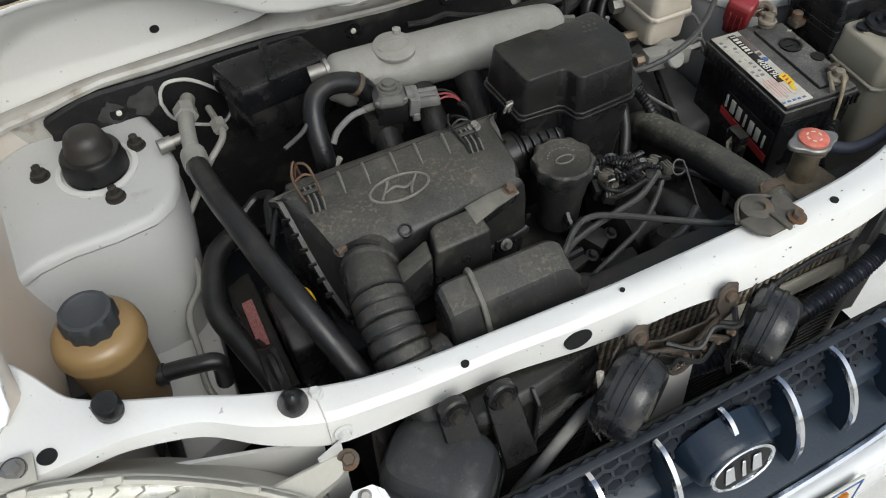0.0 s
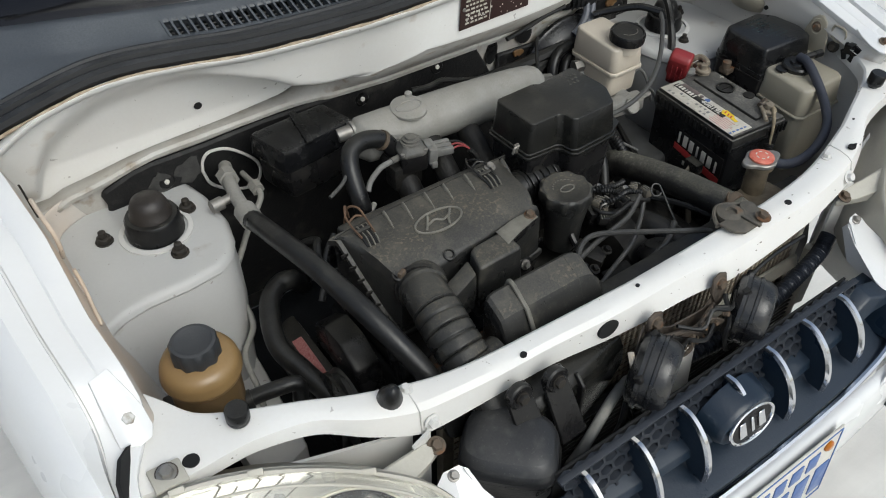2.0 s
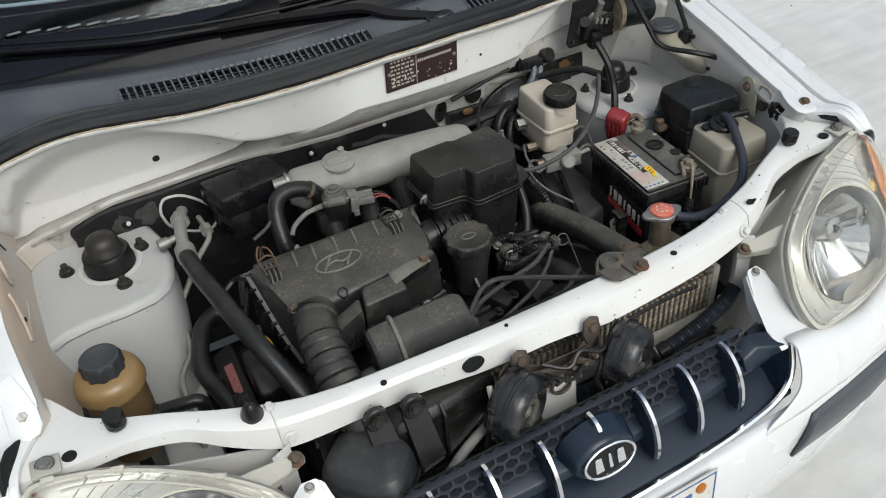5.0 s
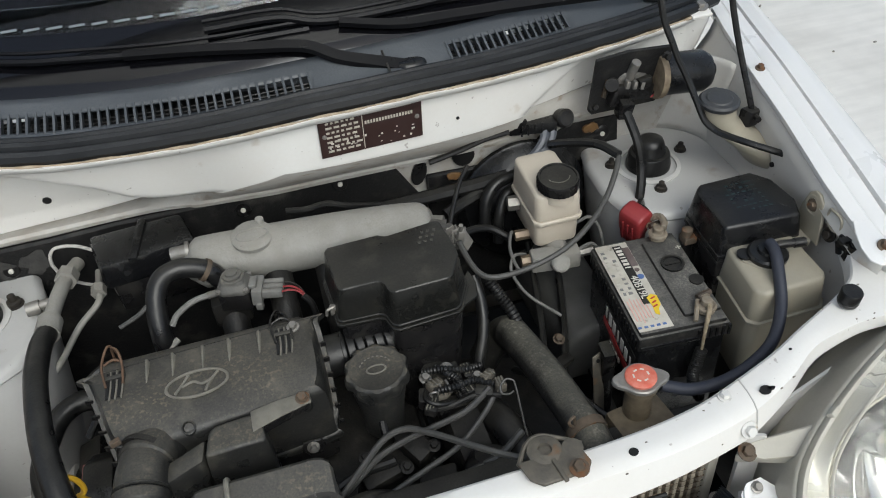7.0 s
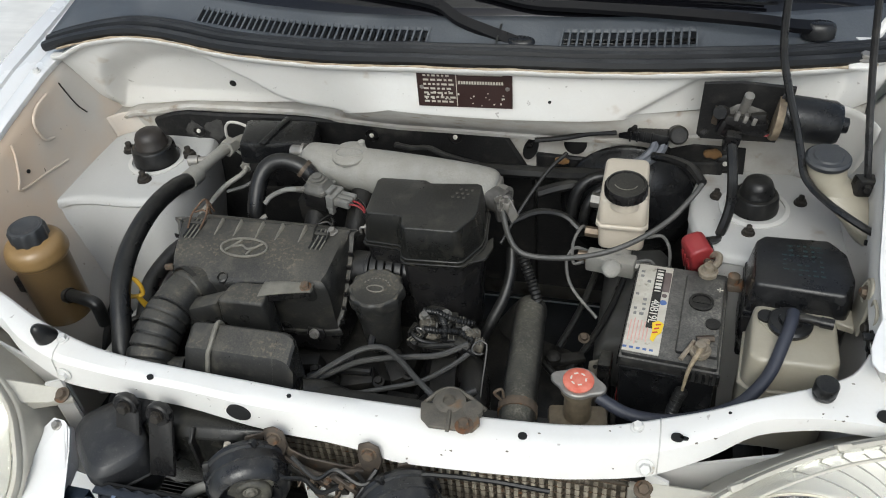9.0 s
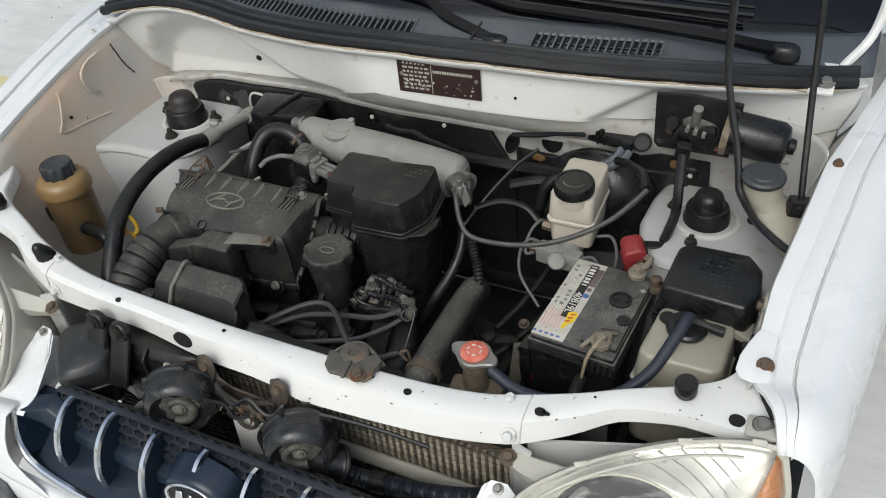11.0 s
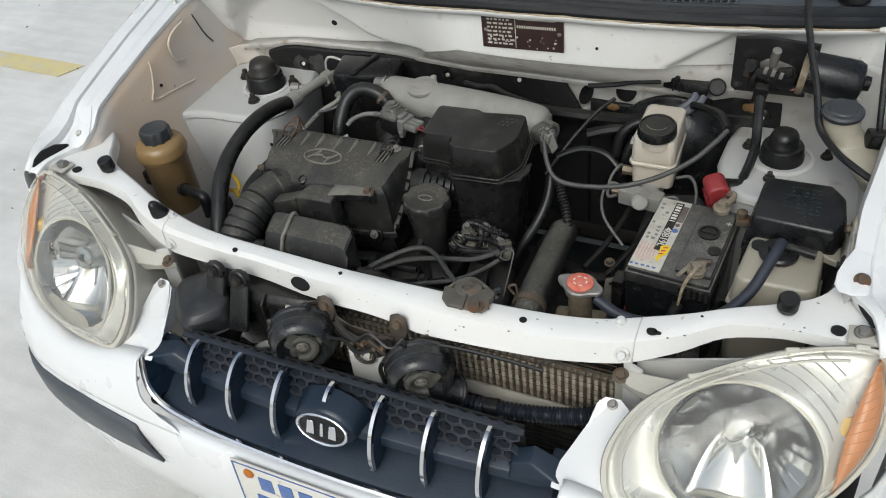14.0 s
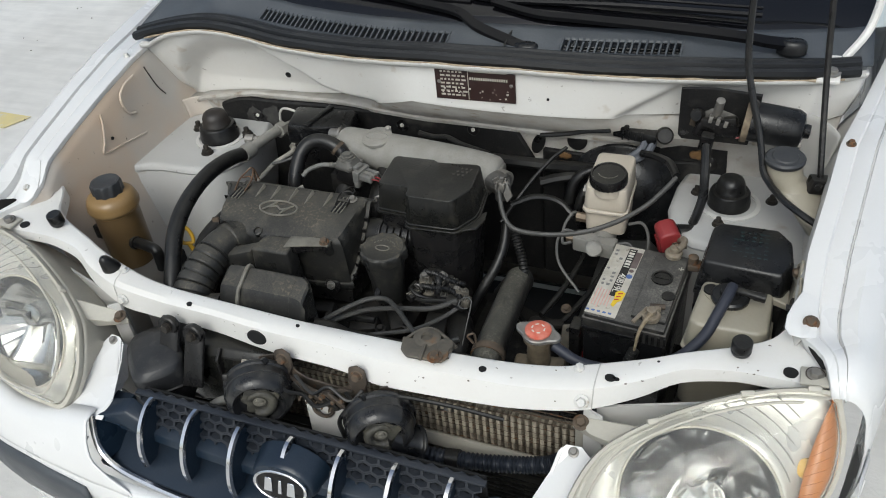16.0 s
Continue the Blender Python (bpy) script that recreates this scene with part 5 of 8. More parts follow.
def horn(c, r, way, label):
    """A snail horn: a ribbed drum with a coil sunk in its face and a flared bell; way is the side to which the bell opens."""
    t = thing("horn", c, label, "horn", "horns")
    c, ax = v3(c), v3((.46, -.84, -.02)).normalized()
    side = ax.cross(v3((0, 0, 1))).normalized() * -way
    up = ax.cross(side) if ax.cross(side).z > 0 else side.cross(ax)
    part("drum", lathe([(.0, -.034), (r * .70, -.034), (r * .92, -.030), (r * .98, -.024), (r * 1.05, -.022), (r * 1.05, -.017), (r * .99, -.015), (r * .985, -.006), (r * 1.01, -.005), (r * 1.01, -.001), (r * .97, .0), (r * .94, .010), (r * .86, .018), (r * .74, .021), (r * .68, .018), (r * .62, .011), (r * .52, .009), (.0, .009)], c, ax, 44), HORNBLACK, t, "ribbed black shell, its middle sunk", angle=50)
    coil = [c + (math.cos(a) * side + math.sin(a) * up) * r * (.26 + .034 * a) + ax * (.009 + .0010 * a) for a in np.linspace(.3, 5.2, 12)]
    part("coil", tube(coil, lambda u: r * (.08 + .09 * u), 10, 3), HORNDIRT, t, "dusty coiled sound passage")
    part("diaphragm", lathe([(.0, .003), (r * .09, .003), (r * .12, .0), (r * .18, .001)], c + ax * .012, ax, 20, caps=False), PALEMARK, t, "dusty round nut", solid=.001)
    if way > 0:
        bell = [c + side * r * .25 - up * r * .40 + ax * .002, c + side * r * .50 - up * r * .62 + ax * .004, c + side * r * .72 - up * r * .80 + ax * .004, c + side * r * .88 - up * r * .92 + ax * .002]
        part("bell", tube(bell, lambda u: r * (.34 + .08 * u + .10 * u ** 6), 22, 6), HORNBLACK, t, "flared bell")
        d = (bell[-1] - bell[-2]).normalized()
        part("bell_lip", lathe([(r * .50, -.003), (r * .56, .0), (r * .56, .0025), (r * .48, .002)], bell[-1], d, 30, caps=False), HORNBLACK, t, "edge of the bell", solid=.001)
    for q in (.6, 1.9, 4.4):
        part("rim_clip", block(c + (math.cos(q) * side + math.sin(q) * up) * r * 1.03 - ax * .019, (.008, .010, .010), .001, (-30, 0, 40 * q)), BLACK, t)
    part("bracket", bevel(slab([c - side * .012 - ax * .032, c + side * .012 - ax * .032, c + up * r * .9 + side * .012 + v3((0, .040, 0)), c + up * r * .9 - side * .012 + v3((0, .040, 0))], v3((0, .003, 0))), .001, 1), LATCHRUST, t, "rusty mounting strip")
    face = [c + (math.cos(a) * side + math.sin(a) * up) * r * (.50 + .07 * math.sin(3 * a + way) + .05 * math.sin(7 * a)) + ax * .0090 for a in np.linspace(0, 2 * math.pi, 30, endpoint=False)]
    part("dirt_crust", slab(face, ax * .0022, .0006), HORNDIRT, t, "dried mud on the horn face")
    return t


HORNDIRT = material("dusty_horn_face", (.028, .027, .025), .6, second=(.085, .080, .062), scale=60, spots=1.0, bump=.5)
HORNBLACK = material("weathered_black_horn", (.006, .0064, .0078), .28, second=(.013, .0135, .015), scale=30, spots=.9, spec=.5, dust=(.11, .105, .09), dust_amount=.16, grime=(.05, .045, .037), grime_at=.62, grime_scale=26, mottle=(.070, .065, .055))
horn((-.083, -.146, .682), .052, -1, "black snail horn caked with dust, behind the grille")
horn((.112, -.142, .672), .050, 1, "black snail horn in front of the radiator")

latch = thing("bonnet_latch", (.02, -.10, .62), "rusty greasy bonnet latch under the crossmember", "latch")
part("back_plate", bevel(slab([(-.072, -.098, .742), (-.052, -.098, .745), (-.040, -.101, .722), (-.020, -.103, .714), (.040, -.105, .712), (.052, -.103, .722), (.058, -.102, .738), (.080, -.102, .736), (.078, -.106, .706), (.045, -.108, .688), (-.02, -.108, .685), (-.066, -.104, .702)], (0, .003, 0)), .001, 1), LATCHRUST, latch, "rusty latch plate")
for x in (-.057, .066):
    part("bolt_ear", bevel(slab([(x - .016, -.103, .716), (x - .013, -.100, .738), (x, -.099, .744), (x + .013, -.100, .738), (x + .016, -.103, .716), (x + .010, -.108, .700), (x - .010, -.108, .700)], (0, -.004, 0)), .0015, 1), LATCHRUST, latch, "rounded rusty bolt ear")
    bolt_head((x, -.105, .727), (0, -1, .25), .0078, RUSTY, latch, 1.3)
part("stiffener", tube([(-.048, -.106, .712), (-.020, -.118, .716), (.010, -.120, .709), (.038, -.114, .717), (.056, -.107, .712)], .0036, 8), LATCHRUST, latch, "red-brown pressed bar")
for k, (x0, z0, x1, z1, w) in enumerate(((-.042, .708, -.004, .684, .010), (-.024, .712, .016, .692, .007), (.004, .706, .036, .690, .009), (.020, .716, .052, .700, .006))):
    part("pawl", bevel(slab([(x0, -.118 - .003 * k, z0), (x0 + .008, -.119 - .003 * k, z0 + w), (x1, -.125 - .002 * k, z1 + w), (x1 + .006, -.125 - .002 * k, z1), (x1 - .004, -.124 - .002 * k, z1 - w * .6)], (0, .005, 0)), .001, 1), LATCHRUST if k % 2 else GREASE, latch, "greasy latch lever")
    bolt_head((x1, -.126 - .002 * k, z1 + w * .3), (0, -1, .2), .004, RUSTY, latch, 1.3)
part("spring", tube([(-.030 + .004 * k, -.128 + .005 * math.sin(k * 2.1), .700 - .0008 * k + .005 * math.cos(k * 2.1)) for k in range(16)], .0013, 6, 4), RUSTY, latch)
STAY = [(-.030, .678), (-.018, .680), (-.013, .668), (-.006, .656), (.004, .652), (.014, .656), (.020, .668), (.024, .676), (.036, .674), (.034, .54), (-.026, .54)]
part("centre_stay", bevel(slab([(x, -.112 - (.664 - z) * .10, z) for x, z in STAY], (0, .004, 0)), .001, 1), BAYPAINT, latch, "pale upright stay with a notched top")
part("stay_flange", slab([(-.030, -.112, .678), (-.030, -.100, .678), (-.026, -.112, .54), (-.026, -.124, .54)], (.003, 0, 0)), BAYPAINT, latch)
part("guide", join(ring_bar((.004, -.116, .668), (0, -1, .3), .016, .012, .003, 20), block((.004, -.110, .676), (.06, .006, .01), .002)), LATCHRUST, latch)
part("release_cable", tube([(.05, -.118, .700), (.085, -.140, .705), (.12, -.115, .712), (.20, -.098, .700), (.28, -.092, .690)], .003, 6), RUBBER, latch, "black release cable")

for ob in latch.children:
    # the mechanism hangs below its two bolt ears
    if ob.name.split(".")[0] in ("back_plate", "stiffener", "pawl", "spring", "guide"):
        ob.location.z -= .016
        ob.location.y -= .004

snork = thing("intake_snorkel", (-.27, -.10, .56), "black bulbous plastic air intake snorkel", "air intake")
def bulb_ring(w, z, sx=0.0, sy=0.0):
    out = []
    for a in np.linspace(0, 2 * math.pi, 28, endpoint=False):
        c, q = math.copysign(abs(math.cos(a)) ** .55, math.cos(a)), math.copysign(abs(math.sin(a)) ** .55, math.sin(a))
        out.append(v3((-.295 + sx + w * (.059 * c + .043 * q) * .7071, -.112 + sy + w * (-.059 * c + .043 * q) * .7071, z)))
    return out


part("bulb", bevel(loft([bulb_ring(w, z, sx, sy) for w, z, sx, sy in ((.30, .698, .010, .018), (.60, .696, .004, .010), (.90, .687, -.003, .002), (1.0, .676, -.006, -.002), (1.03, .660, -.006, -.002), (.99, .640, 0, 0), (.93, .612, 0, 0), (.78, .596, 0, 0), (.5, .590, 0, 0))]), .002, 1), material("faded_grey_black_plastic", (.013, .0135, .015), .32, second=(.024, .0245, .026), scale=14, spots=.9, spec=.42, dust=(.10, .095, .08), dust_amount=.2, mottle=(.07, .068, .062)), snork)
part("seam", loft([bulb_ring(w, z) for w, z in ((1.0, .650), (1.035, .648), (1.035, .644), (1.0, .642))], caps=False), BLACK, snork)
for x, y, leg in ((-.272, -.088, .052), (-.221, -.094, .048)):
    tab = part("mounting_tab", join(slab([(x - .018, y, .728), (x - .012, y, .741), (x + .012, y, .741), (x + .018, y, .728), (x + .024, y - leg, .655), (x - .016, y - leg, .650)], (0, .005, 0), .002), lathe([(.0165, -.004), (.0175, .0), (.0175, .006), (.015, .008), (.009, .007), (.0, .007)], (x, y - .002, .7265), (0, -1, .2), 24)), BLACK, snork)
    bolt_head((x, y - .009, .7275), (0, -1, .2), .0075, NUTDARK, tab, 1.2)
part("duct", bevel(loft([[v3((x, y, z)) for y, z in ((y0, z0), (y0 + .004, z1 - .012), (y0 + .014, z1), (y1, z1), (y1, z0))] for x, y0, y1, z0, z1 in ((-.262, -.104, -.050, .590, .690), (-.235, -.109, -.050, .585, .702), (-.175, -.106, -.052, .600, .703), (-.125, -.100, -.056, .630, .702), (-.088, -.092, -.058, .655, .698))]), .003, 2), WORNBLACK, snork, "square black duct under the crossmember", angle=35)
part("duct_rib", bevel(loft([[v3((x, y, z)) for y, z in ((-.112, .590), (-.112, .694), (-.096, .706), (-.090, .700), (-.090, .590))] for x in (-.183, -.178)]), .001, 1), BLACK, snork)
for pts, m, r in (([(-.115, -.120, .722), (-.118, -.132, .700), (-.122, -.135, .672)], CREAM, .0045), ([(-.122, -.135, .672), (-.135, -.145, .64), (-.145, -.15, .60), (-.14, -.14, .56)], RUBBER, .005), ([(-.14, -.148, .63), (-.16, -.15, .59), (-.19, -.15, .57), (-.25, -.14, .58)], RUBBER, .004)):
    w = thing("horn_wire", pts[0], "pale taped wire end" if m is CREAM else "black taped horn wiring", "wire")
    part("wire", tube(pts, r, 6), m, w)
for pts, r in (([(-.058, -.118, .712), (-.040, -.140, .702), (-.015, -.132, .690), (.010, -.142, .684), (.040, -.130, .694)], .0032), ([(-.030, -.120, .716), (.005, -.136, .704), (.030, -.128, .716), (.062, -.134, .704), (.088, -.120, .712)], .0028),
               ([(-.075, -.108, .700), (-.095, -.118, .690), (-.118, -.128, .676), (-.128, -.140, .650), (-.120, -.146, .620)], .0042), ([(.075, -.112, .706), (.060, -.138, .690), (.048, -.146, .668), (.054, -.150, .640)], .0036)):
    w = thing("horn_wire", pts[0], "black taped wiring looped round the latch", "wire")
    part("wire", tube(pts, r, 6), RUBBER, w)
for pts, r in (([(-.335, -.10, .60), (-.30, -.15, .585), (-.25, -.155, .575), (-.20, -.15, .585)], .006), ([(-.33, -.13, .585), (-.28, -.16, .56), (-.22, -.15, .555)], .009)):
    w = thing("loom", pts[0], "black taped wiring loom low behind the grille", "wire")
    part("loom", tube(pts, r, 7), RUBBER, w)
part("gearbox_hump", bevel(loft([[v3((x, y, z)) for x, z in ((.300, .50), (.298, .572), (.312, .600), (.345, .612), (.392, .606), (.410, .580), (.410, .50))] for y in (.235, .250, .40, .47)]), .012, 3), material("dull_grey_casting", (.085, .085, .082), .6, second=(.055, .054, .050), scale=20, spots=.9, bump=.2), car, "dull grey casing beside the battery")
part("frame_rail", bevel(slab([(-.545, .10, .515), (-.462, .13, .515), (-.450, .30, .515), (-.442, .46, .515), (-.545, .46, .515)], (0, 0, -.06)), .006, 2), APRON, car, "pale dirty frame rail beside the engine")
# Sheet added below the bay, its near-black colour standing for shade
part("splash_panel", block((0, -.10, .30), (.76, .12, .006), .001), VOID, car, "added near-black sheet for the shade below the bay")

# ---- engine ----
eng = thing("engine_block", (-.1, .20, .27), "oily engine block deep in the bay, darkened for the shade there", "engine")
# The block's near-black colour carries the deep shade of the bay
part("block", prism([(-.33, .06), (.06, .05), (.07, .30), (-.33, .30)], .28, .590, .02), VOID, eng, "engine block, shade put into its near-black colour")
part("cylinder_head", prism([(-.32, .09), (.05, .09), (.05, .29), (-.32, .29)], .585, .622, .01), GREASE, eng)
part("gearbox", prism([(.07, .02), (.30, .03), (.31, .25), (.10, .32)], .28, .585, .03, .03), GREASE, eng, "black gearbox casing")
part("bell_housing", lathe([(.0, .0), (.07, .0), (.10, .02), (.105, .06), (.0, .06)], (.08, .14, .56), (1, 0, .2), 24), GREASE, eng)
part("mount_strip", bevel(slab([(.300, .150, .652), (.318, .156, .654), (.316, .140, .60), (.312, .120, .55), (.296, .118, .55)], (0, .003, 0)), .001, 1), DIRTYPLATE, eng, "grimy upright bracket strip")
part("hole", oval((.3085, .1505, .644), (0, -1, .3), .003, .003, .002, 10), VOID, eng)
part("gear_lever", join(block((.262, .185, .612), (.060, .018, .010), .003, (0, 6, 25)), lathe([(.011, 0), (.011, .012), (.006, .016)], (.246, .178, .612), (0, 0, 1), 14)), GREASE, eng, "greasy gear lever")
for pts in ([(.30, .40, .66), (.285, .33, .635), (.268, .26, .622), (.250, .200, .618)], [(.34, .38, .64), (.318, .30, .615), (.290, .22, .605), (.262, .16, .60)], [(.205, .21, .60), (.235, .17, .612), (.27, .13, .608), (.30, .08, .60)]):
    part("gear_cable", tube(pts, .0055, 8), RUBBER, eng, "black gear cable")
bolt_head((.285, .232, .612), (0, -.3, 1), .0065, RUSTY, eng, 1.4)
part("exhaust_side", block((-.13, .02, .58), (.34, .06, .10), .02), GREASE, eng)
for y, z, r, x in ((.10, .60, .055, -.41), (.22, .52, .07, -.41), (.03, .54, .045, -.41)):
    part("pulley", lathe([(.0, -.012), (r * .7, -.012), (r, -.010), (r * .92, .0), (r, .010), (r * .7, .012), (.0, .012)], (x, y, z), (1, 0, 0), 28), BLACK, eng, "black belt pulley")
part("belt", tube([(-.41, .155, .60), (-.41, .10, .655), (-.41, .045, .60), (-.41, -.01, .54), (-.41, .03, .495), (-.41, .22, .45), (-.41, .29, .52), (-.41, .155, .60)], .006, 6), RUBBER, eng)
guard = part("belt_guard", bevel(loft([[v3((x, y, z)) for x, z in ((-.424, .50), (-.420, .578), (-.408, .5835), (-.398, .590), (-.386, .592), (-.380, .50))] for y in (.300, .270, .150, .100)]), .003, 2), BLACK, eng, "black belt guard")
part("belt_sticker", slab([(-.411, .257, .5845), (-.397, .252, .5925), (-.399, .172, .5925), (-.413, .178, .5845)], (-.0006, 0, .0012)), material("dark_red_print", (.26, .055, .055), .5, second=(.42, .22, .20), scale=420, spots=1.0, bump=0), guard, "faded red caution sticker")
part("side_cover", bevel(loft([[v3((x, .165 + (y - .165) * k, z)) for y, z in ((.100, .50), (.096, .600), (.112, .640), (.150, .662), (.195, .660), (.228, .636), (.236, .590), (.230, .50))] for x, k in ((-.384, .94), (-.378, 1), (-.345, 1))]), .004, 2), BLACK, eng, "black moulded belt cover")

for c, q, rot in (((-.02, .075, .630), (.05, .03, .04), 12), ((-.07, .060, .625), (.04, .04, .03), -20), ((.03, .10, .640), (.03, .05, .03), 30), ((-.11, .085, .640), (.06, .02, .03), 5), ((.05, .055, .620), (.05, .025, .03), -8), ((.0, .035, .612), (.09, .02, .03), 4)):
    part("bracket", block(c, q, .005, (12, -8, rot)), GREASE, eng)
for x, y, z in ((-.035, .092, .655), (.012, .068, .645), (-.085, .072, .648), (.052, .085, .650)):
    bolt_head((x, y, z), (.1, -.3, 1), .0055, GREASE, eng)
part("manifold_shield", prism([(-.30, .045), (-.10, .03), (-.09, .07), (-.29, .085)], .60, .640, .008, .006), RUSTY, eng, "rusty heat shield")
# Air cleaner cover over the engine
cov = thing("air_cleaner_cover", (-.19, .17, .70), "dusty black ribbed air cleaner cover with an oval mark", "air cleaner")
OUTC = [(-.340, .210), (-.326, .222), (-.068, .226), (-.053, .216), (-.052, .150), (-.060, .124), (-.075, .115), (-.285, .106), (-.316, .118)]
MID = (-.195, .168)


def cover_z(x, y):
    return .7915 + .012 * (x + .19) - .10 * (.222 - y) - 1.1 * max(0, .150 - y) ** 1.3


def split_z(x, y):
    """The sloping joint between the cover and the case below it."""
    return min(.684 + 1.06 * (y - .118), cover_z(x, y) - .006)


def cover_ring(s, dz, w):
    """A ring at a scale of the outline; w mixes from the joint (0) to the top (1)."""
    out = []
    for p in curve_points([(x, y, 0) for x, y in OUTC + OUTC[:1]], 5)[:-1]:
        x, y = MID[0] + (p.x - MID[0]) * s, MID[1] + (p.y - MID[1]) * s
        a, b = split_z(x, y), cover_z(x, y)
        out.append(v3((x, y, a + (b - a) * w + dz)))
    return out


part("cover", loft([cover_ring(*q) for q in ((.962, .0, 0), (.955, .002, .15), (.945, .0, .70), (.930, -.003, .93), (.900, 0, 1), (.80, 0, 1), (.55, 0, 1), (.25, 0, 1))]), DUSTY, cov, angle=50)
part("flange", loft([cover_ring(*q) for q in ((.965, -.006, 0), (1.0, -.006, 0), (1.004, -.004, 0), (1.004, .001, 0), (1.0, .0025, 0), (.965, .0025, 0))], wrap=False), DUSTY, cov, "raised joint flange of the cover", angle=50)
part("lower_case", loft([cover_ring(.955, -.005, 0), [v3((p.x, p.y, min(p.z, .70))) for p in cover_ring(.945, -.03, 0)], [v3((p.x, p.y, .640)) for p in cover_ring(.93, 0, 0)]]), BLACK, cov, "black lower case")
part("rear_body", bevel(loft([[v3(p) for p in ((x, .224, .781), (x, .243, .779), (x, .247, .772), (x, .247, .70), (x, .224, .70))] for x in (-.322, -.072)]), .003, 1), DUSTY, cov, "rear edge of the case")
for x in (-.264, -.233, -.197, -.165, -.128):
    # thin upright fins, highest at the rear; pale colour paints light on their edges
    part("rib", bevel(loft([[v3((x - w + lean, y, cover_z(x, y) - .001)), v3((x + w + lean, y, cover_z(x, y) - .001)), v3((x + w * .5 + lean, y, cover_z(x, y) + h)), v3((x - w * .5 + lean, y, cover_z(x, y) + h))] for y, w, h, lean in ((.2165, .0030, .0062, .0012), (.200, .0022, .0040, .0), (.186, .0010, .0008, -.0015))]), .0006, 1), PALEMARK, cov)
for x0 in (-.309, -.105):
    for k in range(3):
        x = x0 + .007 * k
        part("clip_slot", slab([(x - .0019, .213, cover_z(x, .213) + .0004), (x + .0019, .213, cover_z(x, .213) + .0004), (x + .0015 - .003, .176, cover_z(x, .176) + .0004), (x - .0015 - .003, .176, cover_z(x, .176) + .0004)], (0, 0, .0014)), VOID, cov)
        # pale bar painted in for the light along the slot edge
        part("slot_edge", tube([(x + .0028, .215, cover_z(x, .215) + .001), (x + .0025, .190, cover_z(x, .190) + .0026), (x - .0005, .174, cover_z(x, .174) + .0008)], .0011, 6, 3), PALEMARK, cov)
    part("clip_bar", block((x0 + .007, .204, cover_z(x0, .204) + .003), (.025, .006, .0035), .001, (6, 0, 0)), DUSTY, cov)
RUSTWIRE = material("rust_brown_wire", (.15, .085, .05), .7, .3, second=(.09, .055, .035), scale=80, spots=1.0)
for x0, m in ((-.309, RUSTWIRE), (-.105, BLACK)):
    h = .016 if x0 < -.2 else .006
    part("wire_clip", join(tube([(x0 - .003, .192, cover_z(x0, .19) + .003), (x0 - .006, .215, .797), (x0 - .004, .232, .792 + h * .5), (x0 + .004, .246, .788 + h), (x0 + .010, .250, .778)], .0016, 6),
         tube([(x0 + .017, .192, cover_z(x0, .19) + .003), (x0 + .018, .215, .797), (x0 + .015, .232, .790 + h), (x0 + .006, .244, .785 + h), (x0 + .002, .250, .772)], .0016, 6),
         tube([(x0 - .004, .222, .797), (x0 + .008, .226, .799), (x0 + .018, .222, .797)], .0016, 6)), m, cov, "rusty wire clip" if h > .01 else "")
ec = v3((-.207, .166, cover_z(-.207, .166) + .0008))
en = v3((-.012, -.10, 1)).normalized()
part("oval_mark", ring_bar(ec, en, .0365, .0180, .0019, 40, (0, 1, 0)), PALEMARK, cov, "raised oval mark")
part("mark_bar", join(tube([ec + v3((-.026, -.010, .0004)), ec + v3((-.014, .006, .0012)), ec + v3((-.009, .014, .002))], .0019, 6, 4), tube([ec + v3((.009, -.014, -.001)), ec + v3((.014, -.004, .0004)), ec + v3((.026, .010, .002))], .0019, 6, 4),
     tube([ec + v3((-.018, -.001, .0004)), ec + v3((-.004, .003, .001)), ec + v3((.006, -.003, .0006)), ec + v3((.020, .002, .0012))], .0017, 6, 4)), PALEMARK, cov, "raised slanted bars")
bolt_head((-.084, .2115, cover_z(-.084, .211) + .001), en, .0055, STEEL, cov, 1.5)
for x, y, m in ((-.224, .117, None), (-.090, .112, RUSTY), (-.300, .124, None)):
    part("screw_boss", join(lathe([(.0095, -.022), (.0085, .0), (.0065, .0012), (.005, -.004), (.0, -.004)], (x, y, .770), (0, -.45, 1), 20),
         loft([[v3((x + math.cos(a) * .0085 * k, y + .008 + dy + .004 * math.sin(a), z - .003)) for a in np.linspace(0, math.pi, 7)] for k, dy, z in ((1, -.004, .770), (.7, .008, .776), (.25, .020, .7775))], closed=False, caps=False)), DUSTY, cov)
    if m:
        bolt_head((x, y - .001, .7715), (0, -.3, 1), .0058, m, cov, 1.35)
for k in range(6):
    y = .196 - .0135 * k
    xl = MID[0] + 1.005 * (float(np.interp(y, [.106, .118, .210], [-.285, -.318, -.341])) - MID[0])
    part("edge_rib", block((xl, y, split_z(xl, y) + .001), (.010, .0025, .008), .001, (0, 0, -10)), BLACK, cov)
    part("edge_rib", block((-.053, y - .004, split_z(-.06, y) + .004), (.007, .0025, .008), .001), BLACK, cov)
for x in (-.094, -.150):
    bolt_head((x, .108, .684), (0, -1, .4), .005, STEEL, cov)
part("bottom_tab", bevel(slab([(-.105, .112, .690), (-.082, .112, .690), (-.078, .110, .678), (-.084, .108, .668), (-.100, .108, .668), (-.108, .110, .678)], (0, .004, 0)), .001, 1), BLACK, cov)

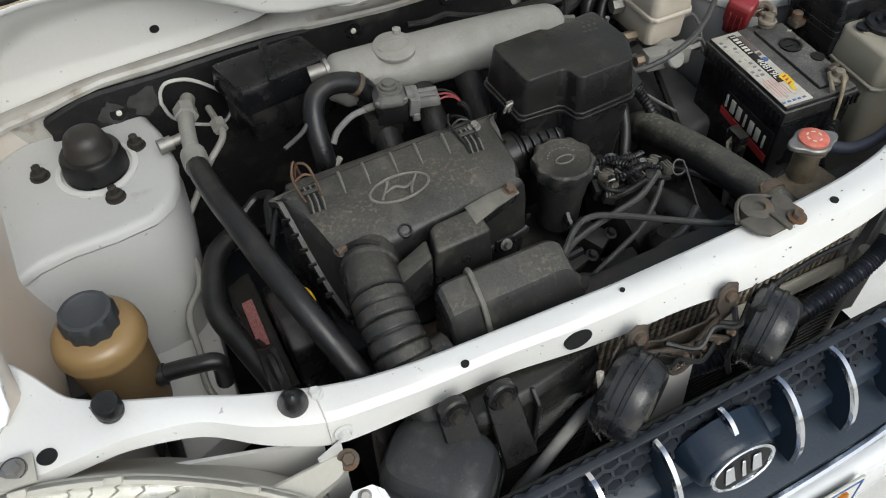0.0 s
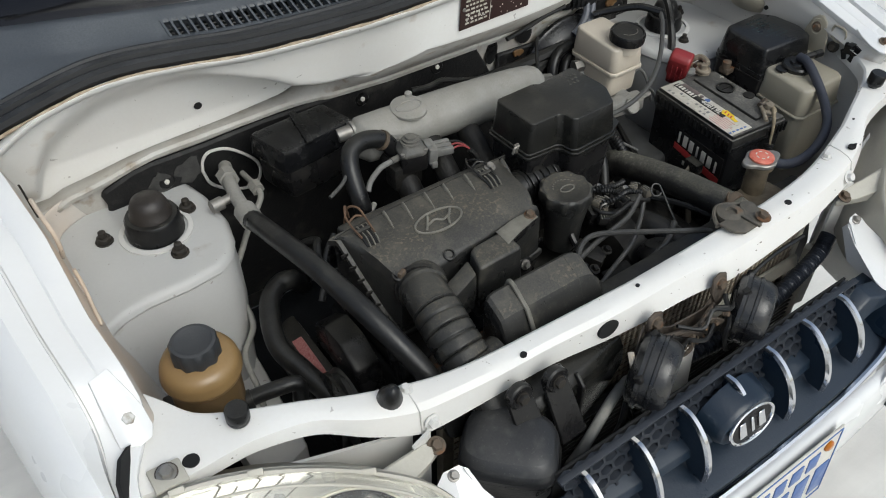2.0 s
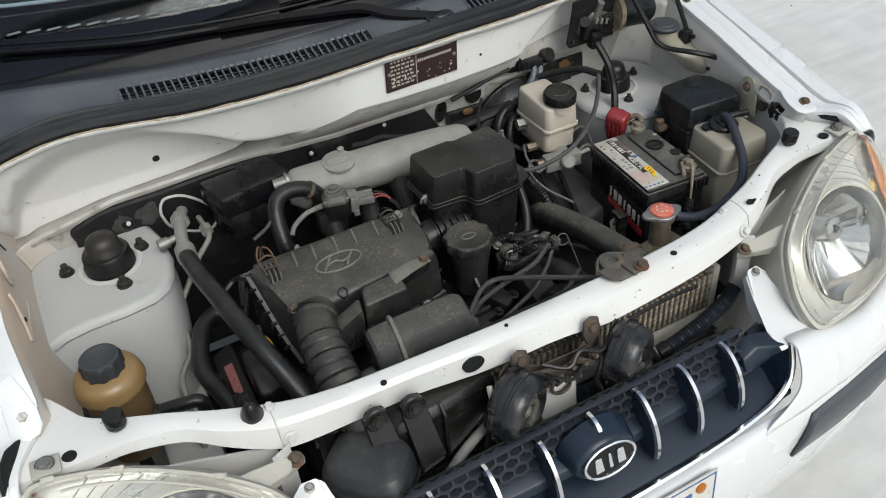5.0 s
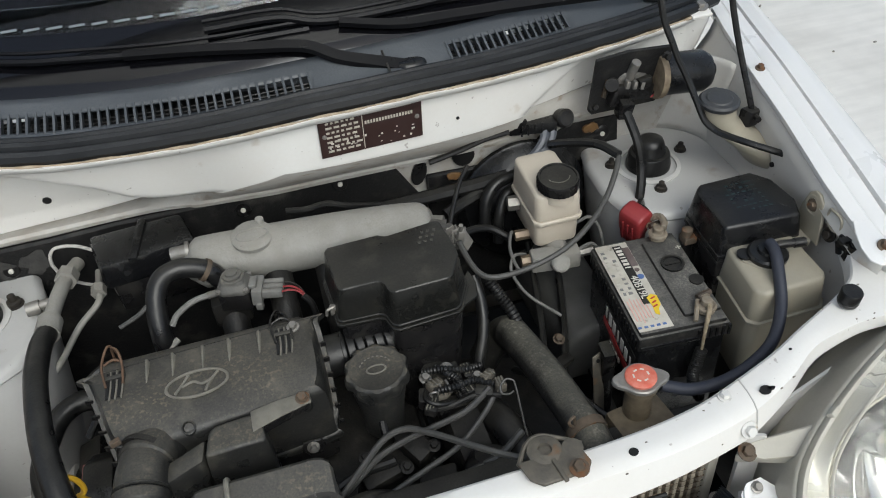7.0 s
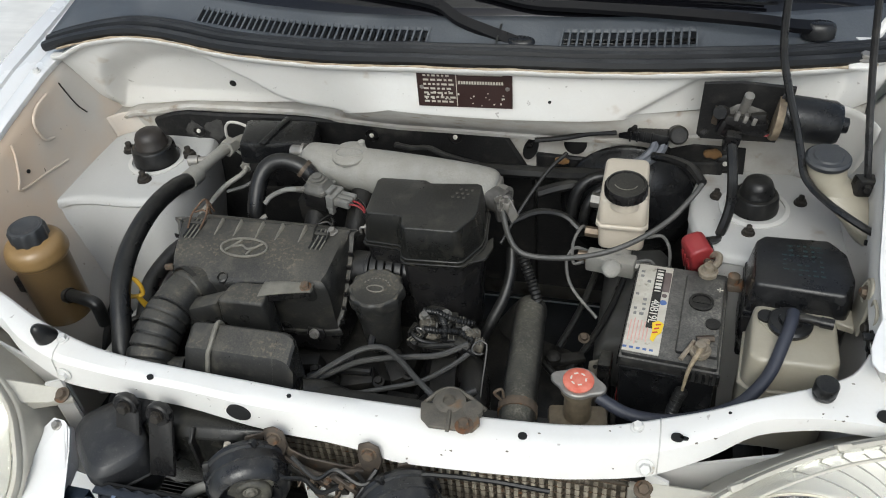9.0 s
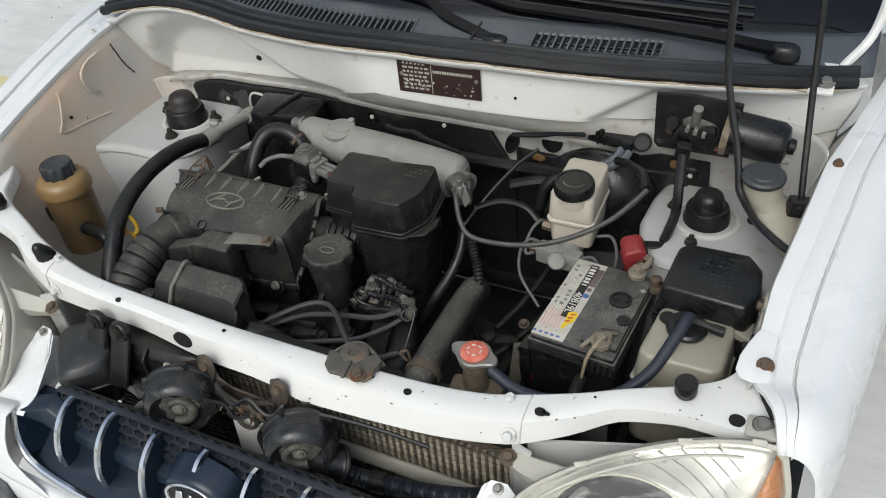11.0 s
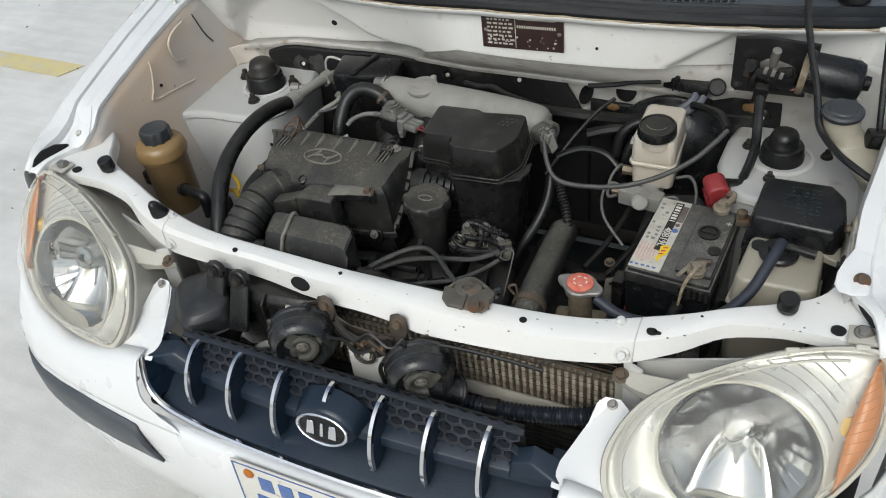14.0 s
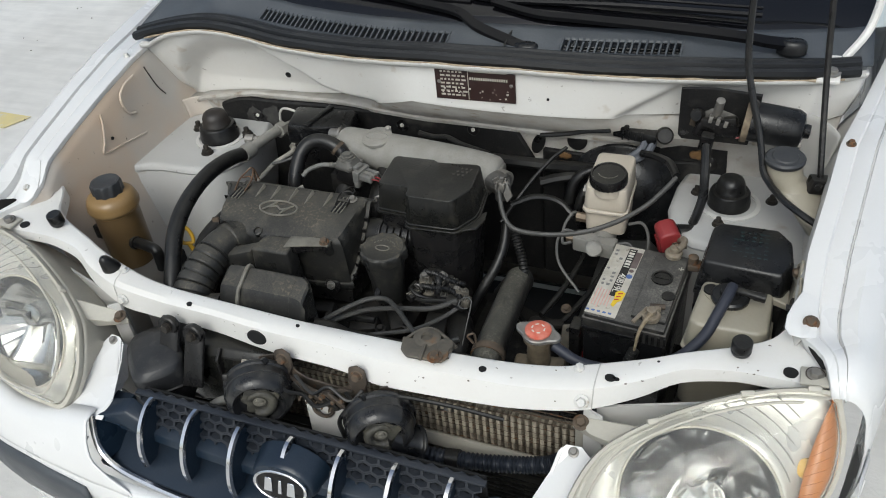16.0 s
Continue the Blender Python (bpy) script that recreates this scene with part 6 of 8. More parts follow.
hose = thing("ribbed_intake_hose", (-.29, .04, .69), "black ribbed rubber intake hose, dusty", "air hose")
HL = [(-.262, .13, .735), (-.278, .098, .748), (-.285, .055, .745), (-.288, .008, .728), (-.284, -.035, .700), (-.278, -.07, .660)]
part("hose", tube(HL, lambda u: .0310 + (.0016 - .0042 * max(0, math.cos(u * math.pi * 2 * 16)) ** 8 if .36 < u < .74 else .0) + (.003 if u < .2 else 0), 22, 40), DUSTY, hose, angle=70)
part("clamp", tube([(-.277, .110, .747), (-.2805, .103, .749)], .0345, 22), BLACK, hose)
part("clamp_screw", block((-.302, .112, .783), (.012, .006, .008), .001, (0, 0, 20)), RUSTY, hose)

res = thing("air_resonator", (-.17, .08, .70), "black moulded air resonator beside the cover", "air resonator")
part("chamber", prism([(-.214, .066), (-.206, .102), (-.196, .108), (-.150, .110), (-.136, .100), (-.134, .066)], .680, .775, .009, .006, 3, (.03, .10)), DUSTY, res)
part("wing", bevel(loft([[v3(p) for p in r] for r in ([(-.212, .070, .764), (-.206, .100, .766), (-.206, .102, .700), (-.212, .068, .700)], [(-.262, .058, .752), (-.258, .085, .756), (-.258, .088, .700), (-.262, .056, .700)])]), .006), DUSTY, res)
part("strap_ear", bevel(loft([[v3(p) for p in r] for r in ([(-.152, .082, .776), (-.152, .110, .778), (-.152, .110, .775), (-.152, .082, .773)], [(-.118, .094, .776), (-.118, .117, .777), (-.118, .117, .774), (-.118, .094, .773)], [(-.082, .104, .7735), (-.082, .121, .7745), (-.082, .121, .7715), (-.082, .104, .7705)])]), .001), PALEMARK, res, "flat steel strap")
part("strap_fold", slab([(-.150, .083, .775), (-.084, .1035, .773), (-.084, .1035, .764), (-.150, .083, .762)], (0, .003, 0)), BLACK, res)
bolt_head((-.091, .1115, .7745), (0, -.2, 1), .0065, RUSTY, res, 1.3)

fr = thing("front_resonator", (-.15, 0, .66), "dusty black plastic resonator box behind the crossmember", "air resonator")
PROF = [(.036, .640), (.037, .757), (.035, .762), (.030, .765), (.004, .7535), (-.002, .7495), (-.006, .7435), (-.031, .697), (-.034, .640)]
ends = ((-.2310, .80, .0), (-.2290, .90, .0), (-.2240, .975, .0), (-.2160, 1.0, .0), (-.150, 1.0, .0), (-.092, 1.0, .0), (-.0835, .985, -.002), (-.0775, .93, -.004), (-.0745, .84, -.006))
part("box", loft([[v3((x + (.006 * (y < -.005) if x > -.1 else 0), .004 + (y - .004) * k + dy, .700 + (z - .700) * k)) for y, z in PROF] for x, k, dy in ends]), DUSTY, fr, angle=19)
part("strap", tube([(-.1905, -.036, .685), (-.1905, -.034, .700), (-.1905, -.0095, .7445), (-.1900, .001, .7525), (-.1890, .028, .7675), (-.1885, .0375, .760), (-.1885, .039, .735)], .0034, 8, 5), PALEMARK, fr, "dusty moulded strap")
part("end_seam", loft([[v3((x, .004 + (y - .004) * 1.006, .700 + (z - .700) * 1.01)) for y, z in PROF] for x in (-.1005, -.0985)]), DUSTY, fr)
part("stub", tube([(-.236, -.005, .705), (-.262, -.010, .705)], .018, 14), DUSTY, fr)
part("outlet", tube([(-.07, .0, .69), (-.045, .01, .68), (-.02, .02, .655)], .016, 12), BLACK, fr)

oil = thing("oil_filler_cap", (-.004, .147, .70), "black scalloped oil filler cap on a tapered neck", "filler cap")
part("neck", lathe([(.026, -.10), (.029, -.055), (.033, -.030), (.0355, -.010), (.034, .0)], (.002, .136, .757), (0, 0, 1), 28), DUSTY, oil)
part("cap", lathe([(.034, -.014), (.0385, -.012), (.0398, -.005), (.0394, .002), (.0375, .0058), (.0340, .0070), (.031, .0055), (.0, .0055)], (.002, .138, .757), (0, -.03, 1), 80, (10, .0017, 1, 4)), DUSTY, oil)
part("cap_mark", ring_bar((.002, .136, .7628), (0, 0, 1), .012, .0065, .0012, 24, (0, 1, 0)), PALEMARK, oil)
part("cap_mark", join(*[block((.002 + .021 * math.cos(a), .136 + .021 * math.sin(a), .7628), (.0032, .0016, .001), .0002, (0, 0, math.degrees(a) + 90)) for a in np.linspace(.5, 2.6, 9)]), PALEMARK, oil, "small moulded bars")
part("spout", tube([(-.002, .122, .705), (-.004, .108, .690), (-.004, .098, .682)], .0055, 8), BLACK, oil)

# Square air box
ab = thing("air_box", (.06, .25, .60), "black square air box with a stepped clipped lid", "air box")
LID = [(-.018, .195), (.027, .195), (.033, .191), (.036, .174), (.043, .169), (.112, .171), (.119, .175), (.136, .208), (.137, .222), (.131, .279), (.124, .283), (.056, .276), (.046, .282), (-.022, .279), (-.027, .272), (-.023, .199)]


def lid_ring(grow, z, tilt=.02):
    """The lid's outline, grown outwards by metres, at a height that rises a little to the rear."""
    c = v3((.055, .228, 0))
    out = []
    for x, y in LID:
        d = v3((x, y, 0)) - c
        q = c + d * (1 + grow / d.length)
        out.append(v3((q.x, q.y, z + tilt * (y - .20))))
    return out


part("lid", bevel(loft([lid_ring(.005, .796), lid_ring(-.002, .8495)]), .0036, 3, 12), WORNBLACK, ab, angle=24)
part("rim", bevel(loft([lid_ring(.004, .7895), lid_ring(.0085, .7895), lid_ring(.0090, .7925), lid_ring(.0085, .7945), lid_ring(.004, .7945)]), .0005, 1), WORNBLACK, ab, "upper joint lip")
part("rim", bevel(loft([lid_ring(.004, .7965), lid_ring(.0065, .7965), lid_ring(.0068, .7985), lid_ring(.0055, .8002), lid_ring(.003, .8002)]), .0005, 1), WORNBLACK, ab)
part("rim_corner", prism([(.118, .170), (.150, .186), (.156, .212), (.152, .236), (.136, .214)], .788, .7935, .002), WORNBLACK, ab, "wide lip at one corner")
part("lower_box", bevel(loft([lid_ring(.003, .791), lid_ring(-.012, .60)]), .004, 2, 12), BLACK, ab, angle=24)
part("lid_dots", join(*[lathe([(.0028, 0), (.0020, .001), (0, .001)], (.094 + .008 * (k % 3) + .004 * (k // 3), .246 + .009 * (k // 3), .8500 + .00018 * (k // 3)), (0, 0, 1), 8) for k in range(9)]), DUSTY, ab, "moulded dots")
part("bellows", tube([(-.060, .203, .733), (-.02, .202, .735), (.034, .207, .734)], lambda u: .028 + (.0010 - .005 * max(0, math.cos(u * 2 * math.pi * 9)) ** 10 if u > .38 else 0), 18, 60), RUBBER, ab, "black bellows to the cover")
part("side_clip", join(block((-.030, .217, .800), (.010, .006, .016), .002), tube([(-.03, .213, .808), (-.038, .212, .806), (-.040, .214, .796)], .002, 6)), STEEL, ab)

# Intake manifold
man = thing("intake_manifold", (-.05, .38, .72), "dull cast aluminium intake manifold", "manifold")
ML = [(-.208, .398, .775), (-.18, .395, .778), (-.12, .387, .781), (-.04, .378, .783), (.03, .370, .783), (.085, .364, .781), (.118, .361, .777), (.132, .360, .774)]
part("plenum", tube(ML, lambda u: .037 * min(1, .55 + 4 * u) * (1 - .45 * max(0, (u - .82) / .18) ** 2), 24, 8), ALU, man, angle=60)
part("boss", lathe([(.029, -.006), (.029, -.0015), (.027, .0), (.0, .0002)], (-.112, .380, .8185), (.0, -.12, 1), 28), ALU, man, "round raised boss")
part("boss_mark", ring_bar((-.112, .3800, .8190), (0, -.12, 1), .022, .011, .0011, 28, (0, 1, 0)), ALU, man)
for x in (-.16, -.09, -.02, .05):
    part("runner", tube([(x, .375, .765), (x, .335, .745), (x, .295, .712), (x, .28, .685)], .019, 14), GREASE, man, "cast runner")
part("end_flange", join(block((.134, .356, .777), (.012, .046, .044), .008), cyl((.134, .352, .780), (.150, .345, .780), .018)), material("grimy_flange", (.20, .19, .17), .6, .3, second=(.10, .095, .085), scale=50, spots=.9), man)
part("stub", join(cyl((-.201, .402, .797), (-.225, .406, .794), .011), cyl((-.205, .402, .797), (-.200, .402, .797), .015)), STEEL, man, "hose stub")
part("nub", lathe([(.006, 0), (.006, .014), (.003, .016)], (-.098, .402, .812), (0, 0, 1), 10), ALU, man)
THROTTLE = material("dirty_cast_metal", (.12, .115, .105), .6, .3, second=(.06, .056, .05), scale=60, spots=.9, bump=.4)
thr = thing("throttle_body", (.15, .32, .74), "grey throttle body with its cable drum", "throttle")
part("body", join(cyl((.120, .345, .782), (.150, .335, .778), .020), block((.150, .322, .778), (.028, .026, .036), .005, (0, 0, 20))), THROTTLE, thr)
part("drum", lathe([(.0, -.004), (.011, -.004), (.013, 0), (.011, .004), (.0, .004)], (.155, .300, .800), (.3, -1, .4), 20), THROTTLE, thr, "cable drum")
part("spring", tube([(.145 + .0018 * k, .300 + .009 * math.sin(k * 1.9), .806 + .009 * math.cos(k * 1.9)) for k in range(14)], .0015, 6, 4), STEEL, thr)
part("spring", tube([(.150 + .0006 * k, .296 + .006 * math.sin(k * 1.9), .784 + .0022 * k + .002 * math.cos(k * 1.9)) for k in range(14)], .0013, 6, 4), STEEL, thr)
part("link_plate", slab([(.140, .298, .812), (.152, .296, .822), (.160, .296, .800), (.150, .297, .790)], (0, .002, 0), .0006), STEEL, thr)
part("cable_stop", join(block((.160, .290, .806), (.010, .010, .018), .002, (0, 10, 0)), cyl((.160, .290, .812), (.161, .288, .826), .003)), STEEL, thr)
part("lever", slab([(.150, .292, .815), (.165, .294, .818), (.178, .290, .790), (.168, .288, .776)], (0, .003, 0), .001), STEEL, thr)

can = thing("vacuum_canister", (-.26, .44, .73), "black moulded plastic canister on the firewall", "canister")
part("body", prism([(-.342, .476), (-.205, .486), (-.186, .412), (-.322, .394)], .765, .808, .008, .004), CLEANBLACK, can)
part("lower_body", prism([(-.330, .472), (-.208, .480), (-.190, .415), (-.312, .400)], .715, .766, .006, -.002), BLACK, can)
part("band", block((-.268, .440, .809), (.012, .088, .006), .002, (0, 0, -9)), CLEANBLACK, can)
part("bracket", block((-.24, .482, .77), (.04, .06, .03), .004), BLACK, can)

lh = thing("breather_hose", (-.22, .31, .76), "black rubber hose bent over towards the manifold", "hose")
part("hose", tube([(-.250, .278, .700), (-.254, .294, .750), (-.2510, .322, .788), (-.240, .342, .806), (-.219, .350, .812), (-.195, .351, .808), (-.176, .349, .797), (-.164, .346, .778)], .0138, 14), RUBBER, lh)
part("clamp", tube([(-.184, .350, .803), (-.179, .3495, .799)], .0158, 14), RUSTY, lh, "rusty spring clamp")
PLUGGREY = material("dull_grey_plug", (.12, .118, .11), .5, second=(.10, .096, .09), scale=60)
val = thing("idle_valve", (-.145, .325, .77), "grey and black solenoid valve with a wired plug", "solenoid valve")
VALVEGREY = material("dusty_grey_casting", (.070, .069, .064), .55, second=(.115, .109, .096), scale=60, spots=.9, bump=.3, dust=DUST, dust_amount=.4)
PALEPLUG = material("pale_grey_plug", (.175, .175, .165), .5, second=(.115, .11, .10), scale=70, spots=.9, dust=DUST, dust_amount=.2)
VT = pose(-.148, .322, .772, 0, 0, -14)


def on_valve(bm):
    bmesh.ops.transform(bm, matrix=VT, verts=bm.verts)
    return bm


part("body", on_valve(block((0, 0, -.002), (.042, .036, .030), .003)), BLACK, val, "black coil body")
part("top", on_valve(join(bevel(loft([[v3((x * w, y * w, z)) for x, y in ((-.022, -.014), (-.014, -.020), (.014, -.020), (.022, -.014), (.022, .014), (.014, .020), (-.014, .020), (-.022, .014))] for w, z in ((1.0, .012), (.98, .019), (.72, .026), (.70, .030))]), .001, 1),
     lathe([(.0155, .028), (.0155, .031), (.0125, .0315), (.0125, .035), (.0085, .0355), (.0080, .039), (.0, .040)], (0, 0, 0), (0, 0, 1), 22))), VALVEGREY, val, "stepped grey valve head")
for x, y in ((-.018, -.016), (-.018, .016), (.018, -.016), (.018, .016)):
    part("corner_screw", on_valve(lathe([(.0035, 0), (.0035, .004), (.0, .0045)], (x, y, .017), (0, 0, 1), 8)), STEEL, val)
plug = part("plug", on_valve(join(block((.030, -.002, .004), (.014, .034, .026), .002, (0, 6, 0)), block((.026, -.002, .019), (.010, .020, .007), .0015), block((.031, -.016, -.010), (.010, .010, .012), .002))), PALEPLUG, val, "pale grey plug")
part("plug_barrel", on_valve(join(*[block((.050, -.012 + .010 * k, .006), (.028, .0075, .012), .0015) for k in range(3)])), PALEPLUG, plug)
for k, m in enumerate((RED, RED, BLACK)):
    part("wire", on_valve(tube([(.062, -.012 + .010 * k, .007), (.074, -.010 + .007 * k, .008), (.086, -.010 + .004 * k, .003), (.096, -.014, -.008)], .0015, 5)), m, val)
part("wire_sleeve", on_valve(tube([(.090, -.012, -.002), (.100, -.016, -.014), (.106, -.024, -.040)], .0045, 8)), RUBBER, val, "black wire sleeve")
part("base", block((-.160, .325, .748), (.05, .03, .04), .004), GREASE, val)
part("spigot", cyl((-.168, .322, .781), (-.186, .318, .783), .0050), VALVEGREY, val)
part("thin_hose", tube([(-.184, .3185, .783), (-.205, .316, .781), (-.228, .308, .772), (-.238, .300, .762)], .0042, 8), PALEPLUG, val, "pale thin hose")

# ---- air conditioning pipes, steering reservoir, left side ----
ac = thing("refrigerant_hose", (-.40, .40, .70), "thick black refrigerant hose with grey aluminium fittings", "refrigerant hose")
part("hose", tube([(-.402, .352, .757), (-.402, .310, .772), (-.398, .250, .785), (-.390, .190, .790), (-.380, .130, .785), (-.366, .075, .768), (-.345, .020, .730), (-.330, -.02, .690), (-.325, -.04, .64)], .0145, 14), RUBBER, ac)
part("fitting", tube([(-.375, .505, .742), (-.384, .475, .748), (-.392, .44, .752), (-.398, .40, .754), (-.402, .352, .757)], .0105, 14), ALU, ac, "grey aluminium fitting")
part("ferrule", tube([(-.4005, .375, .755), (-.402, .345, .758)], lambda u: .0165 + .0015 * math.sin(u * 6.28 * 3), 16, 10), ALU, ac, "ringed ferrule")
part("nut", lathe([(.016, -.010), (.016, .010)], (-.386, .468, .749), (-.1, -1, .1), 6), ALU, ac)
part("service_port", join(cyl((-.394, .418, .753), (-.424, .414, .752), .007), cyl((-.418, .4145, .752), (-.436, .412, .752), .010)), STEEL, ac, "service port cap")
part("thin_pipe", tube([(-.352, .500, .722), (-.350, .462, .722), (-.352, .436, .716), (-.382, .4125, .700), (-.411, .393, .672), (-.444, .360, .642), (-.449, .300, .612), (-.478, .278, .580), (-.484, .230, .555), (-.490, .19, .53), (-.47, .15, .48)], .0048, 10), ALU, ac, "thin bare pipe")
part("pipe_nut", lathe([(.011, -.008), (.011, .008)], (-.350, .455, .722), (0, -1, -.1), 6), ALU, ac)
PLATE = curve_points([(-.410, .506, .748), (-.406, .506, .766), (-.393, .506, .777), (-.363, .506, .770), (-.328, .506, .737), (-.319, .506, .712), (-.328, .506, .690), (-.345, .506, .686), (-.375, .506, .697), (-.402, .506, .720), (-.410, .506, .748)], 4)
part("wall_plate", tube(PLATE, .0026, 8, 1, False), APRON, ac, "white rimmed wall plate")
part("wall_rubber", slab([q + v3((0, .002, 0)) for q in PLATE[:-1]], (0, .003, 0)), RUBBER, ac)
g2 = thing("steering_hose", (-.46, .16, .60), "black steering fluid hose curving down", "hose")
part("hose", tube([(-.350, .33, .61), (-.374, .310, .652), (-.399, .304, .658), (-.426, .280, .652), (-.4446, .222, .634), (-.432, .171, .619), (-.4156, .115, .60), (-.40, .05, .57)], .0150, 14), RUBBER, g2)

ps = thing("steering_fluid_reservoir", (-.560, .145, .66), "amber plastic steering fluid reservoir with a black ribbed cap", "fluid reservoir")
P0 = (-.566, .146, .66)
part("lower_body", lathe([(.040, -.04), (.0415, -.03), (.0420, .02), (.0425, .082)], P0, (0, 0, 1), 36), TANDARK, ps, "dark fluid showing through")
part("upper_body", lathe([(.0425, .078), (.0435, .081), (.0465, .0835), (.0480, .087), (.0485, .0925), (.0470, .0965), (.0472, .099), (.0460, .104), (.0430, .110), (.0370, .1145), (.028, .117), (.0, .117)], P0, (0, 0, 1), 40), TAN, ps)
part("seam", lathe([(.0420, .0790), (.0445, .0800), (.0445, .0815), (.0420, .0825)], P0, (0, 0, 1), 40), TAN, ps)
part("cap", lathe([(.028, .112), (.0280, .114), (.0280, .136), (.0262, .140), (.0222, .1405), (.0202, .139), (.0, .139)], P0, (0, 0, 1), 60, (10, .0013, 1, 2)), CAPBLACK, ps, "black ribbed screw cap")
part("spigot", tube([(-.566, .130, .668), (-.556, .128, .671), (-.540, .128, .676)], .012, 12), BLACK, ps)
part("return_hose", tube([(-.556, .128, .672), (-.535, .128, .677), (-.510, .123, .681), (-.485, .116, .684), (-.470, .113, .683), (-.464, .111, .674), (-.466, .112, .640)], .0105, 12), RUBBER, ps, "black return hose")
part("hose_clamp", tube([(-.530, .1265, .678), (-.522, .1250, .679)], .0130, 12), BLACK, ps)
part("bracket", block((-.600, .146, .69), (.035, .05, .03), .003), BLACK, ps)
dp = thing("oil_dipstick", (-.352, .080, .70), "yellow plastic dipstick loop handle", "dipstick")
DP, DU, DV = v3((-.3575, .0885, .752)), v3((.76, .60, -.25)), v3((-.15, .25, .95))
part("loop", tube([DP + DU * (.0105 * math.sin(a)) + DV * (-.0150 * math.cos(a) + .003 * math.cos(2 * a)) for a in np.linspace(0, 2 * math.pi, 13)], .0034, 8, 4), YELLOW, dp)
part("stem", cyl(DP - DV * .032 + DU * .010, DP - DV * .010, .0048, .0034), YELLOW, dp, "yellow stem")
part("tube", cyl((-.338, .062, .60), DP - DV * .030 + DU * .010, .005), BLACK, dp)

# ---- battery and the things beside it ----
bat = thing("battery", (.4105, .191, .53), "black car battery with worn white label and red side stripe", "battery")
BM = pose(.4105, .191, .727, 0, 0, -4.5)


def put(bm, m=None):
    bmesh.ops.transform(bm, matrix=BM @ (m or Matrix()), verts=bm.verts)
    return bm


part("case", put(block((0, 0, -.118), (.121, .182, .180), .005)), CLEANBLACK, bat, "black case")
lid = part("lid", put(bevel(join(block((0, 0, -.016), (.127, .187, .024), .003), block((0, 0, -.003), (.120, .180, .010), .003)), 0)), BATLID, bat, "dusty black lid")
part("lid_step", put(block((.032, .0, .002), (.052, .150, .010), .003)), BATLID, bat, "raised dusty lid middle")
for k in range(18):
    part("lid_rib", put(block((-.0637, -.085 + .010 * k, -.018), (.003, .004, .016), .0006)), BLACK, bat)
for k in range(6):
    part("lid_rib", put(block((.020 + .0085 * k, -.0937, -.016), (.004, .004, .018), .0006)), BLACK, bat)
part("front_ledge", put(block((-.018, -.0935, -.022), (.085, .004, .006), .001)), CLEANBLACK, bat)
DIRTYLABEL = material("soiled_white_label", (.52, .495, .435), .5, second=(.38, .35, .29), scale=45, spots=.9, bump=.03, grime=(.16, .14, .11), grime_at=.62, grime_scale=55)
INK = material("grey_label_ink", (.13, .13, .13), .5, second=(.3, .29, .27), scale=200, bump=0)
FADEDBROWN = material("faded_brown_print", (.10, .075, .07), .45, second=(.16, .13, .12), scale=60, bump=0)
lb = part("top_label", put(block((-.037, .000, .0025), (.047, .172, .0012), .0003)), DIRTYLABEL, bat, "worn white printed label")
part("label_panel", put(block((-.0300, .020, .0034), (.0125, .120, .0010), .0002)), BLACK, lb, "black printed panel")
part("label_panel", put(block((-.0195, .054, .0034), (.0105, .040, .0010), .0002)), FADEDBROWN, lb, "faded brown panel")
rl = random.Random(21)
for col, x in enumerate((-.0545, -.0440)):
    for k in range(10):
        if rl.random() < .85:
            part("label_bar", put(block((x + rl.uniform(-.0012, .0012), .070 - .0095 * k, .0034), (rl.uniform(.003, .0065), rl.uniform(.003, .0055), .0006), .0001)), INK if rl.random() < .6 else LAMPBODY, lb, "small grey printed bar")
for k in range(6):
    part("label_bar", put(block((-.0560 + .0046 * k, -.050 + rl.uniform(-.004, .004), .0034), (.0016, rl.uniform(.026, .044), .0006), .0001)), PINK, lb, "thin red printed line")
part("label_spot", put(lathe([(.0048, 0), (.0048, .001), (0, .001)], (-.0195, .012, .0028), (0, 0, 1), 20)), LABELBLUE, lb, "blue round mark")
part("label_spot", put(lathe([(.0036, 0), (.0036, .001), (0, .001)], (-.0195, .026, .0028), (0, 0, 1), 16)), FADEDBROWN, lb, "brown round mark")
star = part("yellow_sticker", put(slab([(-.0285, -.030, .0033), (-.0205, -.024, .0033), (-.0135, -.029, .0033), (-.0150, -.046, .0033), (-.0200, -.052, .0033), (-.0230, -.064, .0033), (-.0280, -.060, .0033), (-.0265, -.046, .0033)], (0, 0, .0007))), LABELYELLOW, lb, "yellow sticker")
for k in range(3):
    part("sticker_bar", put(block((-.0205 - .0012 * k, -.032 - .0075 * k, .0043), (.0070, .0024, .0005), .0001, (0, 0, 22))), LABELRED, star, "small red bar")
for k in range(5):
    part("label_bar", put(block((-.0575 + .0085 * k, -.0795, .0034), (.0050, .0035, .0006), .0001)), LABELBLUE, lb, "small blue printed bar")
for k in range(7):
    part("brand_bar", put(block((-.0300, .075 - .0070 * k, .0042), (.0085, .0046 if k % 3 else .0020, .0005), .0001)), WHITE, lb, "plain white bar")


def lettering(name, text, size, m, mat_, parent, label=""):
    cu = bpy.data.curves.new(name, "FONT")
    cu.body, cu.size, cu.extrude, cu.align_x, cu.align_y = text, size, .0003, "CENTER", "CENTER"
    ob = bpy.data.objects.new("t", cu)
    me = bpy.data.meshes.new_from_object(ob)
    b = bmesh.new()
    b.from_mesh(me)
    bpy.data.objects.remove(ob)
    bmesh.ops.transform(b, matrix=m, verts=b.verts)
    return part(name, b, mat_, parent, label)


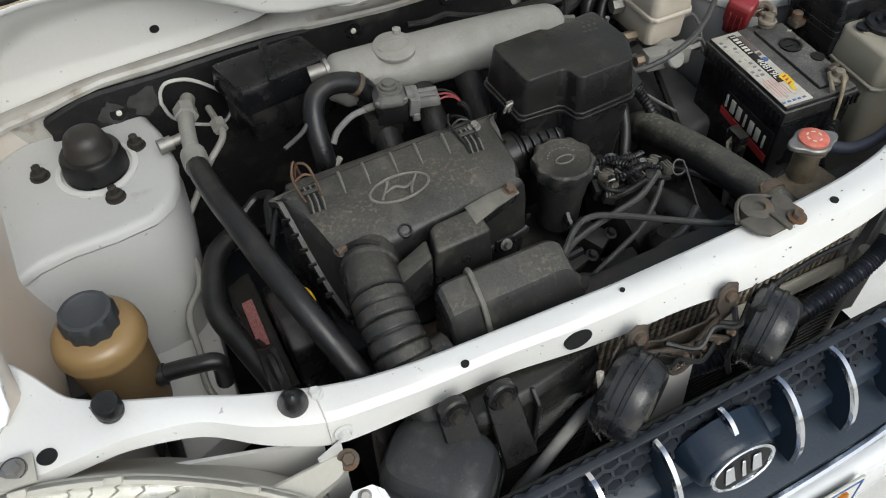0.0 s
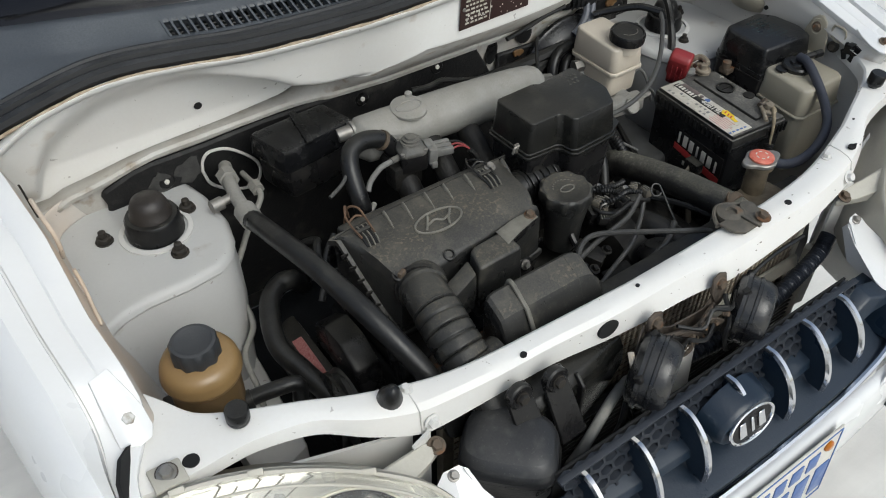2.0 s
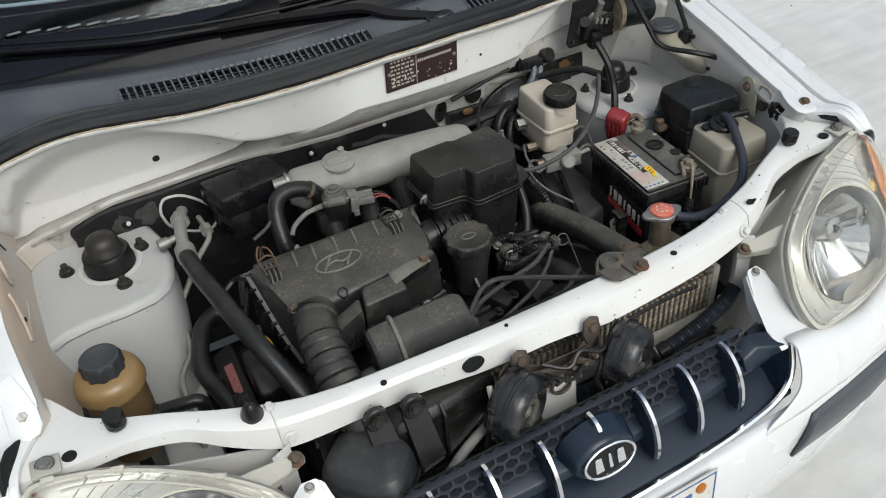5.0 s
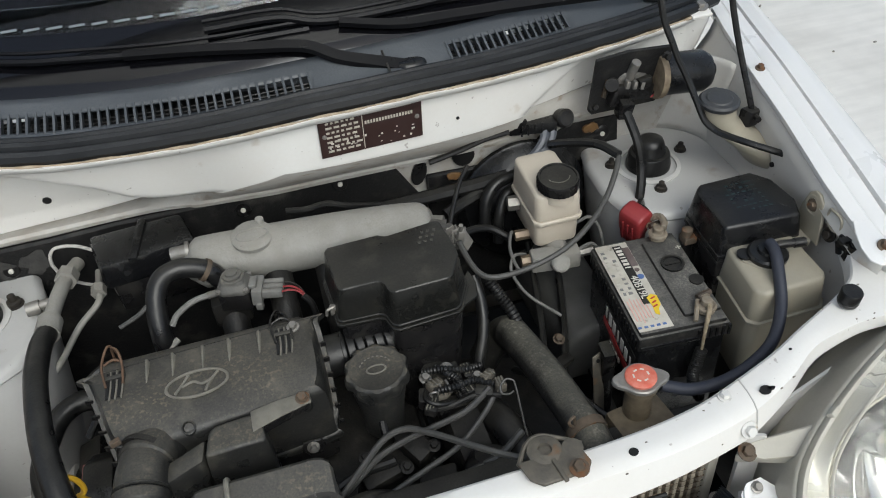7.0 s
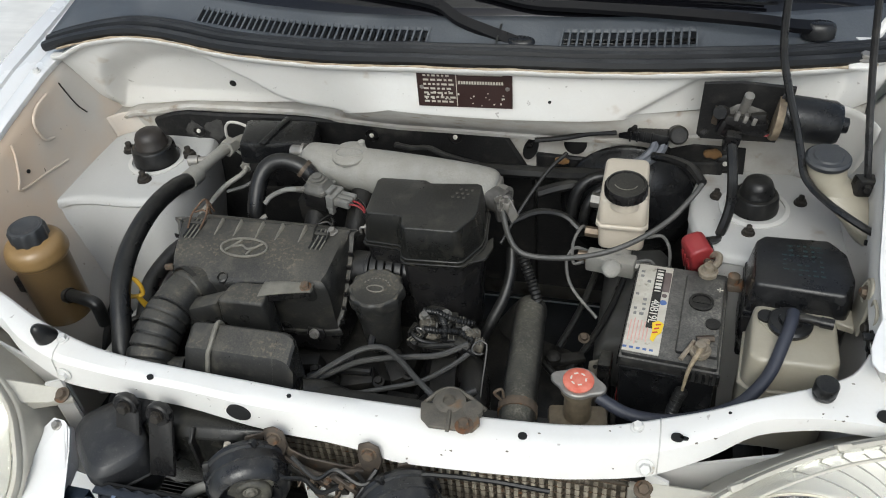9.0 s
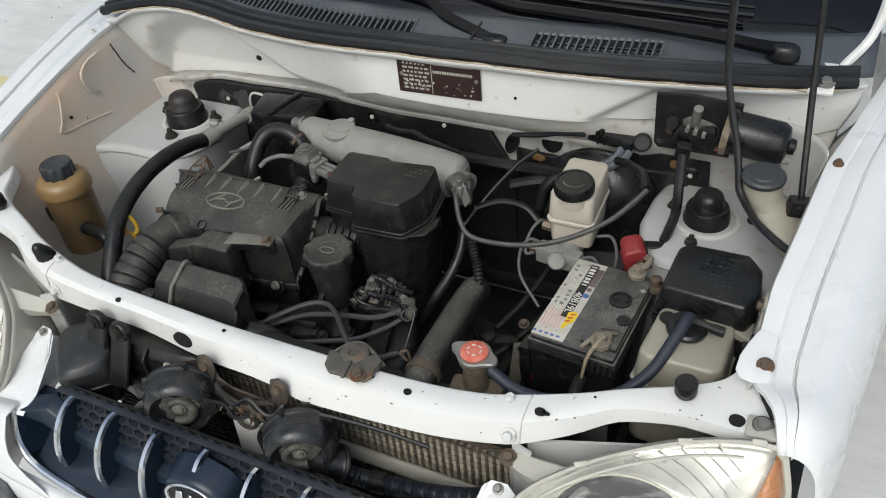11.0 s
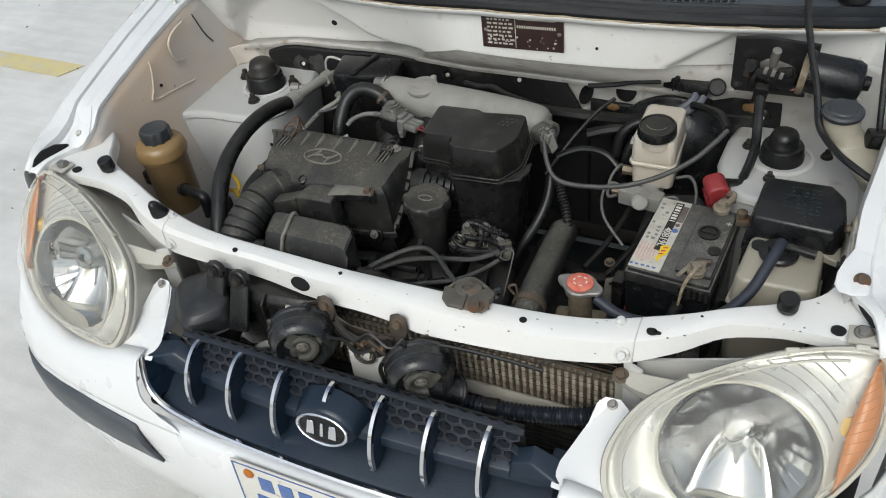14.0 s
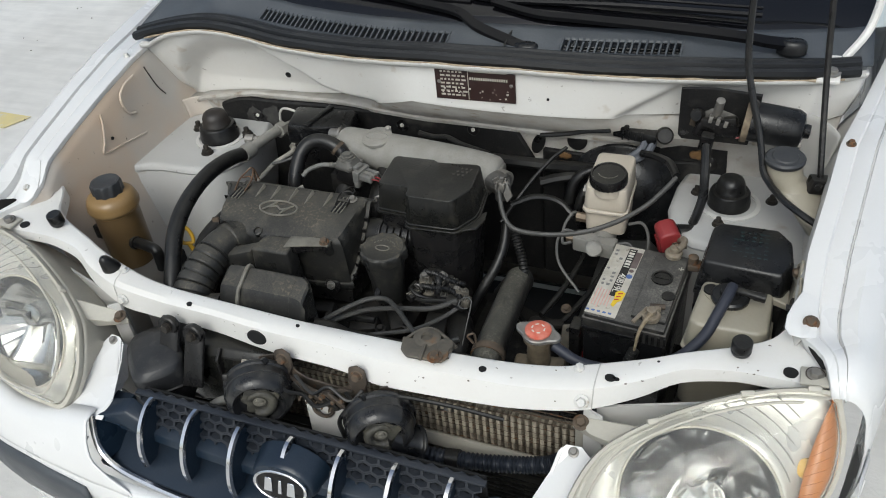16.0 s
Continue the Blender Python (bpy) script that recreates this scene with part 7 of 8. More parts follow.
lettering("type_code", "40B19L", .0152, BM @ pose(-.0300, -.008, .0043, 0, 0, -90), WHITE, lb, "white printed type code")
lettering("plus_sign", "+", .018, BM @ pose(.052, .050, .0075, 0, 0, 0), LAMPBODY, bat, "moulded plus sign")
part("vent_plug", put(join(lathe([(.0165, 0), (.0165, .003), (.013, .0035), (.0125, .001), (.0, .001)], (.030, .020, .007), (0, 0, 1), 28), block((.030, .020, .0085), (.022, .004, .002), .0006))), BLACK, bat, "round vent plug")
part("vent_plug", put(lathe([(.010, 0), (.010, .002), (.0, .002)], (.048, -.018, .007), (0, 0, 1), 20)), BLACK, bat)
side = part("brand_panel", put(block((-.0612, -.030, -.078), (.0012, .110, .062), .0003, (0, 0, 0))), BLACK, bat, "dark printed side panel")
for k in range(7):
    part("brand_bar", put(block((-.0621, .018 - .0150 * k, -.062 - .0016 * k), (.0012, .0100 if k % 3 else .0042, .022), .0002)), WHITE, side, "plain white bar")
part("red_stripe", put(slab([(-.0621, .026, -.076), (-.0621, -.085, -.088), (-.0621, -.085, -.102), (-.0621, .026, -.088)], (-.0008, 0, 0))), LABELRED, side, "red slanting stripe")
for k in range(4):
    part("small_bar", put(block((-.0621, -.004 - .011 * k, -.106), (.001, .007, .009), .0002)), WHITE, side, "small white bar")


def clamp_on(x, y, mats, name):
    p = BM @ v3((x, y, .006))
    c = part(name, join(lathe([(.0125, 0), (.0125, .003), (.0095, .004), (.0090, .009), (.0075, .010), (.0070, .018), (.0055, .019), (.0, .019)], p, (0, 0, 1), 18), bevel(join(ring_bar(p + v3((0, 0, .007)), (0, 0, 1), .0110, .0110, .0030, 20, (0, 1, 0))), 0), block(p + v3((.004, .015, .008)), (.014, .014, .008), .0025, (0, 0, 20))), mats[0], bat, "corroded battery clamp")
    part("clamp_bolt", lathe([(.0045, -.011), (.0045, .011)], p + v3((.006, .018, .009)), (1, .2, 0), 6), mats[1], c)


CLAMP = material("corroded_lead", (.17, .135, .095), .7, .2, second=(.26, .23, .18), scale=90, spots=1.0, grime=(.10, .06, .04), grime_at=.58, grime_scale=70, bump=.4)
DIRTYBRAID = material("dirty_braid", (.30, .25, .17), .7, second=(.17, .13, .08), scale=150, spots=1.0, bump=.4)
clamp_on(.033, .080, (CLAMP, LATCHRUST), "positive_clamp")
clamp_on(.036, -.072, (CLAMP, LATCHRUST), "negative_clamp")
part("tray", put(block((0, 0, -.212), (.15, .21, .012), .003)), BLACK, bat, "black battery tray")
part("tray_bracket", put(block((-.085, -.045, -.14), (.018, .03, .15), .003)), BLACK, bat, "black tray bracket")
nc = thing("earth_cable", BM @ v3((.036, -.09, 0)), "taped grey earth cable from the battery post", "cable")
part("cable", tube([BM @ v3(p) for p in ((.022, -.104, -.034), (.016, -.108, -.055), (.014, -.110, -.085), (.03, -.11, -.13))], lambda u: .0075 + .0012 * math.sin(u * 2 * math.pi * 20), 10, 30), RUBBER, nc, "black corrugated sleeve")
part("braid", tube([BM @ v3(p) for p in ((.038, -.070, .020), (.034, -.084, .018), (.026, -.097, .000), (.022, -.104, -.034))], lambda u: .0042 - .0022 * u, 8), DIRTYBRAID, nc, "corroded bare braid")
part("braid", tube([BM @ v3(p) for p in ((.028, -.062, .016), (.020, -.078, .012), (.014, -.090, .008))], .0032, 7), CLAMP, nc, "corroded loose strands")
rc = thing("terminal_cover", (.434, .309, .74), "red plastic battery terminal cover, flipped open", "terminal cover")
HOOD = pose(.434, .309, .745, 8, -14, 24)


def hood(bm):
    bmesh.ops.transform(bm, matrix=HOOD, verts=bm.verts)
    return bm


arch = [(-.018, -.026), (-.018, .010), (-.015, .016), (-.008, .019), (.008, .018), (.014, .014), (.017, .006), (.017, -.012)]
part("cover", hood(bevel(loft([[v3((x * k, y, z * k)) for x, z in arch] for y, k in ((-.020, .86), (-.017, 1), (.015, 1), (.019, .84))]), .002, 2)), RED, rc, "arched red hood")
part("skirt", hood(prism([(-.018, -.016), (.004, -.018), (.006, .012), (-.018, .014)], -.046, -.018, .004, -.002)), RED, rc, "red lower skirt")
part("rib", hood(join(*[block((-.0192, -.010 + .009 * k, -.020), (.003, .0022, .040), .0008) for k in range(3)], block((-.005, -.0175, -.022), (.022, .003, .004), .001))), RED, rc)
# Near-black oval laid on the side as the shade of the opening
part("hollow", hood(oval((.0165, -.001, -.002), (1, 0, -.15), .014, .011, .0012, 18)), VOID, rc, "dark opening of the hood")
part("lead", tube([(.452, .300, .744), (.462, .290, .752), (.462, .276, .752), (.456, .266, .750)], .0052, 8), CLAMP, rc, "corroded braided lead")
part("lead", tube([(.446, .296, .736), (.452, .284, .742), (.448, .270, .744)], .0044, 8), DIRTYBRAID, rc, "corroded braided lead")
part("cable", tube([(.446, .322, .750), (.462, .345, .735), (.466, .36, .72), (.45, .34, .66)], .0065, 8), RUBBER, rc)

fz = thing("fuse_box", (.555, .23, .70), "black plastic fuse box with faint print on its lid", "fuse box")
FZ = [(.492, .180), (.497, .276), (.510, .290), (.600, .291), (.622, .262), (.627, .206), (.613, .170)]
part("lid", prism(FZ, .752, .801, .0055, .010, 3), CLEANBLACK, fz)
part("lid_skirt", prism([(.556 + (x - .556) * 1.008, .23 + (y - .23) * 1.008) for x, y in FZ], .742, .756, .002), CLEANBLACK, fz)
part("base", prism([(x, y) for x, y in FZ], .670, .746, .004, .0), BLACK, fz, "black box under the lid")
part("lid_seam", prism([(.556 + (x - .556) * 1.022, .23 + (y - .23) * 1.022) for x, y in FZ], .7425, .7465, .001), BLACK, fz)
part("latch_tab", block((.552, .171, .748), (.030, .006, .014), .002, (0, 0, -4)), BLACK, fz)
FAINT = material("faint_green_print", (.012, .030, .031), .5, bump=0)
for r in range(7):
    for k in range(6):
        if rl.random() < .72:
            part("print_bar", block((.538 + .0088 * k + rl.uniform(-.001, .001), .266 - .0095 * r, .8012), (rl.uniform(.003, .0065), rl.uniform(.0016, .0035), .0005), .0001), FAINT, fz, "faint printed bar")
part("side_clip", join(block((.485, .245, .74), (.02, .02, .012), .003), lathe([(.008, 0), (.008, .012), (.004, .014)], (.482, .245, .745), (0, 0, 1), 12)), RUSTY, fz)

ct = thing("coolant_tank", (.555, .13, .62), "yellowed plastic coolant overflow tank with a black cap", "coolant tank")
CT = [(.494, .096), (.503, .180), (.512, .188), (.590, .188), (.602, .176), (.600, .098), (.590, .086), (.504, .086)]


def grown(k):
    return [(.551 + (x - .551) * k, .138 + (y - .138) * k) for x, y in CT]


part("tank", prism(grown(1.07), .716, .767, .009, .006, 3), TANKPLASTIC, ct)
part("seam", prism(grown(1.12), .7135, .7185, .0018), TANKPLASTIC, ct, "moulded seam")
part("lower_tank", prism(grown(1.05), .600, .7145, .008), TANKPLASTIC, ct)
part("neck_pad", prism([(.508, .150), (.520, .172), (.560, .172), (.568, .140), (.552, .124), (.530, .124)], .764, .7695, .002), TANKPLASTIC, ct, "raised pad round the neck")
cap = part("cap", lathe([(.025, 0), (.0265, .002), (.0268, .007), (.024, .010), (.015, .0105), (.0135, .0145), (.0, .015)], (.5435, .147, .7690), (0, 0, 1), 32), CLEANBLACK, ct, "black push cap")
part("cap_lip", lathe([(.0, 0), (.0110, .0), (.0110, .003), (.0, .003)], (.517, .158, .7700), (0, 0, 1), 18), CLEANBLACK, cap)
part("cap_spout", join(tube([(.5435, .147, .782), (.556, .144, .788), (.583, .139, .788)], .0058, 10), cyl((.575, .1405, .788), (.590, .138, .788), .0068, None, 12)), BLACK, ct)
ear = part("mounting_ear", bevel(slab([(.622, .203, .762), (.626, .201, .798), (.627, .194, .820), (.627, .184, .829), (.627, .174, .829), (.627, .164, .820), (.626, .156, .798), (.620, .148, .762)], (.004, 0, .001)), .0015, 2), TANKPLASTIC, ct, "tall plastic mounting ear")
part("ear_web", slab([(.596, .170, .764), (.622, .160, .764), (.622, .196, .764), (.600, .190, .764)], (0, 0, -.012), .002), TANKPLASTIC, ct)
part("ear_ring", ring_bar((.6262, .1796, .8087), (-1, -.1, .1), .0125, .0135, .0016, 24), TANKPLASTIC, ear)
bolt_head((.6265, .1796, .8087), (-1, -.15, .15), .0062, RUSTY, ear, 1.5)
clip = thing("wing_clip", (.630, .135, .79), "black plastic clip and nut on the white wing wall", "clip")
part("loop_plate", tube([(.6285, .150, .8235), (.6285, .130, .822), (.6285, .1245, .808), (.6285, .134, .797), (.6285, .148, .801), (.6285, .152, .814), (.6285, .150, .8235)], .0020, 8, 5), TANKPLASTIC, clip, "small looped plastic tab")
bolt_head((.629, .1404, .786), (-1, -.15, .2), .0070, NUTDARK, clip, 1.5)
part("body", bevel(join(block((.630, .108, .796), (.012, .024, .020), .002, (0, 0, 8)), block((.628, .098, .790), (.008, .010, .030), .001, (18, 0, 0)), block((.628, .118, .782), (.006, .007, .018), .001, (-25, 0, 0)), block((.622, .106, .806), (.016, .010, .005), .001)), 0), CLEANBLACK, clip, "black hooked clip")
oh = thing("overflow_hose", (.42, .01, .70), "dark blue-black rubber overflow hose to the radiator cap", "hose")
part("hose", tube([(.5445, .150, .790), (.541, .132, .790), (.532, .105, .778), (.517, .070, .758), (.488, .036, .743), (.450, .016, .735), (.405, .006, .728), (.360, .006, .730), (.322, .016, .742)], .0078, 12), material("navy_rubber", (.016, .019, .030), .5, second=(.03, .033, .045), scale=30), oh)

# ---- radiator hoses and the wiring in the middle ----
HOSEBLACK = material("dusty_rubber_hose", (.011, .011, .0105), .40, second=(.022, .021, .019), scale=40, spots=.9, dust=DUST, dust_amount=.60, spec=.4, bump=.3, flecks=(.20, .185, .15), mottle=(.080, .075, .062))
rh = thing("radiator_hose", (.21, .1, .64), "fat black upper radiator hose with a wire clamp", "radiator hose")
part("hose", tube([(.228, -.022, .700), (.225, .005, .706), (.221, .060, .701), (.215, .130, .690), (.209, .190, .676), (.206, .222, .666), (.201, .240, .650), (.188, .246, .628), (.17, .245, .600)], lambda u: .0232 + .0012 * math.exp(-((u - .62) / .02) ** 2), 18), HOSEBLACK, rh)
part("clamp", join(tube([(.2255, .000, .7055), (.2245, .012, .7065)], .0256, 18), tube([(.205, .002, .728), (.198, .0, .742), (.206, .004, .745), (.208, .006, .728)], .002, 6)), RUSTY, rh, "rusty wire clamp")
part("stub", cyl((.230, -.045, .692), (.226, -.005, .705), .0215), ALU, rh, "pale tank stub")
rh2 = thing("lower_hose", (.17, .05, .60), "second thick black coolant hose lower in the bay", "radiator hose")
part("hose", tube([(.165, -.03, .60), (.160, .02, .640), (.150, .08, .652), (.125, .13, .640), (.08, .17, .62)], .022, 16), BLACK, rh2)
hose4 = thing("heater_hose", (.15, .27, .66), "black hose behind the air box", "hose")
part("hose", tube([(.170, .275, .742), (.172, .250, .716), (.166, .222, .690), (.150, .195, .660), (.13, .17, .62)], .0085, 12), RUBBER, hose4)
part("sleeve", tube([(.186, .262, .744), (.198, .248, .722), (.210, .232, .700), (.220, .215, .672)], lambda u: .0078 + .0009 * math.sin(u * 2 * math.pi * 16), 9, 26), RUBBER, hose4, "corrugated black sleeve")

fan = thing("fan_motor", (.11, .02, .60), "black round radiator fan motor behind the crossmember", "fan motor")
part("motor", lathe([(.0, .03), (.020, .03), (.022, .026), (.030, .022), (.034, .015), (.034, -.03)], (.112, .028, .640), (.05, .35, .95), 28), BLACK, fan)
part("shroud", block((.03, .008, .60), (.62, .008, .12), .003), BLACK, fan, "black fan shroud")

coil = thing("ignition_connectors", (.085, .14, .66), "cluster of dusty black connectors and clips", "connector")
for c, s, r in (((.085, .150, .690), (.055, .035, .022), 10), ((.060, .128, .688), (.026, .022, .026), -15), ((.110, .130, .684), (.030, .024, .020), 30), ((.130, .112, .694), (.024, .018, .018), -20), ((.092, .118, .676), (.05, .02, .02), 5), ((.075, .168, .690), (.03, .02, .03), 40)):
    part("connector", block(c, s, .003, (8, 5, r)), BLACK, coil)
part("clip", join(*[block((.078 + .010 * k, .128, .704), (.003, .018, .010), .0008, (0, 0, 12)) for k in range(3)]), STEEL, coil, "steel spring clips")
part("clip", tube([(.064, .122, .700), (.062, .118, .712), (.070, .116, .714), (.072, .120, .702)], .0016, 6), STEEL, coil)
part("cast_bracket", bevel(slab([(.052, .118, .690), (.062, .160, .700), (.090, .170, .702), (.104, .150, .698), (.086, .122, .690)], (0, 0, -.012)), .003, 1), DIRTYPLATE, coil, "grimy cast bracket")
for x, y, z in ((.064, .152, .702), (.094, .158, .704), (.128, .134, .700)):
    bolt_head((x, y, z), (.1, -.2, 1), .0062, STEEL, coil, 1.4)
for k, (x, y, z, w, d, r) in enumerate(((.072, .136, .702, .022, .014, 25), (.098, .138, .703, .020, .012, -15), (.118, .146, .700, .016, .022, 10), (.140, .126, .704, .022, .012, 40), (.060, .110, .694, .016, .020, -30), (.108, .116, .698, .026, .012, 12), (.152, .112, .700, .014, .018, 0))):
    plug = part("plug", block((x, y, z), (w, d, .014), .0025, (10 * (k % 3 - 1), 8, r)), BLACK if k % 3 else DIRTYPLATE, coil)
    part("plug_rib", join(*[block((x + (i - 1) * w * .28, y, z + .0078), (.0016, d * .8, .002), .0004, (0, 0, r)) for i in range(3)]), PALEMARK, plug)
for pts in ([(.062, .160, .706), (.085, .150, .714), (.112, .142, .712), (.138, .148, .704)], [(.070, .126, .704), (.095, .118, .712), (.122, .122, .710), (.146, .114, .702)], [(.080, .162, .706), (.100, .128, .714), (.104, .108, .706)]):
    part("sleeve", tube(pts, lambda u: .0046 + .0008 * math.sin(u * 2 * math.pi * 18), 8, 26), RUBBER, coil, "corrugated black sleeve")
GREYW = material("grey_dusty_rubber", (.060, .059, .055), .5, second=(.026, .025, .023), scale=60)
for pts, r, m, lab in (
        ([(-.11, .02, .655), (-.075, .035, .672), (-.045, .055, .686), (-.010, .082, .694), (.020, .088, .696), (.050, .066, .702), (.085, .030, .712), (.115, .002, .718), (.140, -.012, .716), (.165, -.01, .70)], .0042, GREYW, "grey looping cable behind the crossmember"),
        ([(-.10, .03, .650), (-.06, .05, .664), (-.02, .075, .672), (.02, .085, .678), (.056, .088, .684), (.10, .094, .690), (.138, .110, .702)], .0044, GREYW, "grey sleeved cable across the engine"),
        ([(-.02, .030, .655), (.03, .046, .660), (.08, .062, .668), (.12, .086, .682), (.142, .104, .694)], .0038, GREYW, "thin grey sleeved cable"),
        ([(-.09, .055, .65), (-.05, .07, .655), (.0, .075, .655)], .006, RUBBER, "black cable low by the engine"),
        ([(-.12, .05, .66), (-.06, .03, .65), (-.01, .02, .645), (.04, .03, .645)], .004, RUBBER, "black cable low by the engine"),
        ([(.155, .285, .802), (.166, .268, .772), (.182, .258, .752), (.21, .255, .746), (.26, .260, .747), (.309, .272, .754), (.355, .296, .766), (.393, .326, .782), (.420, .355, .803), (.432, .373, .813)], .0042, GREYW, "grey throttle cable arching over the brake cylinder"),
        ([(.05, .455, .748), (.09, .468, .742), (.15, .476, .737), (.195, .480, .735), (.245, .474, .742), (.29, .465, .752)], .0115, RUBBER, "thick black taped loom along the firewall"),
        ([(.30, .485, .82), (.26, .49, .812), (.22, .492, .80), (.17, .49, .792)], .0045, RUBBER, "black wire along the firewall"),
        ([(.14, .33, .70), (.17, .39, .74), (.20, .44, .77), (.225, .47, .785)], .0035, RUBBER, "thin black cable rising to the firewall"),
        ([(.468, .436, .850), (.470, .420, .838), (.474, .396, .812), (.476, .380, .775), (.468, .362, .740), (.455, .350, .70)], .0075, RUBBER, "black sleeved wiper motor wire"),
        ([(.432, .373, .815), (.415, .41, .815), (.385, .45, .80), (.36, .47, .79)], .007, RUBBER, "black sheathed cable to the firewall"),
        ([(.505, .465, 1.20), (.511, .442, 1.02), (.527, .418, .950), (.544, .398, .905), (.5535, .380, .875), (.561, .363, .850), (.573, .349, .838), (.583, .333, .836), (.598, .306, .8375), (.625, .287, .830), (.648, .28, .820)], .0052, RUBBER, "black washer hose rising to the bonnet"),
        ([(.272, .385, .700), (.262, .375, .712), (.252, .35, .700), (.256, .32, .685), (.272, .318, .690)], .0026, PLUGGREY, "thin bent steel brake pipe"),
        ([(.275, .345, .690), (.255, .342, .695), (.245, .325, .680), (.258, .29, .660), (.30, .26, .63)], .0026, PLUGGREY, "thin bent steel brake pipe"),
        ([(.350, .318, .700), (.370, .318, .705), (.380, .31, .69), (.382, .29, .65)], .0026, PLUGGREY, "thin bent steel brake pipe"),
        ([(.362, .36, .715), (.385, .36, .720), (.398, .35, .70), (.40, .33, .66)], .0026, PLUGGREY, "thin bent steel brake pipe"),
        ([(-.235, .290, .745), (-.262, .27, .735), (-.275, .255, .72), (-.28, .25, .70)], .0042, ALU, "thin pale pipe beside the cover"),
        ([(-.30, .30, .78), (-.275, .31, .785), (-.262, .318, .79)], .003, GREYW, "thin grey hose beside the engine"),
        ([(-.06, .452, .790), (-.03, .448, .788), (.0, .448, .790), (.03, .445, .780), (.08, .455, .760)], .0050, RUBBER, "black wiring behind the manifold"),
        ([(-.35, .25, .70), (-.34, .28, .72), (-.33, .30, .715), (-.345, .32, .70), (-.37, .31, .69)], .006, RUBBER, "black taped wiring by the belt cover"),
        ([(-.37, .22, .68), (-.35, .24, .70), (-.335, .26, .72), (-.31, .28, .73)], .005, RUBBER, "black taped wiring by the belt cover"),
        ([(.05, .110, .690), (.085, .105, .694), (.120, .108, .697), (.150, .100, .694)], .004, RUBBER, "black wire by the connectors"),
        ([(.06, .135, .700), (.055, .115, .706), (.070, .105, .702), (.095, .112, .692)], .003, RUBBER, "black wire by the connectors"),
        ([(-.10, -.012, .662), (-.05, .005, .668), (.0, .012, .670), (.06, .018, .668), (.12, .030, .670), (.16, .052, .676)], .005, GREYW, "grey sleeved cable low behind the crossmember"),
        ([(.18, .45, .715), (.21, .46, .722), (.25, .47, .728), (.29, .475, .735)], .010, RUBBER, "thick black hose along the firewall"),
        ([(.15, .36, .72), (.19, .38, .73), (.23, .39, .72), (.26, .38, .70)], .006, RUBBER, "black wire near the brake servo"),
):
    t = thing("cable", pts[0], lab, "cable")
    part("cable", tube(pts, r, 8), m, t)
lp = thing("wire_hook", (.162, .06, .65), "bare steel wire hook standing in the bay", "wire hook")
part("wire", tube([(.166, .035, .655), (.166, .062, .680), (.167, .095, .712), (.164, .101, .718), (.156, .103, .719), (.148, .098, .714), (.148, .091, .709), (.156, .088, .708), (.163, .090, .709)], .0013, 7, 6), GREYW, lp)
part("seat", lathe([(.009, 0), (.009, .004), (.006, .006)], (.166, .036, .652), (0, .3, 1), 14), RUSTY, lp)

stop = thing("bonnet_striker_mount", (.155, -.065, .758), "rusty grey bracket bolted on the crossmember with a round rubber mount", "bracket")
part("plate", bevel(slab([(.118, -.046, .760), (.190, -.046, .760), (.195, -.068, .761), (.188, -.078, .759), (.136, -.080, .759), (.124, -.070, .760)], (0, 0, .005)), .002), DIRTYPLATE, stop)
part("mount", lathe([(.020, 0), (.020, .010), (.016, .012), (.008, .013), (.007, .009), (.0, .009)], (.152, -.040, .754), (0, 0, 1), 24), DIRTYPLATE, stop, "round rubber mount")
part("mount", lathe([(.012, 0), (.012, .008), (.0, .009)], (.182, -.046, .757), (0, 0, 1), 16), DIRTYPLATE, stop)
part("strap", tube([(.120, -.045, .757), (.135, -.025, .760), (.152, -.018, .761), (.172, -.026, .760), (.196, -.040, .757)], .003, 6), DIRTYPLATE, stop)
bolt_head((.178, -.074, .7665), (0, -.1, 1), .007, RUSTY, stop)
part("ridge", block((.158, -.070, .7665), (.005, .030, .004), .001, (0, 0, 8)), DIRTYPLATE, stop)

# ---- brake side ----
part("firewall_insulation", slab([(.168, .519, .752), (.26, .519, .748), (.36, .519, .752), (.47, .519, .76), (.47, .519, .45), (.168, .519, .45)], (0, -.010, 0), .003), FELT, car, "black felt insulation behind the brake servo")
SEAL = material("brown_sealant", (.20, .105, .035), .6, second=(.10, .055, .025), scale=60, spots=.9)
for cx, cy, cz, w, h, seed in ((.452, .5165, .772, .016, .011, 3), (.212, .509, .744, .017, .008, 8)):
    rs = random.Random(seed)
    ragged = [v3((cx + w * rs.uniform(.65, 1.15) * math.cos(a), cy, cz + h * rs.uniform(.65, 1.15) * math.sin(a))) for a in np.linspace(0, 2 * math.pi, 14, endpoint=False)]
    part("sealant", slab(ragged, (0, -.006, .001), .002), SEAL, car, "ragged brown sealant lump")
side_pad = part("side_pad", slab([(.385, .5195, .775), (.42, .5195, .786), (.50, .5195, .785), (.505, .5195, .70), (.38, .5195, .70)], (0, -.004, 0), .001), FELT, car, "dark torn felt beside the servo")
part("clip", lathe([(.014, 0), (.014, .002), (.011, .004), (0, .004)], (.472, .515, .757), (0, -1, .15), 18), BLACK, side_pad)
part("clip_pin", lathe([(.004, .003), (.004, .006), (.002, .007)], (.472, .515, .757), (0, -1, .15), 10), WHITE, side_pad, "white plastic pin")
part("slot_plug", oval((.158, .5195, .757), (0, -1, .1), .012, .022, .004, 20, (.35, 0, 1)), RUBBER, car, "black oblong plug in the firewall")
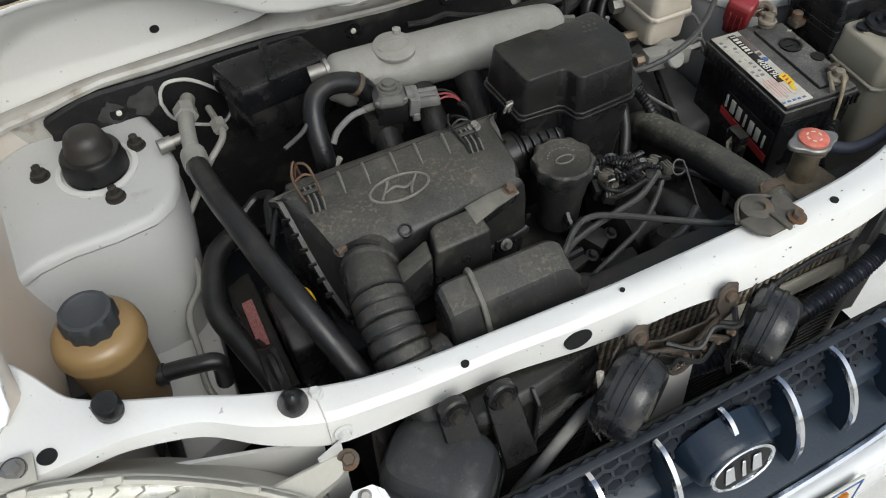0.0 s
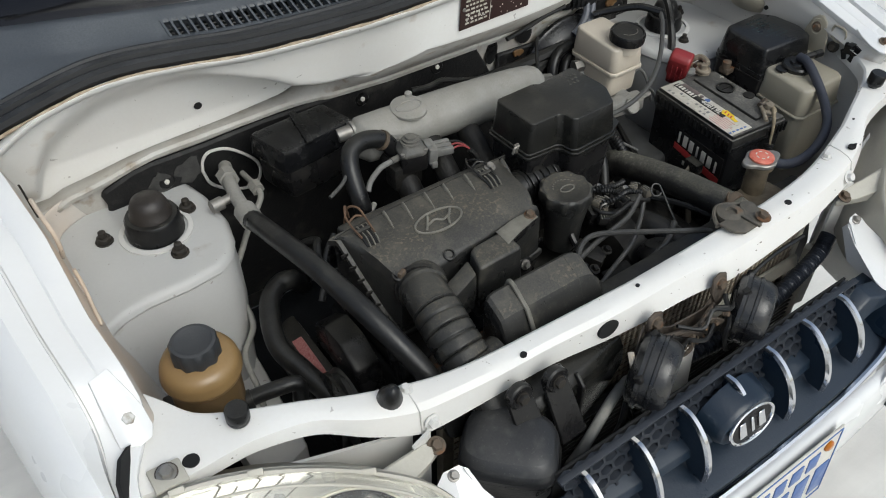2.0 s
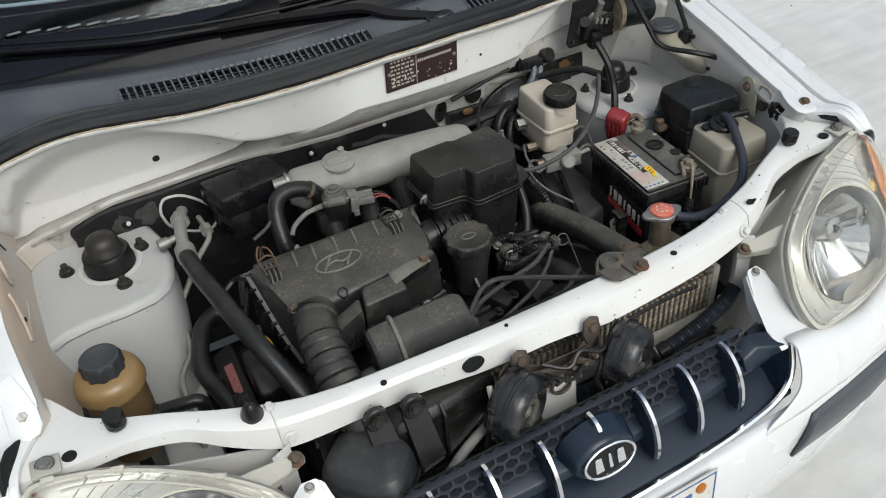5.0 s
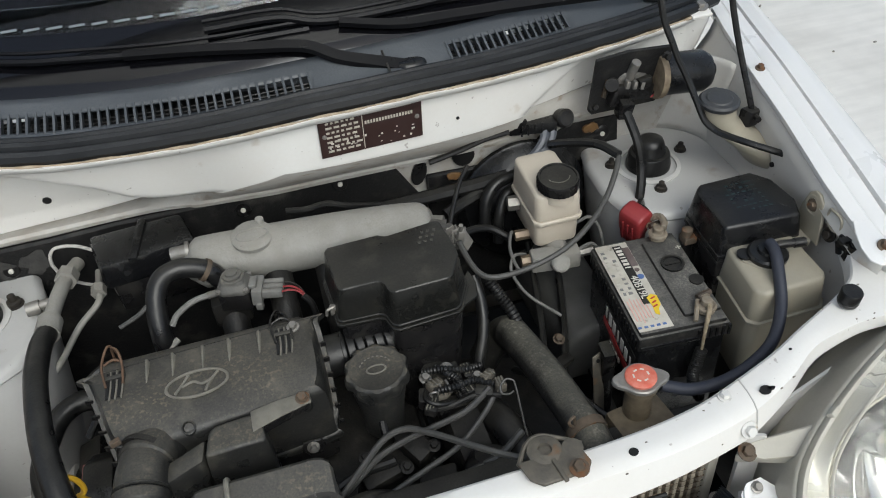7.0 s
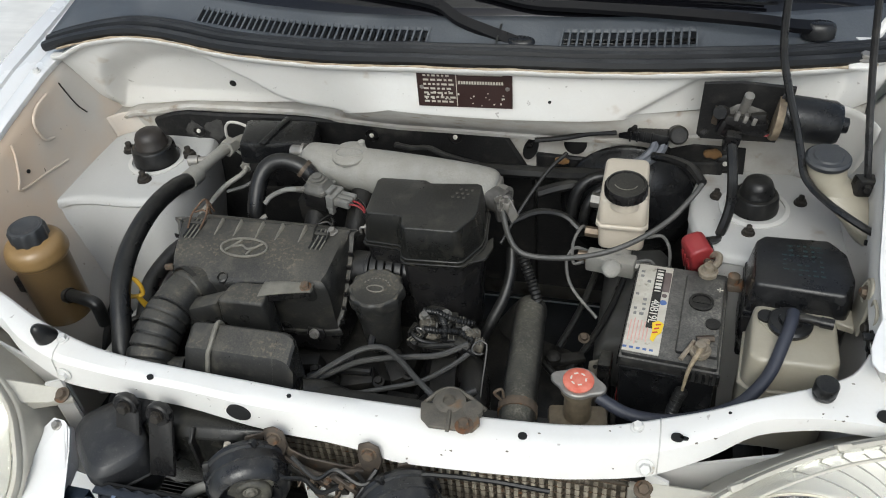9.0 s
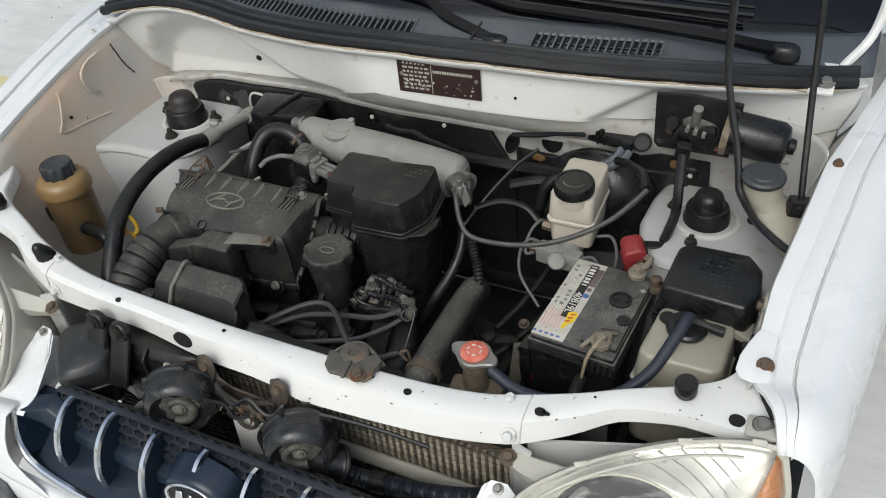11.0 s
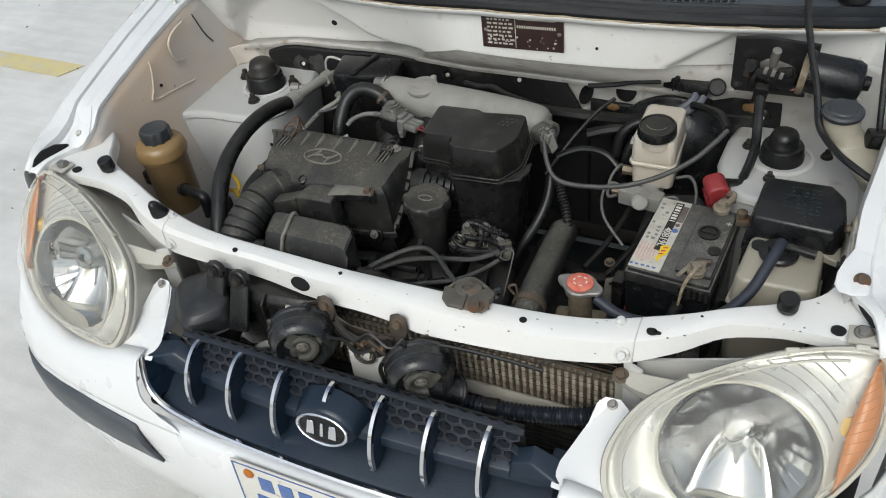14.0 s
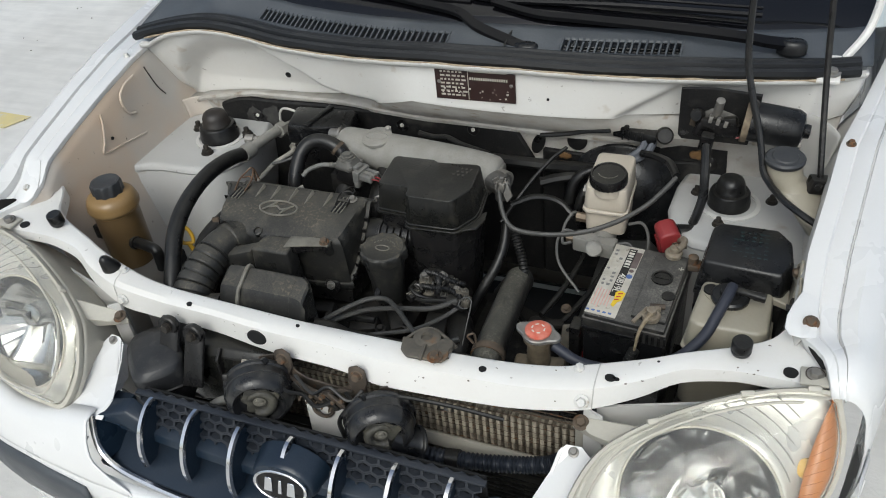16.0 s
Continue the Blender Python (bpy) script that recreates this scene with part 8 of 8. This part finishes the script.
part("grommet", lathe([(.019, 0), (.019, .003), (.014, .005), (0, .004)], (.233, .5195, .772), (0, -1, .15), 20), RUBBER, car, "black rubber grommet in the firewall")
servo = thing("brake_servo", (.32, .48, .58), "round black brake servo drum on the firewall", "brake servo")
part("drum", lathe([(.0, .075), (.030, .075), (.036, .066), (.070, .058), (.100, .040), (.108, .020), (.112, .016), (.112, .008), (.105, .0), (.0, .0)], (.325, .510, .672), (0, -1, .03), 40), CLEANBLACK, servo)
part("vacuum_hose", tube([(.300, .462, .752), (.268, .456, .748), (.246, .445, .728), (.238, .432, .690)], .0098, 12), RUBBER, servo, "black vacuum hose")
part("vacuum_hose", tube([(.300, .452, .735), (.278, .444, .730), (.262, .430, .705), (.256, .42, .66)], .0085, 12), RUBBER, servo, "black vacuum hose")
mc = thing("brake_master_cylinder", (.32, .36, .66), "grey aluminium brake master cylinder with brass pipe unions", "brake cylinder")
part("bore", tube([(.325, .45, .688), (.325, .40, .688), (.322, .325, .688)], .019, 18), ALU, mc)
part("valve_block", block((.313, .322, .690), (.075, .026, .030), .004, (0, 0, -8)), ALU, mc)
part("valve_plug", lathe([(.015, 0), (.015, .010), (.013, .012), (.010, .010), (.0, .010)], (.315, .309, .692), (0, -.8, .6), 24), ALU, mc, "round end plug")
for p in ((.262, .330, .692), (.268, .375, .705)):
    part("union", cyl(p, (p[0] + .035, p[1] - .003, p[2]), .0085, seg=6), material("brass_union", (.20, .155, .11), .5, .4, second=(.14, .10, .07), scale=50) if "brass_union" not in bpy.data.materials else bpy.data.materials["brass_union"], mc, "brass pipe union")
part("union", cyl((.350, .318, .692), (.372, .316, .694), .007, seg=6), STEEL, mc)
part("side_nut", cyl((.272, .418, .735), (.290, .415, .735), .012, seg=6), STEEL, mc)
bf = thing("brake_fluid_reservoir", (.325, .40, .70), "yellowed brake fluid reservoir with a black screw cap", "fluid reservoir")
BT = [(.287, .342), (.288, .438), (.294, .446), (.352, .446), (.358, .438), (.361, .342), (.354, .334), (.294, .334)]
part("tank", prism(BT, .752, .800, .009, .004, 3, (.0, .05)), CREAM, bf)
part("flange", prism([(.324 + (x - .324) * 1.05, .390 + (y - .390) * 1.03) for x, y in BT], .7455, .753, .002), CREAM, bf)
part("lower_tank", prism([(.324 + (x - .324) * .93, .390 + (y - .390) * .86) for x, y in BT], .700, .747, .006, -.002), CREAM, bf)
part("neck", cyl((.326, .352, .785), (.326, .351, .807), .0255), CREAM, bf)
part("cap", lathe([(.0290, 0), (.0310, .0015), (.0310, .015), (.0290, .0185), (.0268, .0185), (.0258, .0165), (.0, .0165)], (.326, .351, .803), (0, -.10, 1), 80, (26, .0005, 1, 2)), BLACK, bf, "black ribbed screw cap")
part("cap_mark", join(*[block((.326 + .017 * math.cos(a), .351 + .017 * math.sin(a), .8212), (.004, .0014, .0006), .0001, (6, 0, math.degrees(a) + 90)) for a in np.linspace(3.6, 5.8, 9)]), PALEMARK, bf, "small moulded bars")
rl = thing("relay", (.34, .50, .81), "black solenoid with a round knob on the firewall", "relay")
part("body", block((.343, .500, .812), (.078, .024, .020), .003, (0, 4, -6)), CLEANBLACK, rl)
part("knob", lathe([(.015, 0), (.015, .016), (.012, .019), (.0, .019)], (.392, .500, .814), (.2, -1, .5), 18), BLACK, rl)
part("top_block", block((.312, .500, .828), (.040, .022, .012), .003, (0, 8, -6)), BLACK, rl)
part("fin", join(*[block((.322 + .011 * k, .487, .813), (.003, .004, .018), .0008, (0, 4, -6)) for k in range(4)]), CLEANBLACK, rl)
VACGREY = material("blue_grey_vacuum_hose", (.10, .108, .125), .5, second=(.07, .075, .085), scale=50)
for x in (.362, .376):
    part("hose", tube([(x, .492, .805), (x - .006, .484, .790), (x - .025, .474, .775), (x - .05, .468, .765)], .0068, 8), VACGREY, rl, "grey vacuum hose")

# ---- wiper motor, washer neck, plates ----
wm = thing("wiper_motor", (.52, .45, .86), "black wiper motor with a grey gearbox in the cowl opening", "wiper motor")
q = [(.4195, .445, .9385), (.470, .4465, .942), (.542, .4485, .936), (.541, .452, .912), (.536, .458, .880), (.531, .463, .838), (.425, .463, .838), (.4185, .462, .846)]
part("mount_plate", slab(q, (0, -.004, -.002)), FELT, wm, "black backing plate")
part("motor", lathe([(.0, -.002), (.028, -.002), (.032, .002), (.032, .070), (.027, .080), (.012, .084), (.011, .092), (.0, .094)], (.528, .452, .898), (1, -.02, -.10), 32), CLEANBLACK, wm, "black motor barrel")
part("flange", lathe([(.0, -.004), (.035, -.004), (.036, .0), (.035, .006), (.0, .006)], (.524, .452, .898), (1, -.02, -.10), 24), material("corroded_tan_metal", (.24, .19, .13), .7, .2, second=(.12, .09, .06), scale=70, spots=1.0, bump=.4), wm, "corroded tan flange")
part("gearbox", bevel(loft([[v3((.482 + w * .040 * math.cos(a), .470 + dy, .893 + w * .032 * math.sin(a) * (1 + .15 * math.cos(3 * a)))) for a in np.linspace(0, 2 * math.pi, 18, endpoint=False)] for w, dy in ((.75, .012), (.82, .0), (.78, -.018), (.6, -.024))]), .002, 1), THROTTLE, wm, "grimy cast gearbox")
part("gear_cover", join(block((.484, .444, .884), (.062, .012, .026), .003, (0, 8, 0)), block((.462, .446, .876), (.030, .016, .026), .003, (0, 20, 0)), block((.500, .440, .898), (.022, .012, .018), .003, (0, -10, 0)), cyl((.452, .452, .900), (.446, .440, .905), .010)), BLACK, wm)
part("terminal", join(*[block((.470 + .012 * k, .438, .902 - .003 * k), (.006, .010, .012), .001, (0, 12, 0)) for k in range(3)]), STEEL, wm, "bare steel terminals")
part("bracket_leg", slab([(.448, .452, .905), (.440, .446, .912), (.436, .450, .880), (.446, .456, .872)], (0, .004, 0), .001), RUSTY, wm, "corroded bracket")
part("bracket_leg", slab([(.500, .450, .918), (.520, .448, .925), (.522, .452, .912), (.505, .454, .905)], (0, .004, 0), .001), RUSTY, wm, "corroded bracket")
part("shaft", cyl((.478, .450, .905), (.482, .438, .936), .007), STEEL, wm)
part("plug", block((.468, .436, .862), (.022, .020, .030), .003, (10, 8, 0)), BLACK, wm, "black plug")
for dz in (0, .004):
    part("wire", tube([(.500, .440, .872 + dz), (.515, .440, .871 + dz), (.524, .446, .878 + dz)], .0016, 5), RED if dz == 0 else BLACK, wm)
for x, y, z in ((.428, .458, .862), (.533, .443, .932)):
    bolt_head((x, y, z), (0, -1, .3), .005, BLACK, wm)

for ob in wm.children:
    if not ob.name.startswith("mount_plate"):
        ob.location.z -= .012

wn2 = thing("washer_filler", (.60, .37, .77), "yellowed washer tank filler with a dark push lid", "washer tank")
part("neck", bevel(loft([[v3((cx + w * rx * math.cos(a), cy + w * ry * math.sin(a), z)) for a in np.linspace(0, 2 * math.pi, 24, endpoint=False)] for w, cx, cy, rx, ry, z in
     ((1, .590, .376, .026, .024, .866), (1, .590, .376, .027, .025, .854), (1, .594, .374, .026, .025, .840), (1, .606, .376, .030, .030, .826), (1, .626, .362, .034, .040, .815), (1, .648, .350, .034, .044, .796), (1, .660, .345, .030, .040, .775))]), .001, 1), TANKPLASTIC, wn2, "cream plastic neck")
part("lid", lathe([(.029, 0), (.030, .002), (.030, .006), (.027, .009), (.020, .009), (.018, .011), (.0, .011)], (.589, .376, .865), (0, -.06, 1), 32), CAPBLACK, wn2, "grey push lid")
part("hinge_tab", block((.598, .406, .866), (.018, .016, .006), .002), CAPBLACK, wn2)

pl = thing("data_plate", (.076, .43, .88), "dark brown maker's data plate riveted to the firewall, scratched", "data plate")
A0, A1, A2 = v3((.006, .4115, .9570)), v3((.150, .4185, .9560)), v3((.0045, .4145, .8945))
ex, ey = (A1 - A0), (A2 - A0)
nr = ex.cross(ey).normalized()
nr = nr if nr.y < 0 else -nr
part("plate", bevel(slab([A0 + nr * .004, A1 + nr * .004, A1 + ey + nr * .004, A0 + ey + nr * .004], nr * .0015), .0006, 1), PLATEBROWN, pl)


def on_plate(u, v, w, h, up=.006):
    o = A0 + ex * u + ey * v + nr * up
    return slab([o, o + ex * w, o + ex * w + ey * h, o + ey * h], nr * .0004)


part("divider", on_plate(.415, .04, .008, .92), LAMPBODY, pl)
rnd = random.Random(4)
for r in range(7):
    u = .07
    while u < .36:
        w = rnd.uniform(.02, .06)
        part("print_bar", on_plate(u, .10 + .12 * r, w, .05), LAMPBODY, pl, "small pale printed bar")
        u += w + .02
part("print_bar", on_plate(.44, .05, .46, .05), LAMPBODY, pl, "small pale printed bar")
u = .44
while u < .9:
    part("print_bar", on_plate(u, .26, .018, .08), LAMPBODY, pl, "small pale printed bar")
    u += .028
for r in range(26):
    part("scratch", on_plate(rnd.uniform(.05, .9), rnd.uniform(.55, .93), rnd.uniform(.01, .03), rnd.uniform(.01, .05)), WHITE, pl, "pale scratch")
for u in (.05, .95):
    part("rivet", lathe([(.0035, 0), (.003, .0015), (0, .002)], A0 + ex * u + ey * .45 + nr * .0055, nr, 12), STEEL, pl)

# ---- wipers ----


def wiper(pivot, pts, blade, label):
    w = thing("wiper", pivot, label, "wiper", "wipers")
    p = v3(pivot)
    part("cap", bevel(loft([[p + v3((-.004 + rx * math.cos(a), ry * math.sin(a) + .0, z)) for a in np.linspace(0, 2 * math.pi, 20, endpoint=False)] for rx, ry, z in ((.024, .015, -.012), (.024, .015, .004), (.019, .011, .012))]), .002, 1), CLEANBLACK, w, "rounded pivot cap")
    line = curve_points([p + v3((-.01, 0, .004))] + [v3(q) for q in pts], 6)
    rows = []
    for k, q in enumerate(line):
        d = (line[min(k + 1, len(line) - 1)] - line[max(k - 1, 0)]).normalized()
        u = k / (len(line) - 1)
        wd = .011 - .005 * u
        sd = d.cross(v3((0, -.5, .86))).normalized()
        up = sd.cross(d)
        rows.append([q + sd * wd - up * .003, q + sd * wd * .8 + up * .005, q - sd * wd * .8 + up * .005, q - sd * wd - up * .003])
    part("arm", loft(rows), WIPERBLACK, w, "black steel arm")
    part("blade", join(tube([v3(q) for q in blade], .005, 6), tube([v3(q) + v3((0, .006, .010)) for q in blade], .003, 6)), WIPERBLACK, w, "black wiper blade")
    return w


wiper((.157, .470, .970), [(.117, .475, .983), (.059, .491, .997), (.017, .511, 1.012), (-.056, .525, 1.018), (-.137, .542, 1.022), (-.22, .558, 1.024)], [(.03, .545, 1.018), (-.137, .550, 1.020), (-.292, .577, 1.024), (-.381, .603, 1.026), (-.56, .675, 1.035)], "black wiper arm resting at the foot of the windscreen")
wiper((.578, .562, .966), [(.535, .549, .978), (.487, .540, .988), (.36, .535, .998), (.233, .531, 1.005), (.156, .525, 1.011), (.072, .538, 1.024)], [(.52, .60, 1.000), (.30, .565, 1.018), (.072, .545, 1.024), (-.01, .557, 1.037), (-.109, .563, 1.036)], "black wiper arm with its pivot by the fender")

# ---- pebbles on the yard ----
rp = random.Random(21)
grit = []
for k in range(150):
    x, y = rp.choice((-1, 1)) * rp.uniform(.95, 3.2), rp.uniform(-1.2, 3.0)
    r = rp.uniform(.003, .009)
    grit.append(block((x, y, r * .3), (r * rp.uniform(.8, 2.2), r, r * .8), r * .25, (rp.uniform(-15, 15), rp.uniform(-15, 15), rp.uniform(0, 180)), 1))
part("pebbles", join(*grit), material("dark_grit", (.16, .15, .13), .9, second=(.30, .28, .25), scale=3.0, fine=60), label="small dark grit and pebbles scattered on concrete", category="pebbles", kind="stuff")
